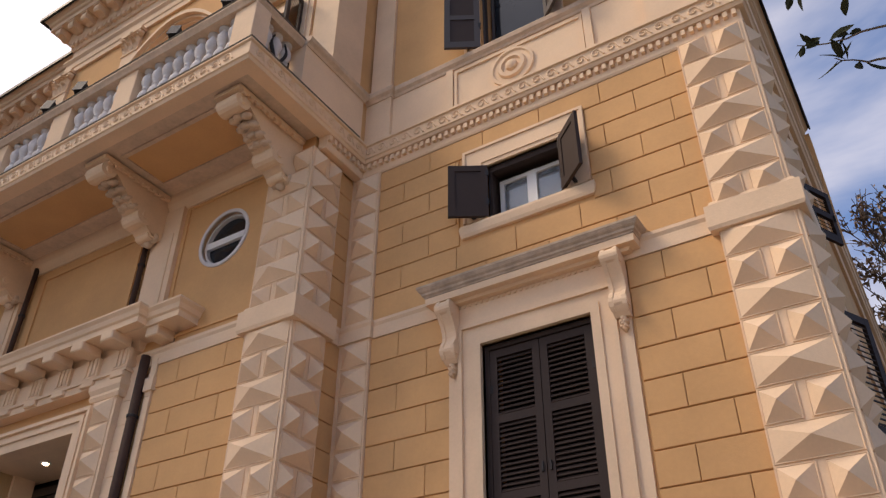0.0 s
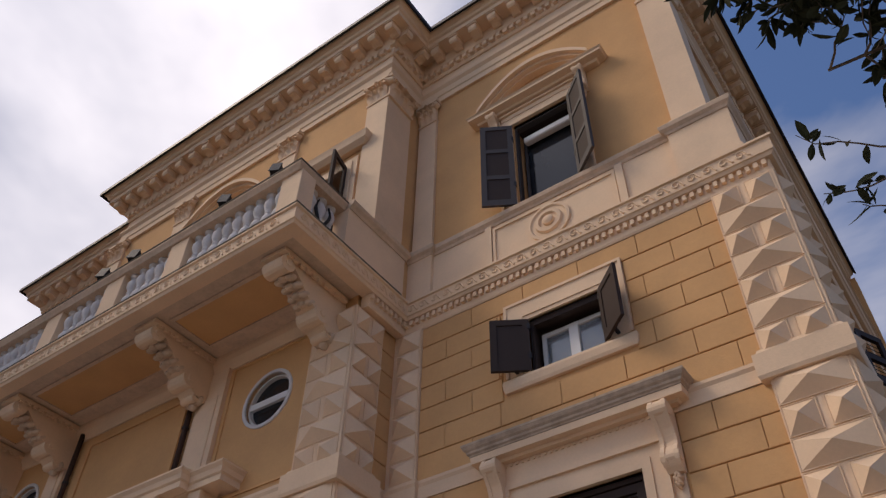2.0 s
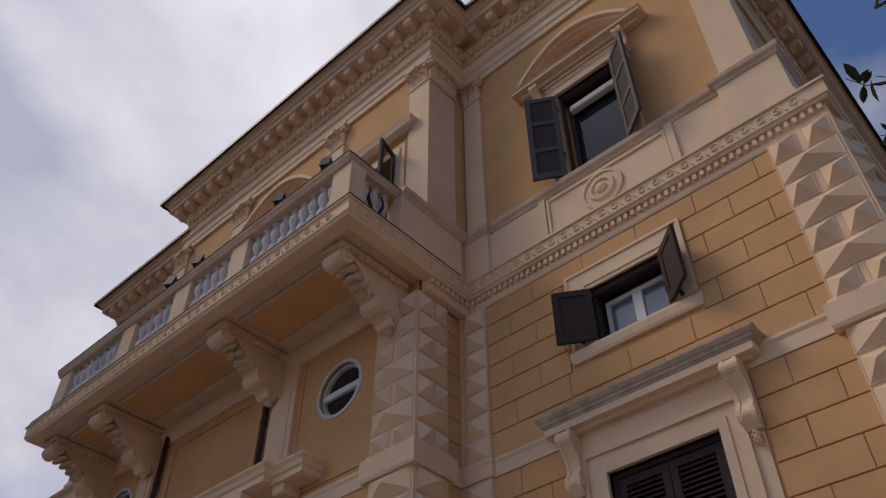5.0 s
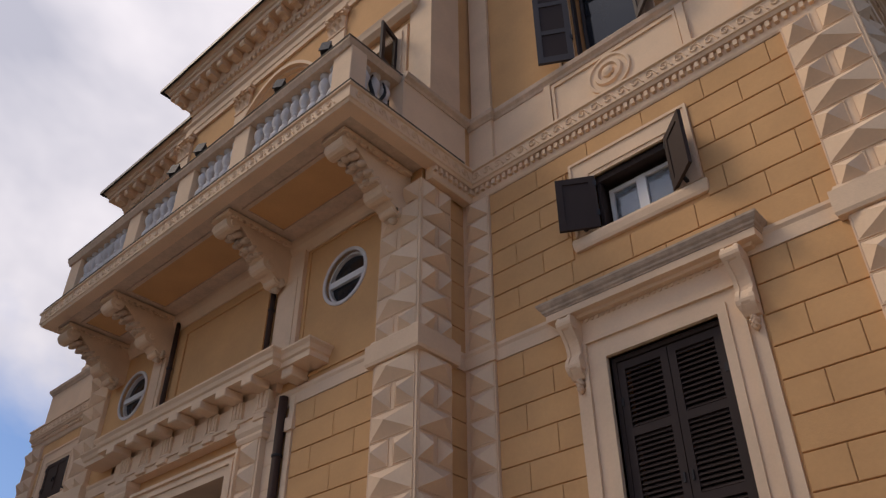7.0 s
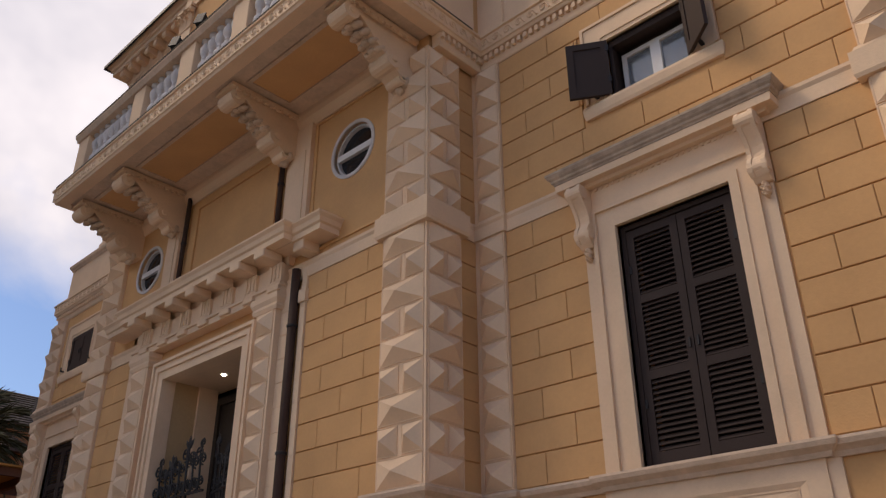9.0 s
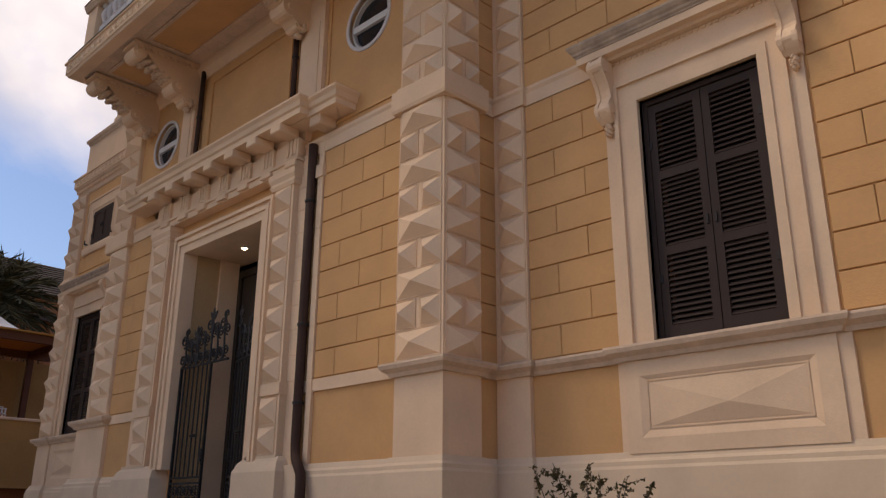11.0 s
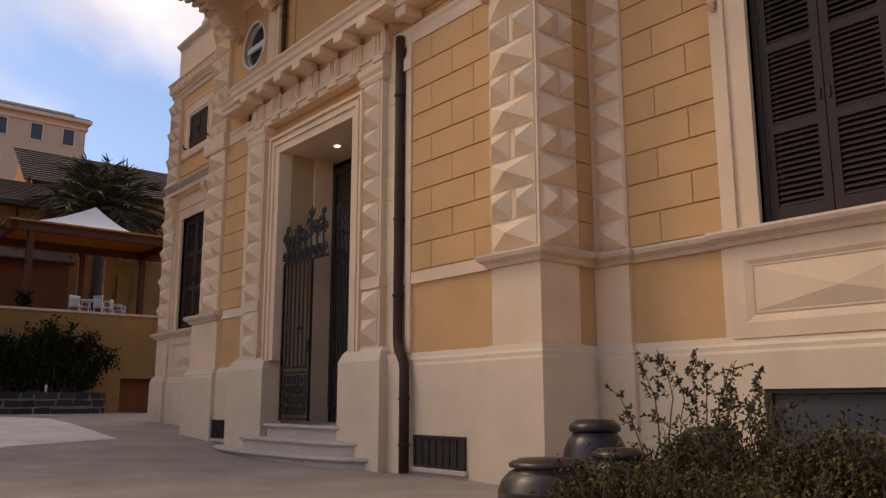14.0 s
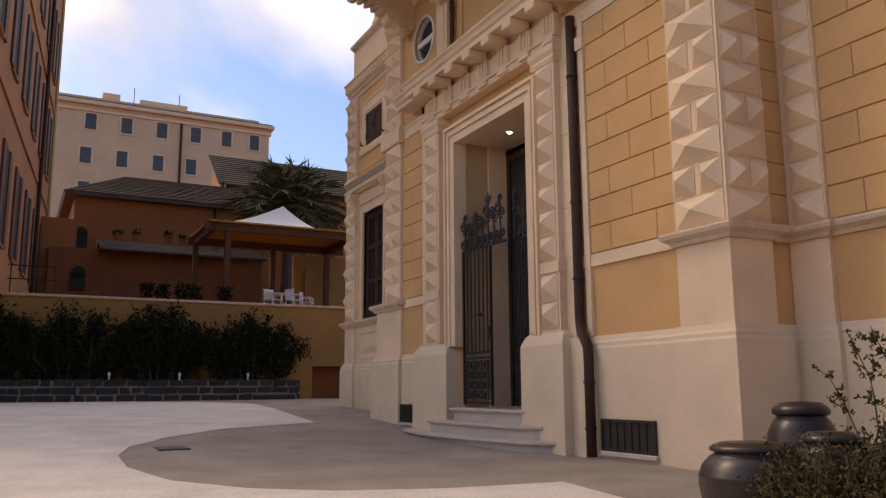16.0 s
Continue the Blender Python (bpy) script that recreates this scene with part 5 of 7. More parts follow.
# entablature of the door
under("architrave", boxes((-12.93, -8.75, FY + 0.0, YA, 5.461, 5.563), (-12.97, -8.72, FY - 0.03, YA, 5.563, 5.604)), CREAM, doorway)
under("frieze", boxes((-12.90, -8.77, FY + 0.02, YA, 5.604, 5.899)), CREAM, doorway)
for i in range(7):
    x = -12.68 + i * 0.61
    under("tablet", boxes((x, x + 0.30, FY - 0.025, FY + 0.03, 5.614, 5.889), (x + 0.04, x + 0.09, FY - 0.04, FY, 5.644, 5.889), (x + 0.125, x + 0.175, FY - 0.04, FY, 5.644, 5.889), (x + 0.21, x + 0.26, FY - 0.04, FY, 5.644, 5.889)), CREAM, doorway)
    under("drop_block", boxes((x + 0.02, x + 0.28, FY - 0.05, FY + 0.01, 5.481, 5.553), bevel=0.01), CREAM, doorway)
    under("hood_bracket", boxes((x + 0.03, x + 0.27, FY - 0.33, FY, 5.899, 6.032), bevel=0.015), CREAM, doorway)
HOOD = [(-0.2, 5.899), (-0.12, 5.899), (-0.10, 5.961), (-0.08, 6.032), (0.28, 6.032), (0.28, 6.114), (0.31, 6.134), (0.33, 6.195), (0.37, 6.236), (0.37, 6.261), (-0.2, 6.328)]
bm = sweep(bmesh.new(), [(-12.73, YA), (-12.73, FY - 0.02), (-8.61, FY - 0.02), (-8.61, YA)], HOOD)
under("hood", bm, CREAM, doorway, "projecting moulded cream hood")
bm = sweep(bmesh.new(), [(-8.96, YA), (-8.96, YA - 0.06), (-8.01, YA - 0.06), (-8.01, YA)], [(o - 0.004, z - 0.014) for o, z in HOOD])
under("hood_return", bm, CREAM, doorway)
under("hood_bracket", boxes((-8.36, -8.13, YA - 0.30, YA, 5.879, 6.032), bevel=0.015), CREAM, doorway)
bm = sweep(bmesh.new(), [(-13.47, YA), (-13.47, YA - 0.06), (-12.37, YA - 0.06), (-12.37, YA)], [(o - 0.004, z - 0.014) for o, z in HOOD])
under("hood_return", bm, CREAM, doorway)
# vestibule
vest = thing("vestibule", "ochre and cream entrance recess with a lit ceiling spot", "entrance", (DOOR_X, -0.5, 0.5), kind="structure")
under("side_wall", boxes((DX0 - 0.30, DX0 - 0.02, -0.86, -0.10, 0.4, 4.981), (DX1 + 0.02, DX1 + 0.3, -0.86, -0.10, 0.4, 4.981)), VESTIBULE, vest)
under("corner_pilaster", boxes((DX0 - 0.02, DX0 + 0.03, -0.44, -0.10, 0.5, 4.879), (DX1 - 0.03, DX1 + 0.02, -0.44, -0.10, 0.5, 4.879), (DX0 - 0.02, DX0 + 0.05, -0.47, -0.10, 0.5, 0.8)), CREAM, vest)
under("ceiling_panel", boxes((DX0 - 0.3, DX1 + 0.3, -0.86, 0.0, 4.879, 5.032)), CREAM, vest)
under("floor_slab", boxes((DX0 - 0.1, DX1 + 0.1, -1.06, 0.4, 0.30, 0.545)), MARBLE, vest)
under("door_frame", ring(bmesh.new(), DX0 + 0.12, DX1 - 0.12, 0.55, 4.625, 0.12, -0.10, 0.02, "lrt"), DARK_WOOD, vest)
under("door_leaf", boxes((DX0 + 0.12, -10.89, -0.06, -0.01, 0.56, 4.625), (DX0 + 0.25, -11.05, -0.085, -0.05, 0.8, 2.2), (DX0 + 0.25, -11.05, -0.085, -0.05, 2.4, 4.3)), DARK_WOOD, vest, "open dark wooden door")
# black sheet closes the entrance, its colour standing in for indoor shade
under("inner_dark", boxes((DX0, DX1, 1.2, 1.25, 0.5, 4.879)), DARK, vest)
spot = thing("ceiling_spot", "small lit ceiling spot in a round bezel", "lamp", (-10.83, -0.55, 4.879))
GLOW = bpy.data.materials.new("lit_bulb")
GLOW.use_nodes = True
GLOW.node_tree.nodes["Principled BSDF"].inputs["Emission Color"].default_value = (1, 0.82, 0.6, 1)
GLOW.node_tree.nodes["Principled BSDF"].inputs["Emission Strength"].default_value = 14
part("bezel", turned(bmesh.new(), [(0.075, 0.0), (0.075, -0.015), (0.05, -0.02), (0.045, -0.005)], seg=16, caps=False), WHITE_FRAME, spot)
part("bulb", turned(bmesh.new(), [(0.038, -0.012), (0.034, -0.030), (0.018, -0.040)], seg=12), GLOW, spot)
# steps
steps = thing("entrance_steps", "three worn marble steps with rounded nosings before the doorway", "steps", (DOOR_X, -1.2, 0))


def step_slab(x0, x1, y0, y1, z0, z1, bulge, corner):
    bm = bmesh.new()
    n = 20
    pts = [(x1, y1)]
    for i in range(n + 1):
        t = i / n
        x = x1 + (x0 - x1) * t
        u = abs(2 * t - 1)
        pts.append((x, y0 - bulge * (1 - u ** 2) + corner * max(0, u - 0.86) ** 2 / 0.02))
    pts.append((x0, y1))
    pts = [(a, min(b, y1 - 0.02)) if 0 < i < len(pts) - 1 else (a, b) for i, (a, b) in enumerate(pts)]
    sweep(bm, pts[::-1], [(-0.25, z0), (-0.055, z0), (-0.055, z1 - 0.062), (-0.01, z1 - 0.056), (0.012, z1 - 0.03), (0.006, z1 - 0.006), (-0.008, z1), (-0.25, z1)])
    f = bm.faces.new([bm.verts.new((a, b, z1 - 0.002)) for a, b in pts[::-1]])
    return bm


under("step", step_slab(-13.30, -8.82, -1.36, -1.0, -0.1, 0.165, 0.30, 0.2), MARBLE, steps)
under("step", step_slab(-12.45, -9.12, -1.32, -1.0, 0.16, 0.35, 0.10, 0.12), MARBLE, steps)
under("step", step_slab(-11.76, -9.52, -1.22, -1.0, 0.34, 0.545, 0.0, 0.04), MARBLE, steps)


# ---- wrought-iron gate ----
def spiral(bm, cx, cz, r, turns, start, y=0.0, rad=0.010, flip=1):
    pts = []
    n = 22
    for i in range(n):
        t = i / (n - 1)
        a = start + flip * t * turns * 2 * math.pi
        rr = r * (1 - 0.82 * t)
        pts.append((cx + rr * math.cos(a), y, cz + rr * math.sin(a)))
    tube(bm, pts, [rad * (1 - 0.3 * i / n) for i in range(n)], 5)


def gate_leaf(x, width, s, angle, label):
    """Local x from the hinge; s is the way it closes."""
    g = thing("iron_gate", label, "gate", (x, -0.97, 0.56), "gate leaves")
    g.rotation_euler = (0, 0, angle)
    w = width
    bm = bmesh.new()
    for a, b in ((0, 0.035), (w - 0.035, w)):
        box(bm, *sorted((s * a, s * b)), -0.018, 0.018, 0.02, 2.45)
    part("stile", bm, IRON, g)
    if s > 0:
        part("overthrow_rail", boxes((w, w * 1.5, -0.014, 0.014, 2.42, 2.45)), IRON, g)
    for z in (0.04, 0.72, 0.80, 2.42):
        part("rail", boxes((*sorted((s * 0.03, s * (w - 0.03))), -0.014, 0.014, z, z + 0.03)), IRON, g)
    n = 7
    for i in range(1, n):
        xx = s * w * i / n
        part("bar", tube(bmesh.new(), [(xx, 0, 0.81), (xx, 0, 2.43)], 0.013, 6), IRON, g)
    for k, zz in enumerate((0.17, 0.32, 0.47, 0.62)):
        for i in range(4):
            cx = s * w * (0.15 + 0.235 * i)
            bm = bmesh.new()
            spiral(bm, cx - 0.045, zz, 0.07, 1.6, math.pi / 2, 0, 0.012, 1)
            spiral(bm, cx + 0.045, zz, 0.07, 1.6, math.pi / 2, 0, 0.012, -1)
            m = Matrix.LocRotScale((cx, 0, zz + 0.05), None, (0.02, 0.014, 0.05))
            bmesh.ops.create_icosphere(bm, subdivisions=1, radius=1.0, matrix=m)
            part("panel_scroll", bm, IRON, g)
    for i in range(7 if s > 0 else 5):
        u = 0.08 + 0.205 * i
        cx = s * w * u
        top = 0.18 * u + (0.10 if i in (0, 4) else 0)
        for k, (dx, z, r, way) in enumerate(((-0.055, 2.55, 0.095, 1), (0.055, 2.57, 0.085, -1), (-0.05, 2.74 + top, 0.105, 1), (0.06, 2.72 + top * 0.7, 0.085, -1), (0.03, 2.88 + top, 0.06, -1))):
            if k == 4 and i % 2:
                continue
            bm = bmesh.new()
            spiral(bm, cx + dx, z, r, 1.7, -math.pi / 2, 0.012 * (k % 2), 0.015, way)
            m = Matrix.LocRotScale((cx + dx * 1.9, 0, z + r * 0.5), Euler((0, way * 0.6, 0)), (0.020, 0.012, 0.050))
            bmesh.ops.create_icosphere(bm, subdivisions=1, radius=1.0, matrix=m)
            part("crest_scroll", bm, IRON, g)
        part("crest_stem", tube(bmesh.new(), [(cx, 0, 2.44), (cx + 0.03, 0, 2.62), (cx - 0.02, 0, 2.80 + top)], [0.018, 0.016, 0.012], 5), IRON, g)
    for cx, h in ((s * w * 0.45, 0.42), (s * w * 0.93, 0.64)):
        bm = bmesh.new()
        for k in (-1, 0, 1):
            m = Matrix.LocRotScale((cx + k * 0.05, 0, 2.50 + h + (0.05 if k == 0 else 0)), Euler((0, radians(32 * k), 0)), (0.032, 0.016, 0.10))
            bmesh.ops.create_icosphere(bm, subdivisions=1, radius=1.0, matrix=m)
        tube(bm, [(cx, 0, 2.44), (cx, 0, 2.50 + h)], 0.015, 5)
        part("finial", bm, IRON, g, "lily-shaped iron finial")
    part("lock_box", boxes((*sorted((s * (w - 0.10), s * (w - 0.02))), -0.03, 0.03, 1.02, 1.20)), IRON, g)
    part("handle", tube(bmesh.new(), [(s * (w - 0.03), -0.03, 1.08), (s * (w + 0.05), -0.05, 1.08), (s * (w + 0.05), -0.05, 1.2), (s * (w - 0.03), -0.03, 1.2)], 0.009, 6), IRON, g)
    part("rosette", turned(bmesh.new(), [(0.05, -0.02), (0.06, 0), (0.03, 0.02)], s * w * 0.62, 0, 1.4, 10), IRON, g)
    return g


gate_leaf(DX0 + 0.06, 0.90, 1, 0.0, "closed wrought-iron gate leaf with scrolled crest")
gate_leaf(DX1 - 0.04, 0.92, -1, radians(-14), "wrought-iron gate leaf standing slightly open")


# ---- cellar openings ----
def vent(x0, x1, z0, z1, y, label):
    v = thing("cellar_vent", label, "vent", ((x0 + x1) / 2, y, z0), "cellar vents", "structure")
    under("frame", ring(bmesh.new(), x0, x1, z0, z1, 0.03, y - 0.035, y + 0.03), PIPE, v)
    n = 7
    for i in range(1, n):
        x = x0 + (x1 - x0) * i / n
        under("bar", boxes((x - 0.008, x + 0.008, y - 0.03, y - 0.016, z0, z1)), PIPE, v)
    # black plate on the plinth paints the shade of an open hole
    under("back", boxes((x0, x1, y - 0.014, y - 0.006, z0, z1)), DARK, v)
    under("sill", boxes((x0 - 0.06, x1 + 0.06, y - 0.05, y + 0.02, z0 - 0.09, z0 - 0.03), bevel=0.01), MARBLE, v)


vent(-8.10, -7.21, 0.13, 0.44, YA - 0.09, "barred dark cellar vent in the plinth")
vent(-14.20, -13.40, 0.27, 0.53, YA - 0.09, "barred dark cellar vent beyond the steps")
cw = thing("cellar_window", "wide dark meshed cellar window in the plinth", "window", (-3.35, 0, 0.42), kind="structure")
under("frame", ring(bmesh.new(), -4.01, -2.68, 0.47, 0.93, 0.05, -0.075, 0.0), SHUTTER, cw)
MESH = material("grey_insect_mesh", (0.05, 0.05, 0.052), 0.8, grain=200, vary=0.3, stain=0.15)
under("mesh_screen", boxes((-4.01, -2.68, -0.03, -0.02, 0.47, 0.93)), MESH, cw)

# ---- shutters of the side wall, standing open ----
for y, z, h, w in ((2.45, 6.80, 0.82, 0.50), (1.15, 2.50, 2.60, 0.55)):
    sw = thing("side_shutter", "dark shutter standing open on the side wall", "shutter", (RX - 0.05, y, z), "side shutters", "structure")
    leaf_shutter(sw, w, h, [h / 2, h], 0.06, (0, 0, 0), radians(64), SHUTTER)

# ---- manhole ----
tagged(part("manhole_cover", boxes((-11.91, -11.31, -5.59, -5.19, ground_z(-11.6) - 0.02, ground_z(-11.6) + 0.018), bevel=0.01), IRON), "dark iron manhole cover set in the asphalt", "manhole cover")


# ---- pottery jars ----
GLAZE = material("dark_brown_glaze", (0.030, 0.020, 0.016), 0.36, grain=20, vary=0.25, stain=0.3, stain_size=0.15, bump=0.10, bump_size=25, gloss=0.4)


def jar(x, y, r, h, label):
    j = thing("jar", label, "jar", (x, y, 0), "glazed jars")
    p = [(0.62, 0.0), (0.80, 0.10), (0.95, 0.28), (1.0, 0.48), (0.985, 0.58), (1.0, 0.60), (0.985, 0.62), (0.92, 0.76), (0.78, 0.88), (0.66, 0.93), (0.70, 0.96)]
    part("body", turned(bmesh.new(), [(a * r, b * h) for a, b in p], seg=32), GLAZE, j, smooth=True)
    part("lid", turned(bmesh.new(), [(0.74 * r, 0.955 * h), (0.77 * r, 0.97 * h), (0.77 * r, 1.01 * h), (0.70 * r, 1.05 * h), (0.62 * r, 1.06 * h), (0.58 * r, 1.085 * h), (0.2 * r, 1.10 * h), (0.05 * r, 1.10 * h)], seg=32), GLAZE, j, smooth=True)
    return j


JAR = "dark brown glazed pottery jar with a flat lid on the ground"
jar(-4.05, -2.93, 0.34, 0.44, "wide low dark glazed pottery jar with a lid")
jar(-4.34, -2.10, 0.26, 0.66, JAR)
jar(-3.55, -2.99, 0.17, 0.27, "small dark glazed pottery jar beside the wide one")
jar(-3.76, -2.53, 0.24, 0.50, JAR)
jar(-3.50, -1.82, 0.27, 0.62, JAR)
jar(-2.51, -1.81, 0.27, 0.62, JAR)
jar(-1.87, -2.05, 0.29, 0.55, JAR)
jar(-1.40, -2.15, 0.24, 0.50, JAR)


# ---- intercom by the inner door ----
ic = thing("intercom", "small grey metal intercom panel on the entrance jamb", "intercom", (-11.665, -0.46, 1.66))
part("plate", boxes((-0.024, 0.024, -0.035, -0.011, 0, 0.16), bevel=0.005), SHUTTER_GREY, ic)
part("button", turned(bmesh.new(), [(0.012, 0), (0.012, 0.01), (0.008, 0.013)], 0, -0.04, 0.05, 10), WHITE_FRAME, ic)


# ---- plants ----
def leaf_material(name, color, back):
    m = material(name, color, 0.8, gloss=0.15, grain=30, vary=0.2, stain=0.25, stain_size=0.3, bump=0.05, piece=0.3, island=True)
    return m


LEAF = leaf_material("dark_green_leaf", (0.026, 0.030, 0.015), 0)
LEAF_OLIVE = leaf_material("olive_green_leaf", (0.070, 0.054, 0.020), 0)
LEAF_HEDGE = leaf_material("hedge_leaf", (0.016, 0.020, 0.006), 0)
LEAF_PALM = leaf_material("palm_leaf", (0.075, 0.075, 0.04), 0)
LEAF_DRY = leaf_material("pale_dry_leaf", (0.26, 0.19, 0.135), 0)
BARK = material("grey_brown_bark", (0.10, 0.075, 0.055), 0.9, grain=25, vary=0.25, stain=0.25, bump=0.5)
rng = random.Random(7)


def leaves_mesh(name, spots, mat, length, width, bend=0.18, jitter=0.35):
    """Leaves of six faces at (place, way) spots, in one mesh."""
    vs, fs = [], []
    for p, d in spots:
        d = Vector(d).normalized()
        side = d.cross(Vector((rng.uniform(-1, 1), rng.uniform(-1, 1), rng.uniform(-1, 1)))).normalized()
        up = side.cross(d)
        k = 1 + rng.uniform(-jitter, jitter)
        L, W = length * k, width * k
        b = len(vs)
        for t, wd in ((0.0, 0.06), (0.3, 0.85), (0.6, 1.0), (0.85, 0.55), (1.0, 0.0)):
            c = Vector(p) + d * (L * t) - up * (bend * L * t * t)
            if wd == 0:
                vs.append(c)
            else:
                vs += [c + side * (W / 2 * wd) + up * (0.12 * W * wd), c, c - side * (W / 2 * wd) + up * (0.12 * W * wd)]
        for r in range(3):
            for k2 in (0, 1):
                fs.append((b + 3 * r + k2, b + 3 * r + k2 + 1, b + 3 * r + k2 + 4, b + 3 * r + k2 + 3))
        fs += [(b + 9, b + 10, b + 12), (b + 10, b + 11, b + 12)]
    me = bpy.data.meshes.new(name)
    me.from_pydata([tuple(v) for v in vs], [], fs)
    me.materials.append(mat)
    return me


def rand_way(up=0.3):
    return Vector((rng.uniform(-1, 1), rng.uniform(-1, 1), rng.uniform(-1, 1) + up)).normalized()


def twig_path(a, b, sag=0.05, n=6, wander=0.04):
    a, b = Vector(a), Vector(b)
    w = (b - a).length * wander
    return [a.lerp(b, i / n) + Vector((rng.uniform(-w, w), rng.uniform(-w, w), rng.uniform(-w, w) - sag * math.sin(math.pi * i / n) * (b - a).length)) * (0 < i < n) for i in range(n + 1)]


def shrub(x, y, r, h, label, stems, leaf_n, mat, length, tall=()):
    s = thing("shrub", label, "shrub", (x, y, 0), "shrubs by the jars")
    bm = bmesh.new()
    spots = []
    for i in range(stems):
        a = rng.uniform(0, 2 * math.pi)
        rr = r * math.sqrt(rng.random())
        top = (rr * math.cos(a), rr * math.sin(a) * 0.6, h * rng.uniform(0.55, 1.0) * (1 - 0.35 * (rr / r) ** 2))
        p = twig_path((top[0] * 0.3, top[1] * 0.3, 0), top, -0.02, 5, 0.06)
        tube(bm, p, [0.008 - 0.001 * k for k in range(6)], 4)
        for k in range(leaf_n):
            t = rng.uniform(0.25, 1.0) * 5
            q = p[int(min(t, 4.99))].lerp(p[int(min(t, 4.99)) + 1], t % 1) + rand_way(0) * rng.uniform(0.0, 0.10)
            spots.append((q, rand_way(0.35)))
    for (dx, dy, tz), n in tall:
        p = twig_path((dx * 0.5, dy, 0.2), (dx, dy, tz), -0.03, 6, 0.05)
        tube(bm, p, [0.007 - 0.0007 * k for k in range(7)], 4)
        for k in range(n):
            q = p[rng.randint(2, 5)].lerp(p[6], rng.random())
            q2 = q + rand_way(0.1) * rng.uniform(0.05, 0.16)
            tube(bm, [q, q2], 0.0025, 3)
            for _ in range(16):
                spots.append((q.lerp(q2, rng.random()), rand_way(0.1)))
    tagged(part("wood", bm, BARK, s), kind="stuff")
    part("foliage", leaves_mesh("foliage", spots, mat, length, length * 0.5), mat, s)
    return s


shrub(-3.30, -2.42, 0.55, 0.74, "straggly green shrub with tall thin sprigs among the jars", 112, 75, LEAF_OLIVE, 0.027,
      [((-0.42, 0.1, 1.16), 12), ((-0.30, 0.15, 1.22), 12), ((-0.10, 0.1, 1.02), 10), ((0.12, 0.1, 1.12), 12), ((0.30, 0.12, 1.10), 12), ((0.46, 0.1, 0.98), 10), ((-0.62, 0.1, 0.92), 9), ((-0.05, 0.2, 1.15), 10), ((0.2, 0.2, 0.95), 9)])
shrub(-2.59, -2.75, 0.66, 0.93, "dense dark olive shrub before the cellar window", 156, 93, LEAF_OLIVE, 0.027)
shrub(-1.80, -2.74, 0.66, 0.88, "dense dark olive shrub beside a jar", 156, 93, LEAF_OLIVE, 0.027, [((0.25, 0.1, 0.85), 8)])
shrub(-3.08, -3.31, 0.55, 0.62, "low dark green shrub in front of the jars", 118, 93, LEAF_OLIVE, 0.026)
shrub(-2.24, -3.40, 0.60, 0.62, "low dark green shrub near the paving", 118, 93, LEAF_OLIVE, 0.026)
shrub(-1.21, -2.49, 0.45, 0.72, "slender olive shrub at the end of the row", 56, 75, LEAF_OLIVE, 0.027, [((-0.1, 0.1, 0.92), 8)])


villa_side = set(bpy.data.objects)


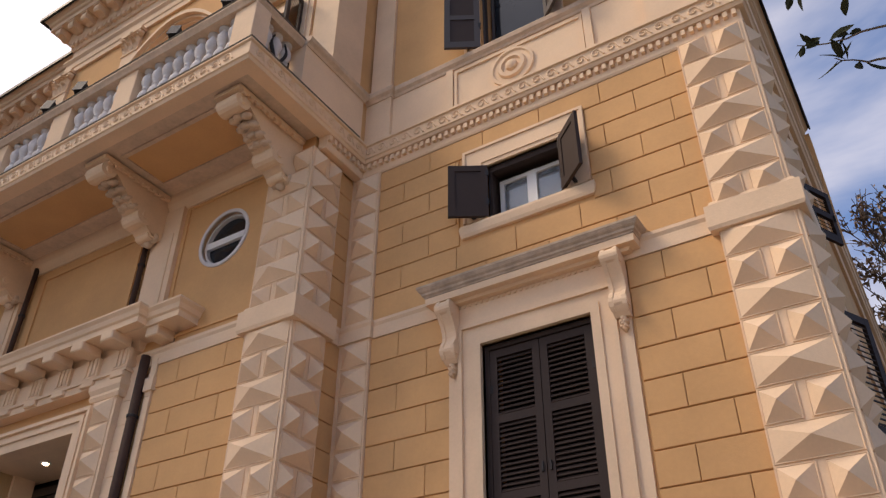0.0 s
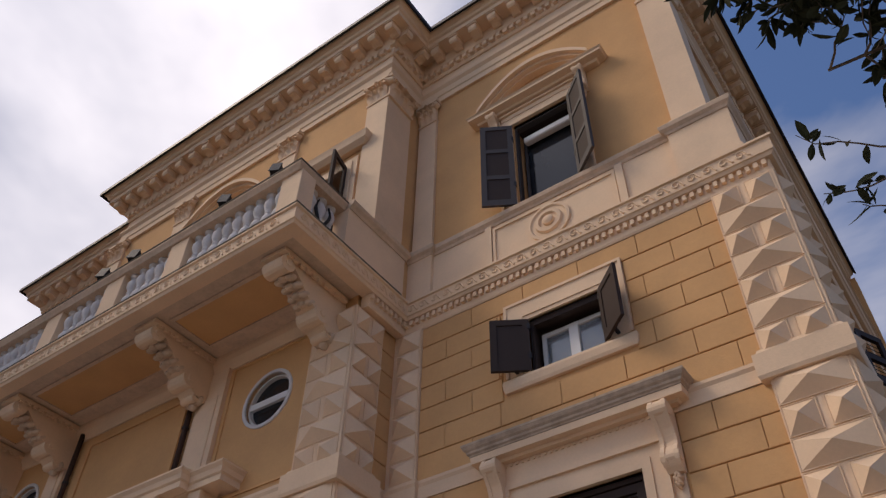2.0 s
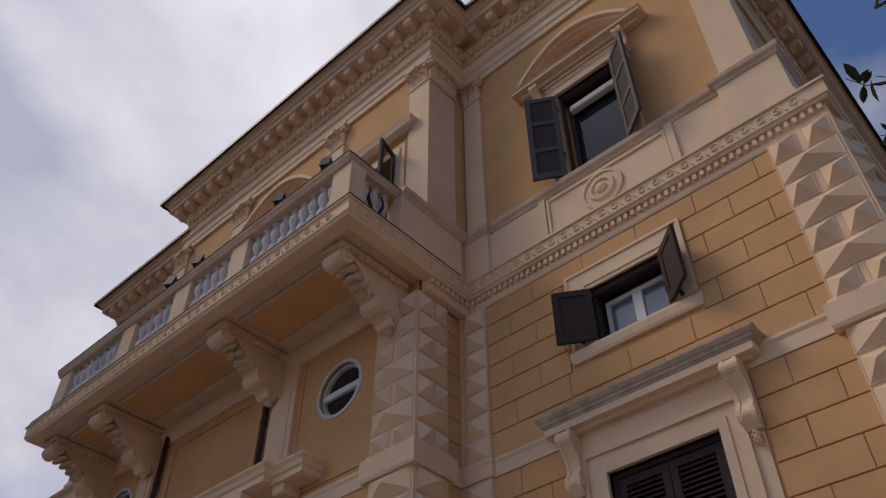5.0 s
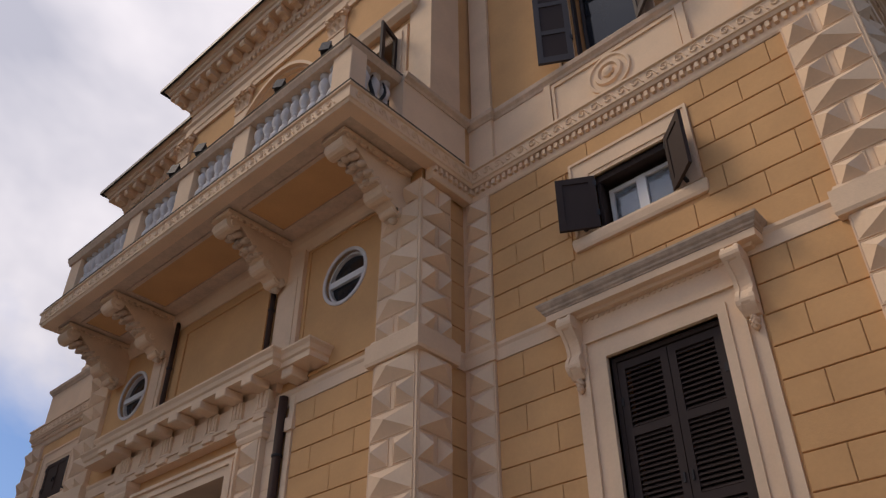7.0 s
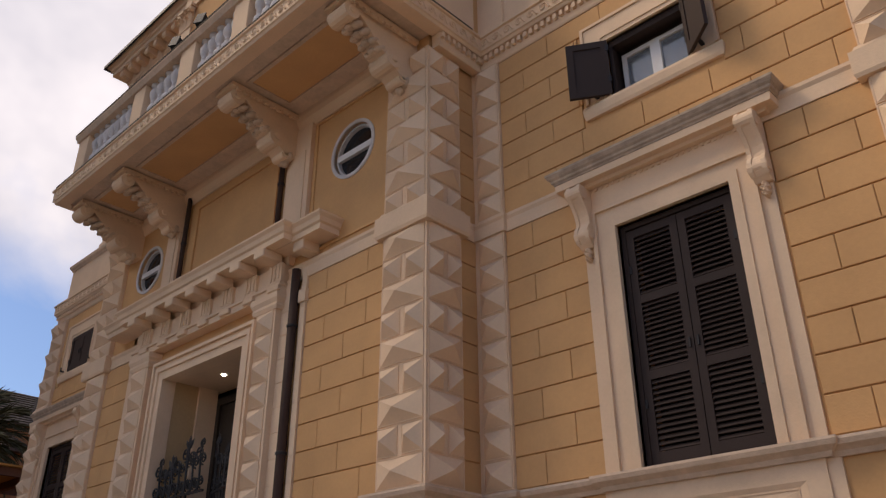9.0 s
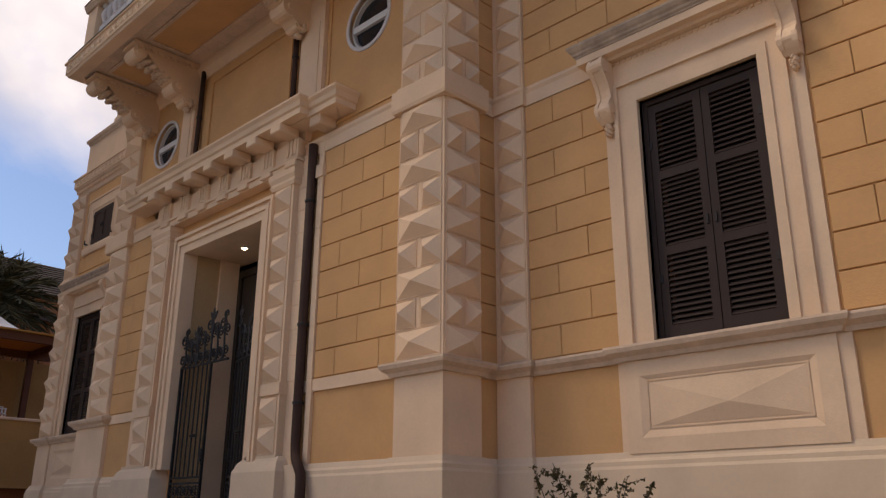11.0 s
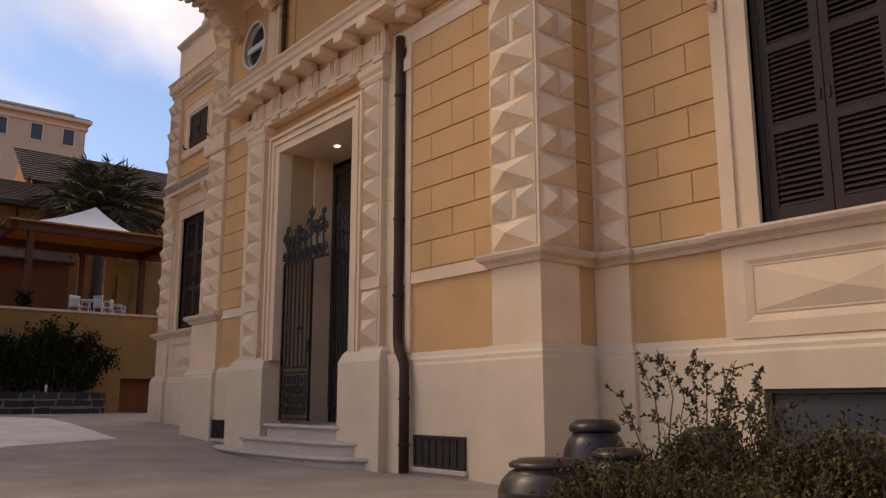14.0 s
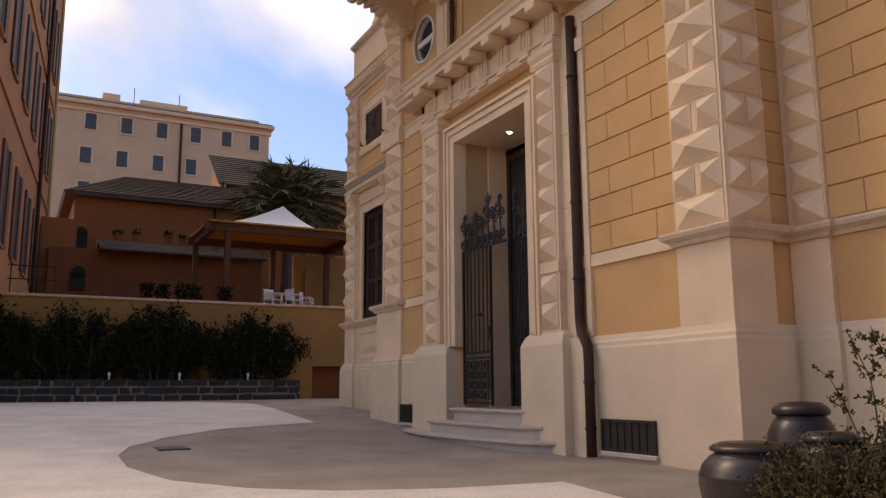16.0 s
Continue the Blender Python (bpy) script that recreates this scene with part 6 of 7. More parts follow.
# evergreen tree whose branches hang over the view
def overhang_tree():
    t = thing("tree", "dark evergreen tree with leathery leaves hanging overhead", "tree", (3.1, -4.6, 0))
    base = Vector((3.1, -4.6, 0))
    bm = bmesh.new()
    tube(bm, [base - base, Vector((-0.05, 0.05, 1.5)), Vector((-0.15, 0.0, 3.0)), Vector((-0.3, -0.1, 4.6))], [0.16, 0.13, 0.11, 0.08], 10)
    part("trunk", bm, BARK, t)
    # main limbs reach towards the house and spread in twigs
    limbs = [((2.9, -4.7, 2.7), (0.13, -5.22, 3.07), 0.020, 26, 0.26), ((2.9, -4.7, 2.8), (0.03, -5.46, 3.27), 0.022, 34, 0.26), ((2.85, -4.7, 3.0), (-0.08, -5.66, 3.40), 0.020, 34, 0.24),
             ((2.85, -4.7, 3.1), (-0.07, -5.82, 3.52), 0.022, 34, 0.28), ((2.85, -4.7, 3.0), (0.25, -5.48, 3.29), 0.022, 44, 0.32), ((2.8, -4.7, 3.2), (0.21, -5.68, 3.44), 0.022, 44, 0.34),
             ((2.8, -4.7, 3.4), (0.49, -5.36, 3.20), 0.024, 44, 0.34), ((2.8, -4.7, 3.6), (0.44, -5.75, 3.62), 0.024, 40, 0.42), ((2.8, -4.7, 3.8), (0.19, -6.1, 3.9), 0.024, 34, 0.5),
             ((2.8, -4.7, 3.6), (0.84, -5.40, 3.5), 0.024, 34, 0.5)]
    spots = []
    lb = bmesh.new()
    for a, b, r, n, spread in limbs:
        b = (b[0] + 0.03, b[1], b[2] + 0.05)
        p = twig_path(Vector(a) - base, Vector(b) - base, -0.03, 8, 0.03)
        tube(lb, p, [r * (1 - 0.09 * k) for k in range(9)], 6)
        for i in range(n):
            k = rng.uniform(6.4, 8)
            q = p[int(min(k, 7.99))].lerp(p[int(min(k, 7.99)) + 1], k % 1)
            e = q + rand_way(-0.1) * rng.uniform(0.12, spread)
            tw = twig_path(q, e, 0.06, 4, 0.08)
            tube(lb, tw, [0.005, 0.0045, 0.004, 0.003, 0.002], 4)
            for j in range(rng.randint(10, 15)):
                u = rng.uniform(0.2, 1.0) * 4
                c = tw[int(min(u, 3.99))].lerp(tw[int(min(u, 3.99)) + 1], u % 1)
                spots.append((c, (e - q).normalized() * 0.5 + rand_way(-0.35)))
    # unseen crown body round the top of the trunk, added to shade the right wing
    crng = random.Random(23)
    for _ in range(46):
        c = Vector((crng.uniform(-0.9, 2.4), crng.uniform(-1.9, 2.4), crng.uniform(3.2, 6.6)))
        p = twig_path(Vector((-0.3, -0.1, min(4.5, c.z - 0.4))), c, -0.02, 4, 0.05)
        tube(lb, p, [0.03, 0.024, 0.018, 0.012, 0.006], 4)
        for _ in range(190):
            q = c + Vector((crng.gauss(0, 0.3), crng.gauss(0, 0.3), crng.gauss(0, 0.22)))
            spots.append((q, (crng.uniform(-1, 1), crng.uniform(-1, 1), crng.uniform(-1, 0.6))))
    # two thin single sprigs
    for a, b, c in (((1.6, -4.8, 2.75), (0.24, -5.01, 2.89), (-0.01, -5.11, 3.02)), ((1.6, -4.75, 2.6), (0.22, -4.95, 2.83), (-0.01, -4.97, 2.86)), ((1.6, -4.7, 2.5), (0.19, -4.89, 2.76), (0.08, -4.92, 2.80))):
        p = twig_path(Vector(a) - base, Vector(b) - base, 0.0, 4, 0.02) + twig_path(Vector(b) - base, Vector(c) - base, 0.1, 5, 0.04)[1:]
        tube(lb, p, [0.009, 0.008, 0.006, 0.005, 0.004, 0.0035, 0.003, 0.0025, 0.002, 0.0015], 5)
        for j in range(9):
            q = p[rng.randint(5, 8)].lerp(p[9], rng.random())
            spots.append((q, rand_way(-0.1)))
    tagged(part("limb_wood", lb, BARK, t), kind="stuff")
    part("crown", leaves_mesh("crown", spots, LEAF, 0.066, 0.025), LEAF, t, "dark glossy leaves")


overhang_tree()


def bare_tree(x, y, h, label, seed, mat, leaf=0.10, n_leaf=3):
    r = random.Random(seed)
    t = thing("bare_tree", label, "tree", (x, y, 0), "trees behind the villa")
    bm = bmesh.new()
    spots = []

    def grow(p, d, length, rad, depth):
        q = p + d * length
        mid = p.lerp(q, 0.5) + Vector((r.uniform(-1, 1), r.uniform(-1, 1), 0)) * length * 0.05
        tube(bm, [p, mid, q], [rad, rad * 0.85, rad * 0.7], 5 if depth > 2 else 3)
        if depth == 0:
            for _ in range(n_leaf):
                spots.append((p.lerp(q, r.random()), rand_way(0)))
            return
        for _ in range(3 if depth > 1 else 4):
            nd = (d + Vector((r.uniform(-1, 1), r.uniform(-1, 1), r.uniform(-0.35, 0.75))) * 0.62).normalized()
            grow(p.lerp(q, r.uniform(0.65, 1.0)), nd, length * r.uniform(0.62, 0.80), rad * 0.6, depth - 1)

    grow(Vector((0, 0, 0)), Vector((0, 0, 1)), h * 0.30, h * 0.016, 6)
    tagged(part("branch_wood", bm, BARK, t), kind="stuff")
    part("foliage", leaves_mesh("foliage", spots, mat, leaf, leaf * 0.45), mat, t)


bare_tree(0.9, 17.0, 17.5, "tall nearly bare tree with pale brown leaves behind the villa", 3, LEAF_DRY, 0.15, 7)
bare_tree(3.4, 21.0, 20.5, "tall nearly bare tree with dry leaves farther behind", 5, LEAF_DRY, 0.17, 7)


# ---- retaining wall, planter and hedge ----
# RETAIN, RED and TILE are darker than the paint, with cloud shade mixed in
RETAIN = material("yellow_retaining_wall", (0.33, 0.19, 0.065), 0.9, grain=15, stain=0.25, stain_size=1.5)
RED = material("shaded_brick_red_plaster", (0.22, 0.078, 0.032), 0.9, grain=15, stain=0.25, stain_size=1.5)
ORANGE_WALL = material("orange_plaster", (0.31, 0.122, 0.042), 0.9, grain=15, stain=0.25, stain_size=1.8)
LEAN_TILE = material("grey_brown_roof_tiles", (0.17, 0.135, 0.115), 0.9, grain=6, vary=0.2, stain=0.25, stain_size=1.2, bump=0.4, bump_size=9, piece=0.12, island=True)
PEACH = material("peach_plaster", (0.68, 0.48, 0.32), 0.9, grain=12, stain=0.12, stain_size=2.5)
PINK = material("pink_orange_plaster", (0.40, 0.17, 0.07), 0.9, grain=12, stain=0.2, stain_size=2.5)
TILE = material("brown_roof_tiles", (0.085, 0.060, 0.046), 0.9, grain=6, vary=0.2, stain=0.25, stain_size=1.2, bump=0.4, bump_size=9, piece=0.12, island=True)
LAVA = material("dark_lava_stone", (0.035, 0.033, 0.036), 0.9, grain=14, vary=0.25, stain=0.3, stain_size=0.3, bump=0.4, bump_size=20, piece=0.3)
MORTAR = material("grey_mortar", (0.24, 0.22, 0.205), 0.95, grain=20, vary=0.2, stain=0.2)
TIMBER = material("red_brown_timber", (0.10, 0.035, 0.016), 0.7, grain=12, vary=0.2, stain=0.2)
CANVAS = material("white_canvas", (0.80, 0.79, 0.77), 0.8, grain=8, vary=0.03, stain=0.04, bump=0.05)
AWNING = material("ochre_awning", (0.45, 0.22, 0.045), 0.85, grain=8, vary=0.06, stain=0.1)
PLASTIC = material("white_plastic", (0.75, 0.74, 0.72), 0.4, grain=8, vary=0.02, stain=0.04, bump=0.0)
BLUEGLASS = material("blue_grey_shutter", (0.05, 0.065, 0.085), 0.4, grain=8, vary=0.1, stain=0.1, bump=0.0)
GREEN_WOOD = material("brown_shutter", (0.10, 0.04, 0.022), 0.7, grain=10, vary=0.15, stain=0.2, bump=0.1)

bm = boxes((-30.5, -30.0, -30, 2.95, 0.2, 3.90), (-30.5, -30.0, 4.6, 30, 0.2, 3.90), (-30.5, -30.0, 2.95, 4.6, 1.70, 3.90))
structure("retaining_wall", bm, RETAIN, "ochre yellow garden retaining wall with a stone coping")
structure("wall_coping", boxes((-30.6, -29.93, -30, 30, 3.90, 4.0), bevel=0.02), CREAM_WORN_SHADED, "pale stone coping on the retaining wall", "coping")
structure("terrace", boxes((-140, -30.5, -60, 80, 0.2, 3.86)), RED, "raised terrace behind the retaining wall", "terrace")
structure("wall_doorway", ring(bmesh.new(), -4.6, -2.95, 0.4, 1.70, 0.14, 29.9, 30.08, "lrt"), SHUTTER, "dark framed low doorway in the retaining wall", "doorway").matrix_basis = Matrix.Rotation(math.pi / 2, 4, "Z")
structure("doorway_back", boxes((-31.6, -31.5, 2.5, 5, 0.3, 2)), RETAIN, "ochre wall inside the low doorway", "wall")

planter = thing("stone_planter", "long low planter of dark stones with grey mortar", "planter", (-28.6, -3, 0.5))
under("bed", boxes((-29.95, -28.66, -16, 2.05, 0.3, 1.16)), MORTAR, planter)
srng = random.Random(11)
for k in range(3):
    y = -12.0 + (0.3 if k % 2 else 0)
    while y < 1.95:
        w = min(srng.uniform(0.28, 0.75), 2.05 - y)
        h = 0.235
        bm = bmesh.new()
        box(bm, -28.70, -28.63 + srng.uniform(0, 0.02), y + 0.03, y + w - 0.03, 0.46 + k * 0.25 + 0.028, 0.46 + k * 0.25 + h - 0.02)
        for v in bm.verts:
            v.co += Vector((0, srng.uniform(-0.045, 0.045), srng.uniform(-0.03, 0.03)))
        under("stone", bm, LAVA, planter)
        y += w


def hedge(yc, half, h, label, n):
    s = thing("hedge_bush", label, "bush", (-29.3, yc, 1.15), "hedge along the wall")
    spots = []
    bm = bmesh.new()
    for i in range(44):
        a = rng.uniform(-half, half)
        top = Vector((rng.uniform(-0.4, 0.5), a * 1.15, h * rng.uniform(0.7, 1.05) * (1 - 0.35 * (a / half) ** 2)))
        p = twig_path((rng.uniform(-0.3, 0.3), a * 0.6, 0), top, -0.02, 5, 0.06)
        tube(bm, p, [0.03, 0.025, 0.02, 0.015, 0.01, 0.006], 4)
        for _ in range(n):
            u = rng.uniform(0.1, 1.0) * 5
            q = p[int(min(u, 4.99))].lerp(p[int(min(u, 4.99)) + 1], u % 1) + rand_way(0) * rng.uniform(0, 0.34)
            spots.append((q, rand_way(0.25)))
    tagged(part("wood", bm, BARK, s), kind="stuff")
    part("foliage", leaves_mesh("foliage", spots, LEAF_HEDGE, 0.145, 0.05), LEAF_HEDGE, s)


for yc, half, h in ((-11.0, 1.7, 2.3), (-8.2, 1.7, 2.4), (-5.4, 1.6, 2.35), (-2.6, 1.5, 2.5), (0.4, 1.7, 2.35)):
    hedge(yc, half, h, "dense dark green bush in the stone planter", 230)
for y in (-4.3, -2.1, 0.2):
    g = thing("garden_light", "small pale garden light in the planter", "lamp", (-28.75, y, 1.16), "garden lights")
    part("post", turned(bmesh.new(), [(0.03, 0), (0.03, 0.16)], seg=8), PLASTIC, g)
    part("head", turned(bmesh.new(), [(0.045, 0.16), (0.05, 0.2), (0.03, 0.26)], seg=8), PLASTIC, g)


def far(X, y, z):
    """A place seen at (y, z) on the wall line, carried out to the distance X."""
    k = X / 30.0
    return Vector((-X, -7.2 + (y + 7.2) * k, 0.83 + (z - 0.83) * k))


# ---- pergola with canopy ----
pg = thing("pergola", "red-brown timber pergola with ochre awning and white tent top", "pergola", (-33, 2, 3.86))
p0, p1 = far(32, -0.95, 6.45), far(32, 4.6, 6.45)
bm = bmesh.new()
for y, X in ((p0.y + 0.6, 32), (p0.y + 0.05, 35.5), (p1.y, 32), (p1.y, 35.5), (p0.y + 3.4, 35.5)):
    under("post", boxes((-X - 0.11, -X + 0.11, y - 0.11, y + 0.11, 3.86, 7.05)), TIMBER, pg)
for X in (31.9, 35.6):
    under("beam", boxes((-X - 0.1, -X + 0.1, p0.y - 0.3, p1.y + 0.8, 6.98, 7.28)), TIMBER, pg)
for y in (p0.y, p1.y):
    under("beam", boxes((-35.7, -31.8, y - 0.1, y + 0.1, 6.96, 7.26)), TIMBER, pg)
under("awning", boxes((-35.8, -31.6, p0.y - 0.2, p1.y + 0.8, 7.28, 7.34)), AWNING, pg, "ochre awning")
tip = far(33, 1.66, 7.75)
bm = bmesh.new()
n = 10
edge = [(-31.8, -0.1), (-31.8, 3.75), (-35.2, 3.75), (-35.2, -0.1)]
rows = []
for k in range(n + 1):
    t = k / n
    z = 7.34 + (tip.z - 7.34) * t ** 1.35
    rows.append([bm.verts.new((tip.x + (ex - tip.x) * (1 - t) * 1.0, tip.y + (ey - tip.y) * (1 - t), z)) for ex, ey in edge] if k < n else [bm.verts.new((tip.x, tip.y, tip.z))])
for a, b in zip(rows, rows[1:]):
    for i in range(4):
        if len(b) == 1:
            bm.faces.new((a[i], a[(i + 1) % 4], b[0]))
        else:
            bm.faces.new((a[i], a[(i + 1) % 4], b[(i + 1) % 4], b[i]))
under("tent_top", bm, CANVAS, pg, "white peaked canvas")
under("back_wall", boxes((-36.2, -36.0, p1.y - 1.4, p1.y + 3, 3.86, 6.9), (-35.9, -35.8, p1.y - 0.9, p1.y - 0.4, 4.4, 6.2)), RETAIN, pg)


def plastic_chair(x, y, rz):
    c = thing("plastic_chair", "white moulded plastic garden chair on the terrace", "chair", (x, y, 3.86), "garden chairs")
    c.rotation_euler = (0, 0, rz)
    part("seat", boxes((-0.26, 0.26, -0.25, 0.25, 0.40, 0.44), bevel=0.015), PLASTIC, c)
    bm = boxes(*[(a, a + 0.05, 0.22, 0.26, 0.44, 0.86 - abs(a + 0.025) * 0.3) for a in (-0.24, -0.15, -0.06, 0.03, 0.12, 0.2)], (-0.26, 0.27, 0.215, 0.265, 0.78, 0.86))
    part("backrest", bm, PLASTIC, c)
    for sx in (-1, 1):
        part("armrest", boxes((sx * 0.27 - 0.03, sx * 0.27 + 0.03, -0.22, 0.24, 0.62, 0.65), (sx * 0.27 - 0.02, sx * 0.27 + 0.02, -0.22, -0.18, 0.42, 0.63)), PLASTIC, c)
        for sy in (-1, 1):
            part("leg", boxes((sx * 0.23 - 0.02, sx * 0.23 + 0.02, sy * 0.22 - 0.02, sy * 0.22 + 0.02, 0, 0.41)), PLASTIC, c)


plastic_chair(-31.2, 2.55, radians(200))
plastic_chair(-31.4, 1.75, radians(120))
plastic_chair(-31.9, 3.3, radians(150))
tb = thing("garden_table", "white round plastic table on the terrace", "table", (-31.9, 2.1, 3.86))
part("tabletop", turned(bmesh.new(), [(0.45, 0.70), (0.46, 0.72), (0.45, 0.74)], seg=20), PLASTIC, tb)
for k in range(4):
    a = k * math.pi / 2 + 0.7
    part("leg", tube(bmesh.new(), [(0.32 * math.cos(a), 0.32 * math.sin(a), 0), (0.2 * math.cos(a), 0.2 * math.sin(a), 0.71)], 0.025, 6), PLASTIC, tb)
rail = thing("terrace_railing", "thin dark railing along the terrace edge", "railing", (-30.3, -4, 4.0))
for z in (4.5, 4.95):
    under("rail", tube(bmesh.new(), [(-30.3, -14, z), (-30.3, -6.0, z)], 0.02, 5), IRON, rail)
for i in range(7):
    under("post", tube(bmesh.new(), [(-30.3, -14 + i * 1.33, 3.98), (-30.3, -14 + i * 1.33, 4.97)], 0.02, 5), IRON, rail)


# ---- palm ----
def palm(at, h, r, label):
    p = thing("palm_tree", label, "tree", at)
    part("trunk", turned(bmesh.new(), [(0.34, 0), (0.30, h * 0.3), (0.27, h * 0.7), (0.33, h)], seg=12), BARK, p)
    spots = []
    bm = bmesh.new()
    for i in range(60):
        a = i * 2.39996 + rng.uniform(-0.2, 0.2)
        el = -0.15 + 1.5 * (i + 0.5) / 60
        L = r * rng.uniform(0.85, 1.1)
        pts = []
        for k in range(9):
            t = k / 8
            out = L * t * math.cos(el) * (1 - 0.12 * t)
            z = h + L * t * math.sin(el) - 0.42 * L * t * t
            pts.append(Vector((out * math.cos(a), out * math.sin(a), z)))
        tube(bm, pts, [0.04 - 0.004 * k for k in range(9)], 4)
        for k in range(1, 8):
            for s in range(4):
                q = pts[k].lerp(pts[k + 1], s / 4)
                d = (pts[k + 1] - pts[k]).normalized()
                side = d.cross(Vector((0, 0, 1))).normalized()
                for sg in (-1, 1):
                    spots.append((q, d * 1.0 + side * sg * 0.62 + Vector((0, 0, -0.12))))
    part("frond_ribs", bm, LEAF_PALM, p)
    part("fronds", leaves_mesh("fronds", spots, LEAF_PALM, r * 0.22, 0.06, 0.2), LEAF_PALM, p, "drooping feathery fronds")


c = far(40, 1.85, 8.2)
palm((c.x, c.y, 3.86), c.z - 3.86 - 0.85, 3.9, "spreading palm tree with arching fronds on the terrace")


# ---- buildings in the distance ----
def tiled_roof(name_parent, pts, mat=TILE, rows_n=14):
    """A sloping roof of tile courses between two eave points and two ridge points."""
    a, b, c, d = [Vector(q) for q in pts]
    n = (b - a).cross(d - a).normalized()
    if n.z < 0:
        n = -n
    bm = bmesh.new()
    for k in range(rows_n):
        t0, t1 = k / rows_n, (k + 1.25) / rows_n
        q = [a.lerp(d, t0), b.lerp(c, t0), b.lerp(c, min(t1, 1)), a.lerp(d, min(t1, 1))]
        lo = [bm.verts.new(v + n * (0.10 if i < 2 else 0.02)) for i, v in enumerate(q)]
        up = [bm.verts.new(v - n * 0.02) for v in q]
        bm.faces.new(lo)
        bm.faces.new(up[::-1])
        for i in range(4):
            bm.faces.new((lo[i], up[i], up[(i + 1) % 4], lo[(i + 1) % 4]))
    return tagged(under("roof", bm, mat, name_parent), kind="stuff")


# red house with hipped roof
X = 45
rh = thing("red_house", "brick-red plastered house under a brown hipped roof", "house", (-X, -3, 3.86))
eL, eR, pk = far(X, -5.95, 7.48), far(X, 1.2, 8.15), far(X, -3.6, 8.93)
under("wall", boxes((-X - 10, -X, eL.y + 0.5, eR.y + 4, 3.86, eL.z - 0.1)), ORANGE_WALL, rh)
under("eave", boxes((-X - 10.4, -X + 0.5, eL.y, eR.y + 4.4, eL.z - 0.15, eL.z + 0.05)), TILE, rh)
tiled_roof(rh, ((-X + 0.5, eL.y, eL.z), (-X + 0.5, eR.y + 4.4, eL.z), (-X - 5, eR.y + 4, pk.z + 0.2), (-X - 5, pk.y, pk.z + 0.2)))
tiled_roof(rh, ((-X - 10, eL.y, eL.z), (-X + 0.5, eL.y, eL.z), (-X - 5, pk.y, pk.z + 0.2), (-X - 5.2, pk.y, pk.z + 0.2)))
wing_z = far(40, -5, 5.62).z
under("lower_wing", boxes((-44.9, -40, far(40, -6.3, 5).y, far(40, 0.9, 5).y, 3.86, wing_z)), RED, rh)
# lean-to roof along the lower wing, pots and a thin rail on the terrace above it
la, lb = far(40, -4.75, 5).y, far(40, 0.9, 5).y
tiled_roof(rh, ((-39.2, la, wing_z - 0.12), (-39.2, lb, wing_z - 0.12), (-41.4, lb, wing_z + 0.66), (-41.4, la, wing_z + 0.66)), LEAN_TILE, 6)
under("gutter", tube(bmesh.new(), [(-39.15, la, wing_z - 0.14), (-39.15, lb, wing_z - 0.14)], 0.06, 6), PIPE, rh)
under("parapet", boxes((-41.7, -41.4, la, lb, wing_z - 0.1, wing_z + 0.72)), RED, rh)
for k, yy in enumerate((-4.2, -3.55, -2.5, -2.0, -1.5, -0.9)):
    q = far(41.5, yy, 5.8)
    hp = 0.22 + 0.06 * (k % 3)
    pot = thing("flower_pot", "small clay flower pot on the terrace parapet", "flower pot", (q.x, q.y, wing_z + 0.72), "parapet pots")
    part("pot", turned(bmesh.new(), [(0.14, 0), (0.20, hp), (0.23, hp), (0.23, hp + 0.05)], seg=12), RED, pot)
    part("foliage", leaves_mesh("foliage", [(Vector((rng.uniform(-.2, .2), rng.uniform(-.2, .2), hp + rng.random() * 0.25)), rand_way(0.4)) for _ in range(60)], LEAF_HEDGE, 0.14, 0.06), LEAF_HEDGE, pot)
for yy in (-5.35,):
    for zz in (4.55, 5.95):
        q = far(39.9 if zz < 5 else 44.9, yy, zz)
        bm = boxes((q.x - 0.05, q.x + 0.06, q.y - 0.3, q.y + 0.3, q.z - 0.5, q.z + 0.3))
        m = Matrix.Translation((q.x + 0.005, q.y, q.z + 0.3)) @ Matrix.Rotation(math.pi / 2, 4, "Y")
        bmesh.ops.create_cone(bm, cap_ends=True, segments=16, radius1=0.3, radius2=0.3, depth=0.11, matrix=m)
        under("arched_window", bm, DARK, rh)
under("buttress", boxes((-45, -40.5, far(40.5, -6.2, 5).y - 1.2, far(40.5, -4.6, 5).y - 1.2, 3.86, far(40.5, 0, 6.6).z)), ORANGE_WALL, rh)
q = far(44.9, -0.9, 6)
under("drainpipe", tube(bmesh.new(), [(-44.93, q.y, 4), (-44.93, q.y, eL.z - 0.1)], 0.07, 6), PIPE, rh)
for yy in (-1.9, -1.5, -0.4, -3.1, -2.6):
    q = far(31.5, yy, 4.4)
    pt = thing("potted_plant", "small dark potted plant on the terrace", "plant", (q.x, q.y, 3.86), "terrace plants")
    part("pot", turned(bmesh.new(), [(0.14, 0), (0.2, 0.3), (0.22, 0.32)], seg=12), RED, pt)
    part("foliage", leaves_mesh("foliage", [(Vector((rng.uniform(-.2, .2), rng.uniform(-.2, .2), 0.32 + rng.random() * 0.5)), rand_way(0.4)) for _ in range(160)], LEAF_HEDGE, 0.16, 0.06), LEAF_HEDGE, pt)

# gabled house
X = 52
gh = thing("gabled_house", "orange house with a dark brown tiled gable roof", "house", (-X, 5, 3.86))
g0, g1 = far(X, -0.3, 9.92), far(X, 9.0, 9.45)
low = far(X, -0.9, 8.5)
under("wall", boxes((-X - 6, -X, low.y + 0.6, g1.y, 3.86, low.z)), PINK, gh)
bm = bmesh.new()
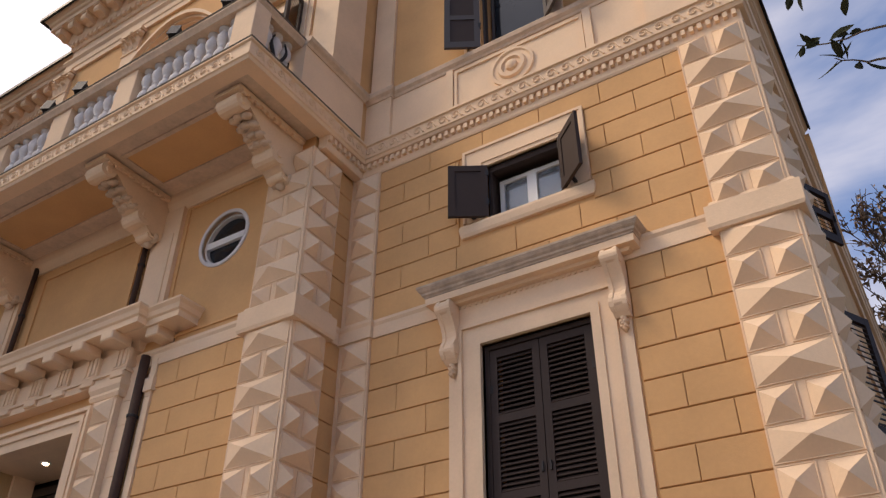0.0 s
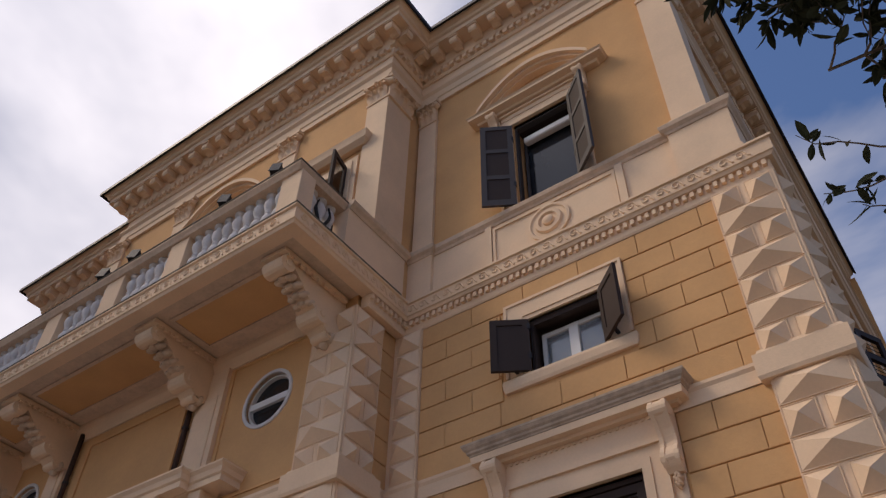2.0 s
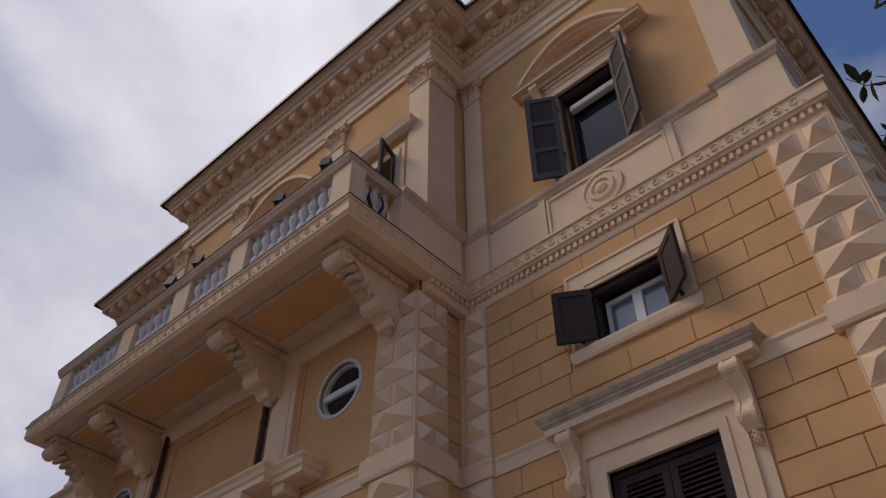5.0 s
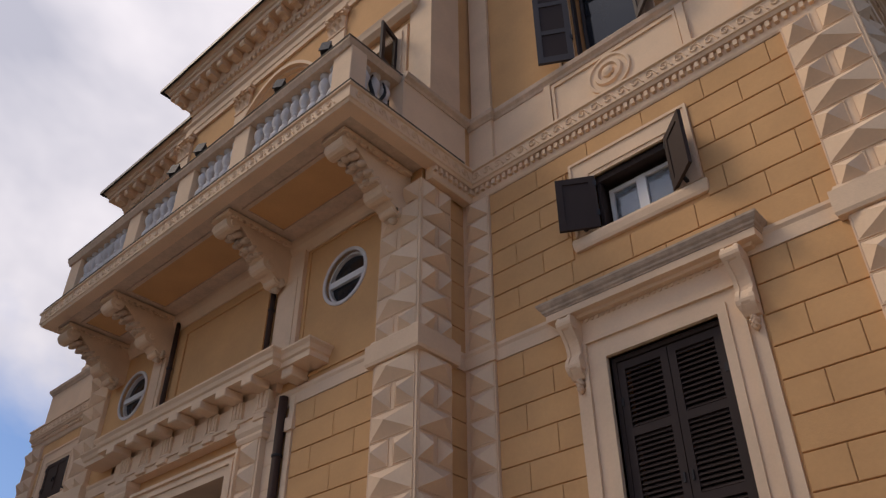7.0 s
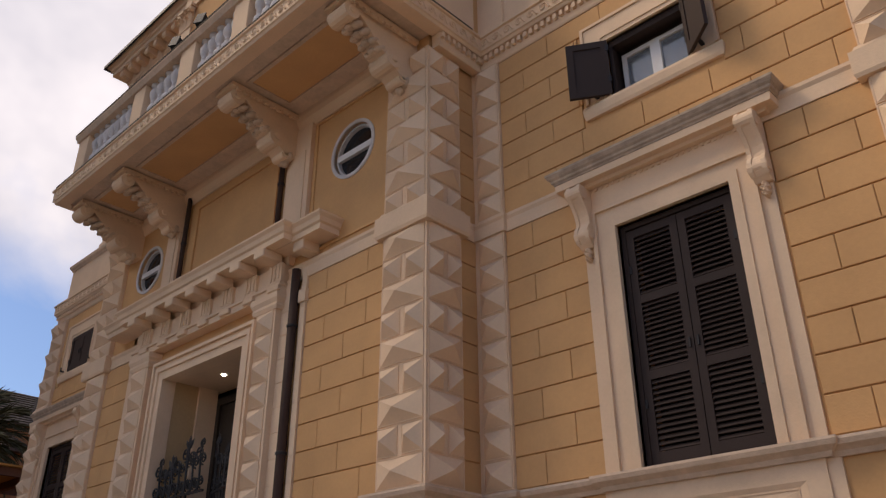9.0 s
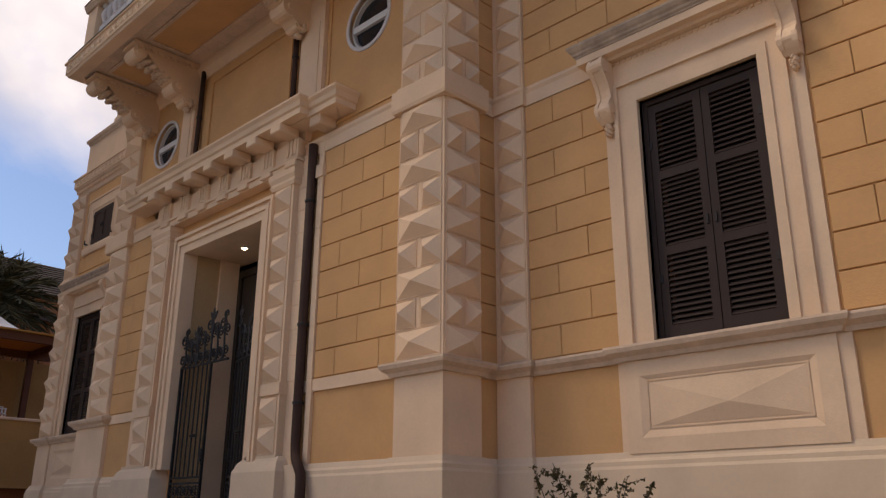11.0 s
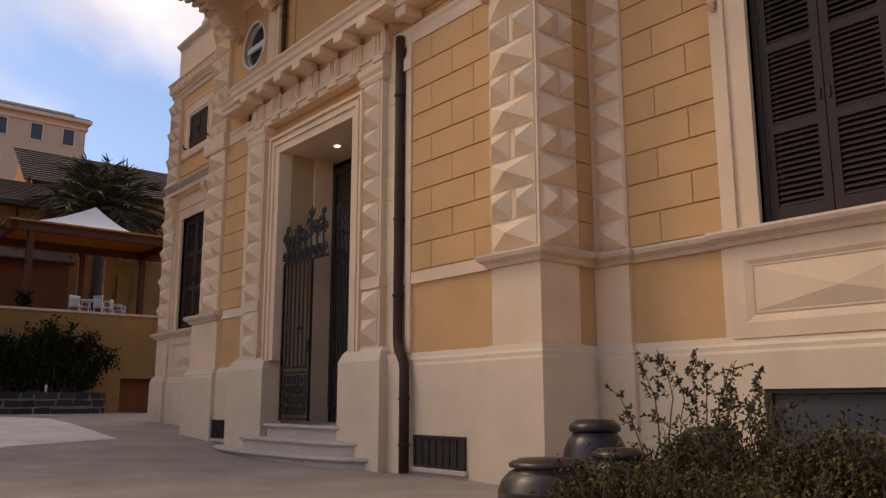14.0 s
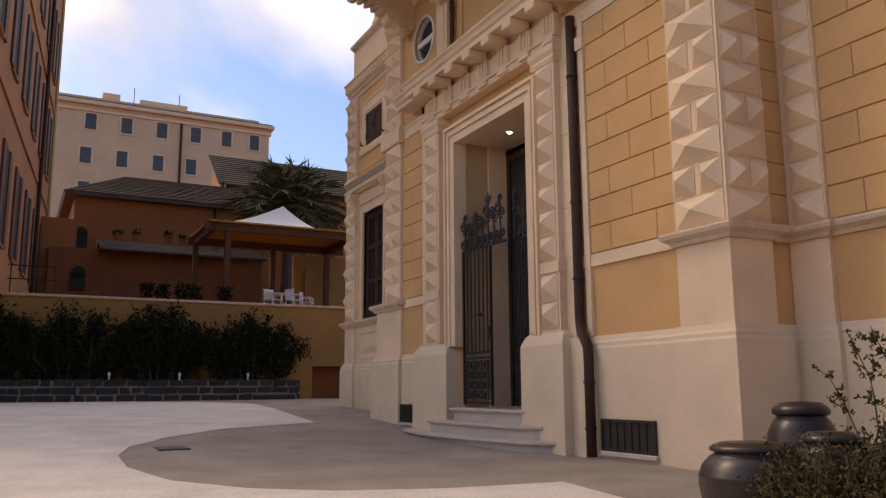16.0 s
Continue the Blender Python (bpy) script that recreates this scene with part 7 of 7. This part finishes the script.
a, b, c2, d, e, f = [bm.verts.new(v) for v in ((-X, low.y + 0.6, low.z), (-X - 6, low.y + 0.6, low.z), (-X - 3, low.y + 0.6, g0.z - 0.2), (-X, low.y + 1.0, low.z), (-X - 6, low.y + 1.0, low.z), (-X - 3, low.y + 1.0, g0.z - 0.2))]
for fc in ((a, b, c2), (d, f, e), (a, c2, f, d), (b, e, f, c2), (a, d, e, b)):
    bm.faces.new(fc)
under("gable", bm, PINK, gh)
tiled_roof(gh, ((-X + 0.7, low.y, low.z - 0.4), (-X + 0.7, g1.y, low.z - 0.4), (-X - 3, g1.y, g0.z), (-X - 3, low.y, g0.z)))
under("attic_window", boxes((-X - 0.1, -X + 0.75, low.y + 0.25, low.y + 0.35, low.z - 1.2, low.z - 0.2)), DARK, gh)

# long cream palace with two rows of windows
X = 92
pal = thing("palace", "long peach plastered palace with rows of blue-grey windows", "building", (-X, 0, 3.86))
y0, y1 = far(X, -6.75, 0).y, far(X, 1.02, 0).y
zt = far(X, 0, 10.78).z
under("wall", boxes((-X - 14, -X, y0 - 8, y1, 3.86, zt)), PEACH, pal)
under("cornice", boxes((-X - 14, -X + 0.5, y0 - 8, y1 + 0.5, zt - 0.25, zt + 0.15), (-X - 14, -X + 0.2, y0 - 8, y1 + 0.2, zt - 1.0, zt - 0.7)), CREAM, pal)
under("roof", boxes((-X - 13, -X + 0.3, y0 - 8, y1 + 0.3, zt + 0.15, zt + 0.32)), TILE, pal)
under("attic", boxes((-X - 13, -X - 1.0, y0 - 8, y1 - 1.0, zt + 0.32, zt + 1.0)), PEACH, pal)
under("roof_house", boxes((-X - 8, -X - 3, far(X, -3.6, 0).y, far(X, -1.9, 0).y, zt + 1.0, zt + 2.2)), PEACH, pal)
under("roof_house", boxes((-X - 8, -X - 3, far(X, -4.9, 0).y, far(X, -4.3, 0).y, zt + 1.0, zt + 2.4)), PEACH, pal)
for yy in (-2.1, -3.75):
    q = far(X - 0.5, yy, 10.7)
    under("aerial", tube(bmesh.new(), [(q.x - 5, q.y, zt + 1), (q.x - 5, q.y, zt + 4)], 0.05, 4), IRON, pal)
for zz, ys in ((10.11, (-5.30, -4.12, -2.92, -1.73, -0.60, 0.45)), (8.88, (-5.40, -4.22, -3.0, -1.85, -0.68)), (7.66, (-5.4, -4.2, -3.0, -1.85))):
    for yy in ys:
        q = far(X, yy, zz)
        w = under("window", ring(bmesh.new(), 0, 1, 0, 1, 0.1, 0, 1), CREAM, pal)
        bm = bmesh.new()
        for a0, a1, b0, b1 in ((-0.72, -0.55, -0.95, 1.0), (0.55, 0.72, -0.95, 1.0), (-0.55, 0.55, 0.85, 1.0), (-0.72, 0.72, -1.05, -0.9)):
            box(bm, q.x - 0.1, q.x + 0.12, q.y + a0, q.y + a1, q.z + b0, q.z + b1)
        w.data = mesh_of("window", bm, CREAM)
        part("pane", boxes((q.x - 0.02, q.x + 0.02, q.y - 0.55, q.y + 0.55, q.z - 0.92, q.z + 0.87), (q.x, q.x + 0.06, q.y - 0.04, q.y + 0.04, q.z - 0.9, q.z + 0.85)), BLUEGLASS, w)
under("drainpipe", tube(bmesh.new(), [(-X + 0.15, far(X, -2.25, 0).y, 4), (-X + 0.15, far(X, -2.25, 0).y, zt - 1)], 0.14, 6), PIPE, pal)

# plain unseen walls added behind the camera, closing the court and blocking low sky
structure("garden_wall_south", boxes((-24, 16, -18.5, -18, -0.3, 3.0)), RETAIN, "plain ochre wall added out of view across the court")
structure("garden_wall_east", boxes((16, 16.5, -18.5, 14, -0.3, 3.0)), RETAIN, "plain ochre wall added out of view beside the villa")

# tall pink house at the side, seen almost along its front
side = thing("pink_house", "tall pink-orange house with brown shuttered windows", "building", (-34, -9, 3.86))
A, B = Vector((-44.0, -6.05, 0)), Vector((-22.5, -8.25, 0))
along = (B - A).normalized()
out = Vector((-along.y, along.x, 0))
if out.y < 0:
    out = -out
place = Matrix.Translation(A) @ Matrix((( along.x, -out.x, 0, 0), (along.y, -out.y, 0, 0), (0, 0, 1, 0), (0, 0, 0, 1)))
L = (B - A).length


def side_part(name, bm, mat, label=""):
    bm.transform(place)
    return under(name, bm, mat, side, label)


side_part("wall", boxes((0, L, 0, 9, 3.86, 26)), PINK)
side_part("corner_strip", boxes((-0.05, 0.9, -0.08, 9, 3.86, 26)), RETAIN)
side_part("band", boxes((0, L, -0.06, 0, 9.4, 9.6)), PINK)
side_part("band", boxes((0, L, -0.06, 0, 14.2, 14.4)), PINK)
for k in range(6):
    for z in (5.2, 10.6, 15.4, 20.2):
        x = 1.8 + k * 3.4
        side_part("shutter", boxes((x, x + 0.55, -0.07, 0.0, z, z + 3.0)), GREEN_WOOD)
        side_part("shutter", boxes((x + 1.5, x + 2.05, -0.07, 0.0, z, z + 3.0)), GREEN_WOOD)
        side_part("window_opening", boxes((x + 0.55, x + 1.5, -0.03, 0.02, z, z + 3.0)), DARK)
        side_part("window_sill", boxes((x + 0.5, x + 1.55, -0.08, 0.0, z - 0.08, z)), PINK)
side_part("drainpipe", tube(bmesh.new(), [(6.5, -0.12, 3.9), (6.5, -0.12, 26)], 0.09, 6), PIPE)

# the garden, the trees and the street stand a degree askew of the villa's front
ASKEW = Matrix.Translation((0, -7.2, 0)) @ Matrix.Rotation(radians(1.0), 4, "Z") @ Matrix.Translation((0, 7.2, 0))
for ob in bpy.data.objects:
    if ob not in villa_side and ob.parent is None:
        ob.matrix_basis = ASKEW @ ob.matrix_basis
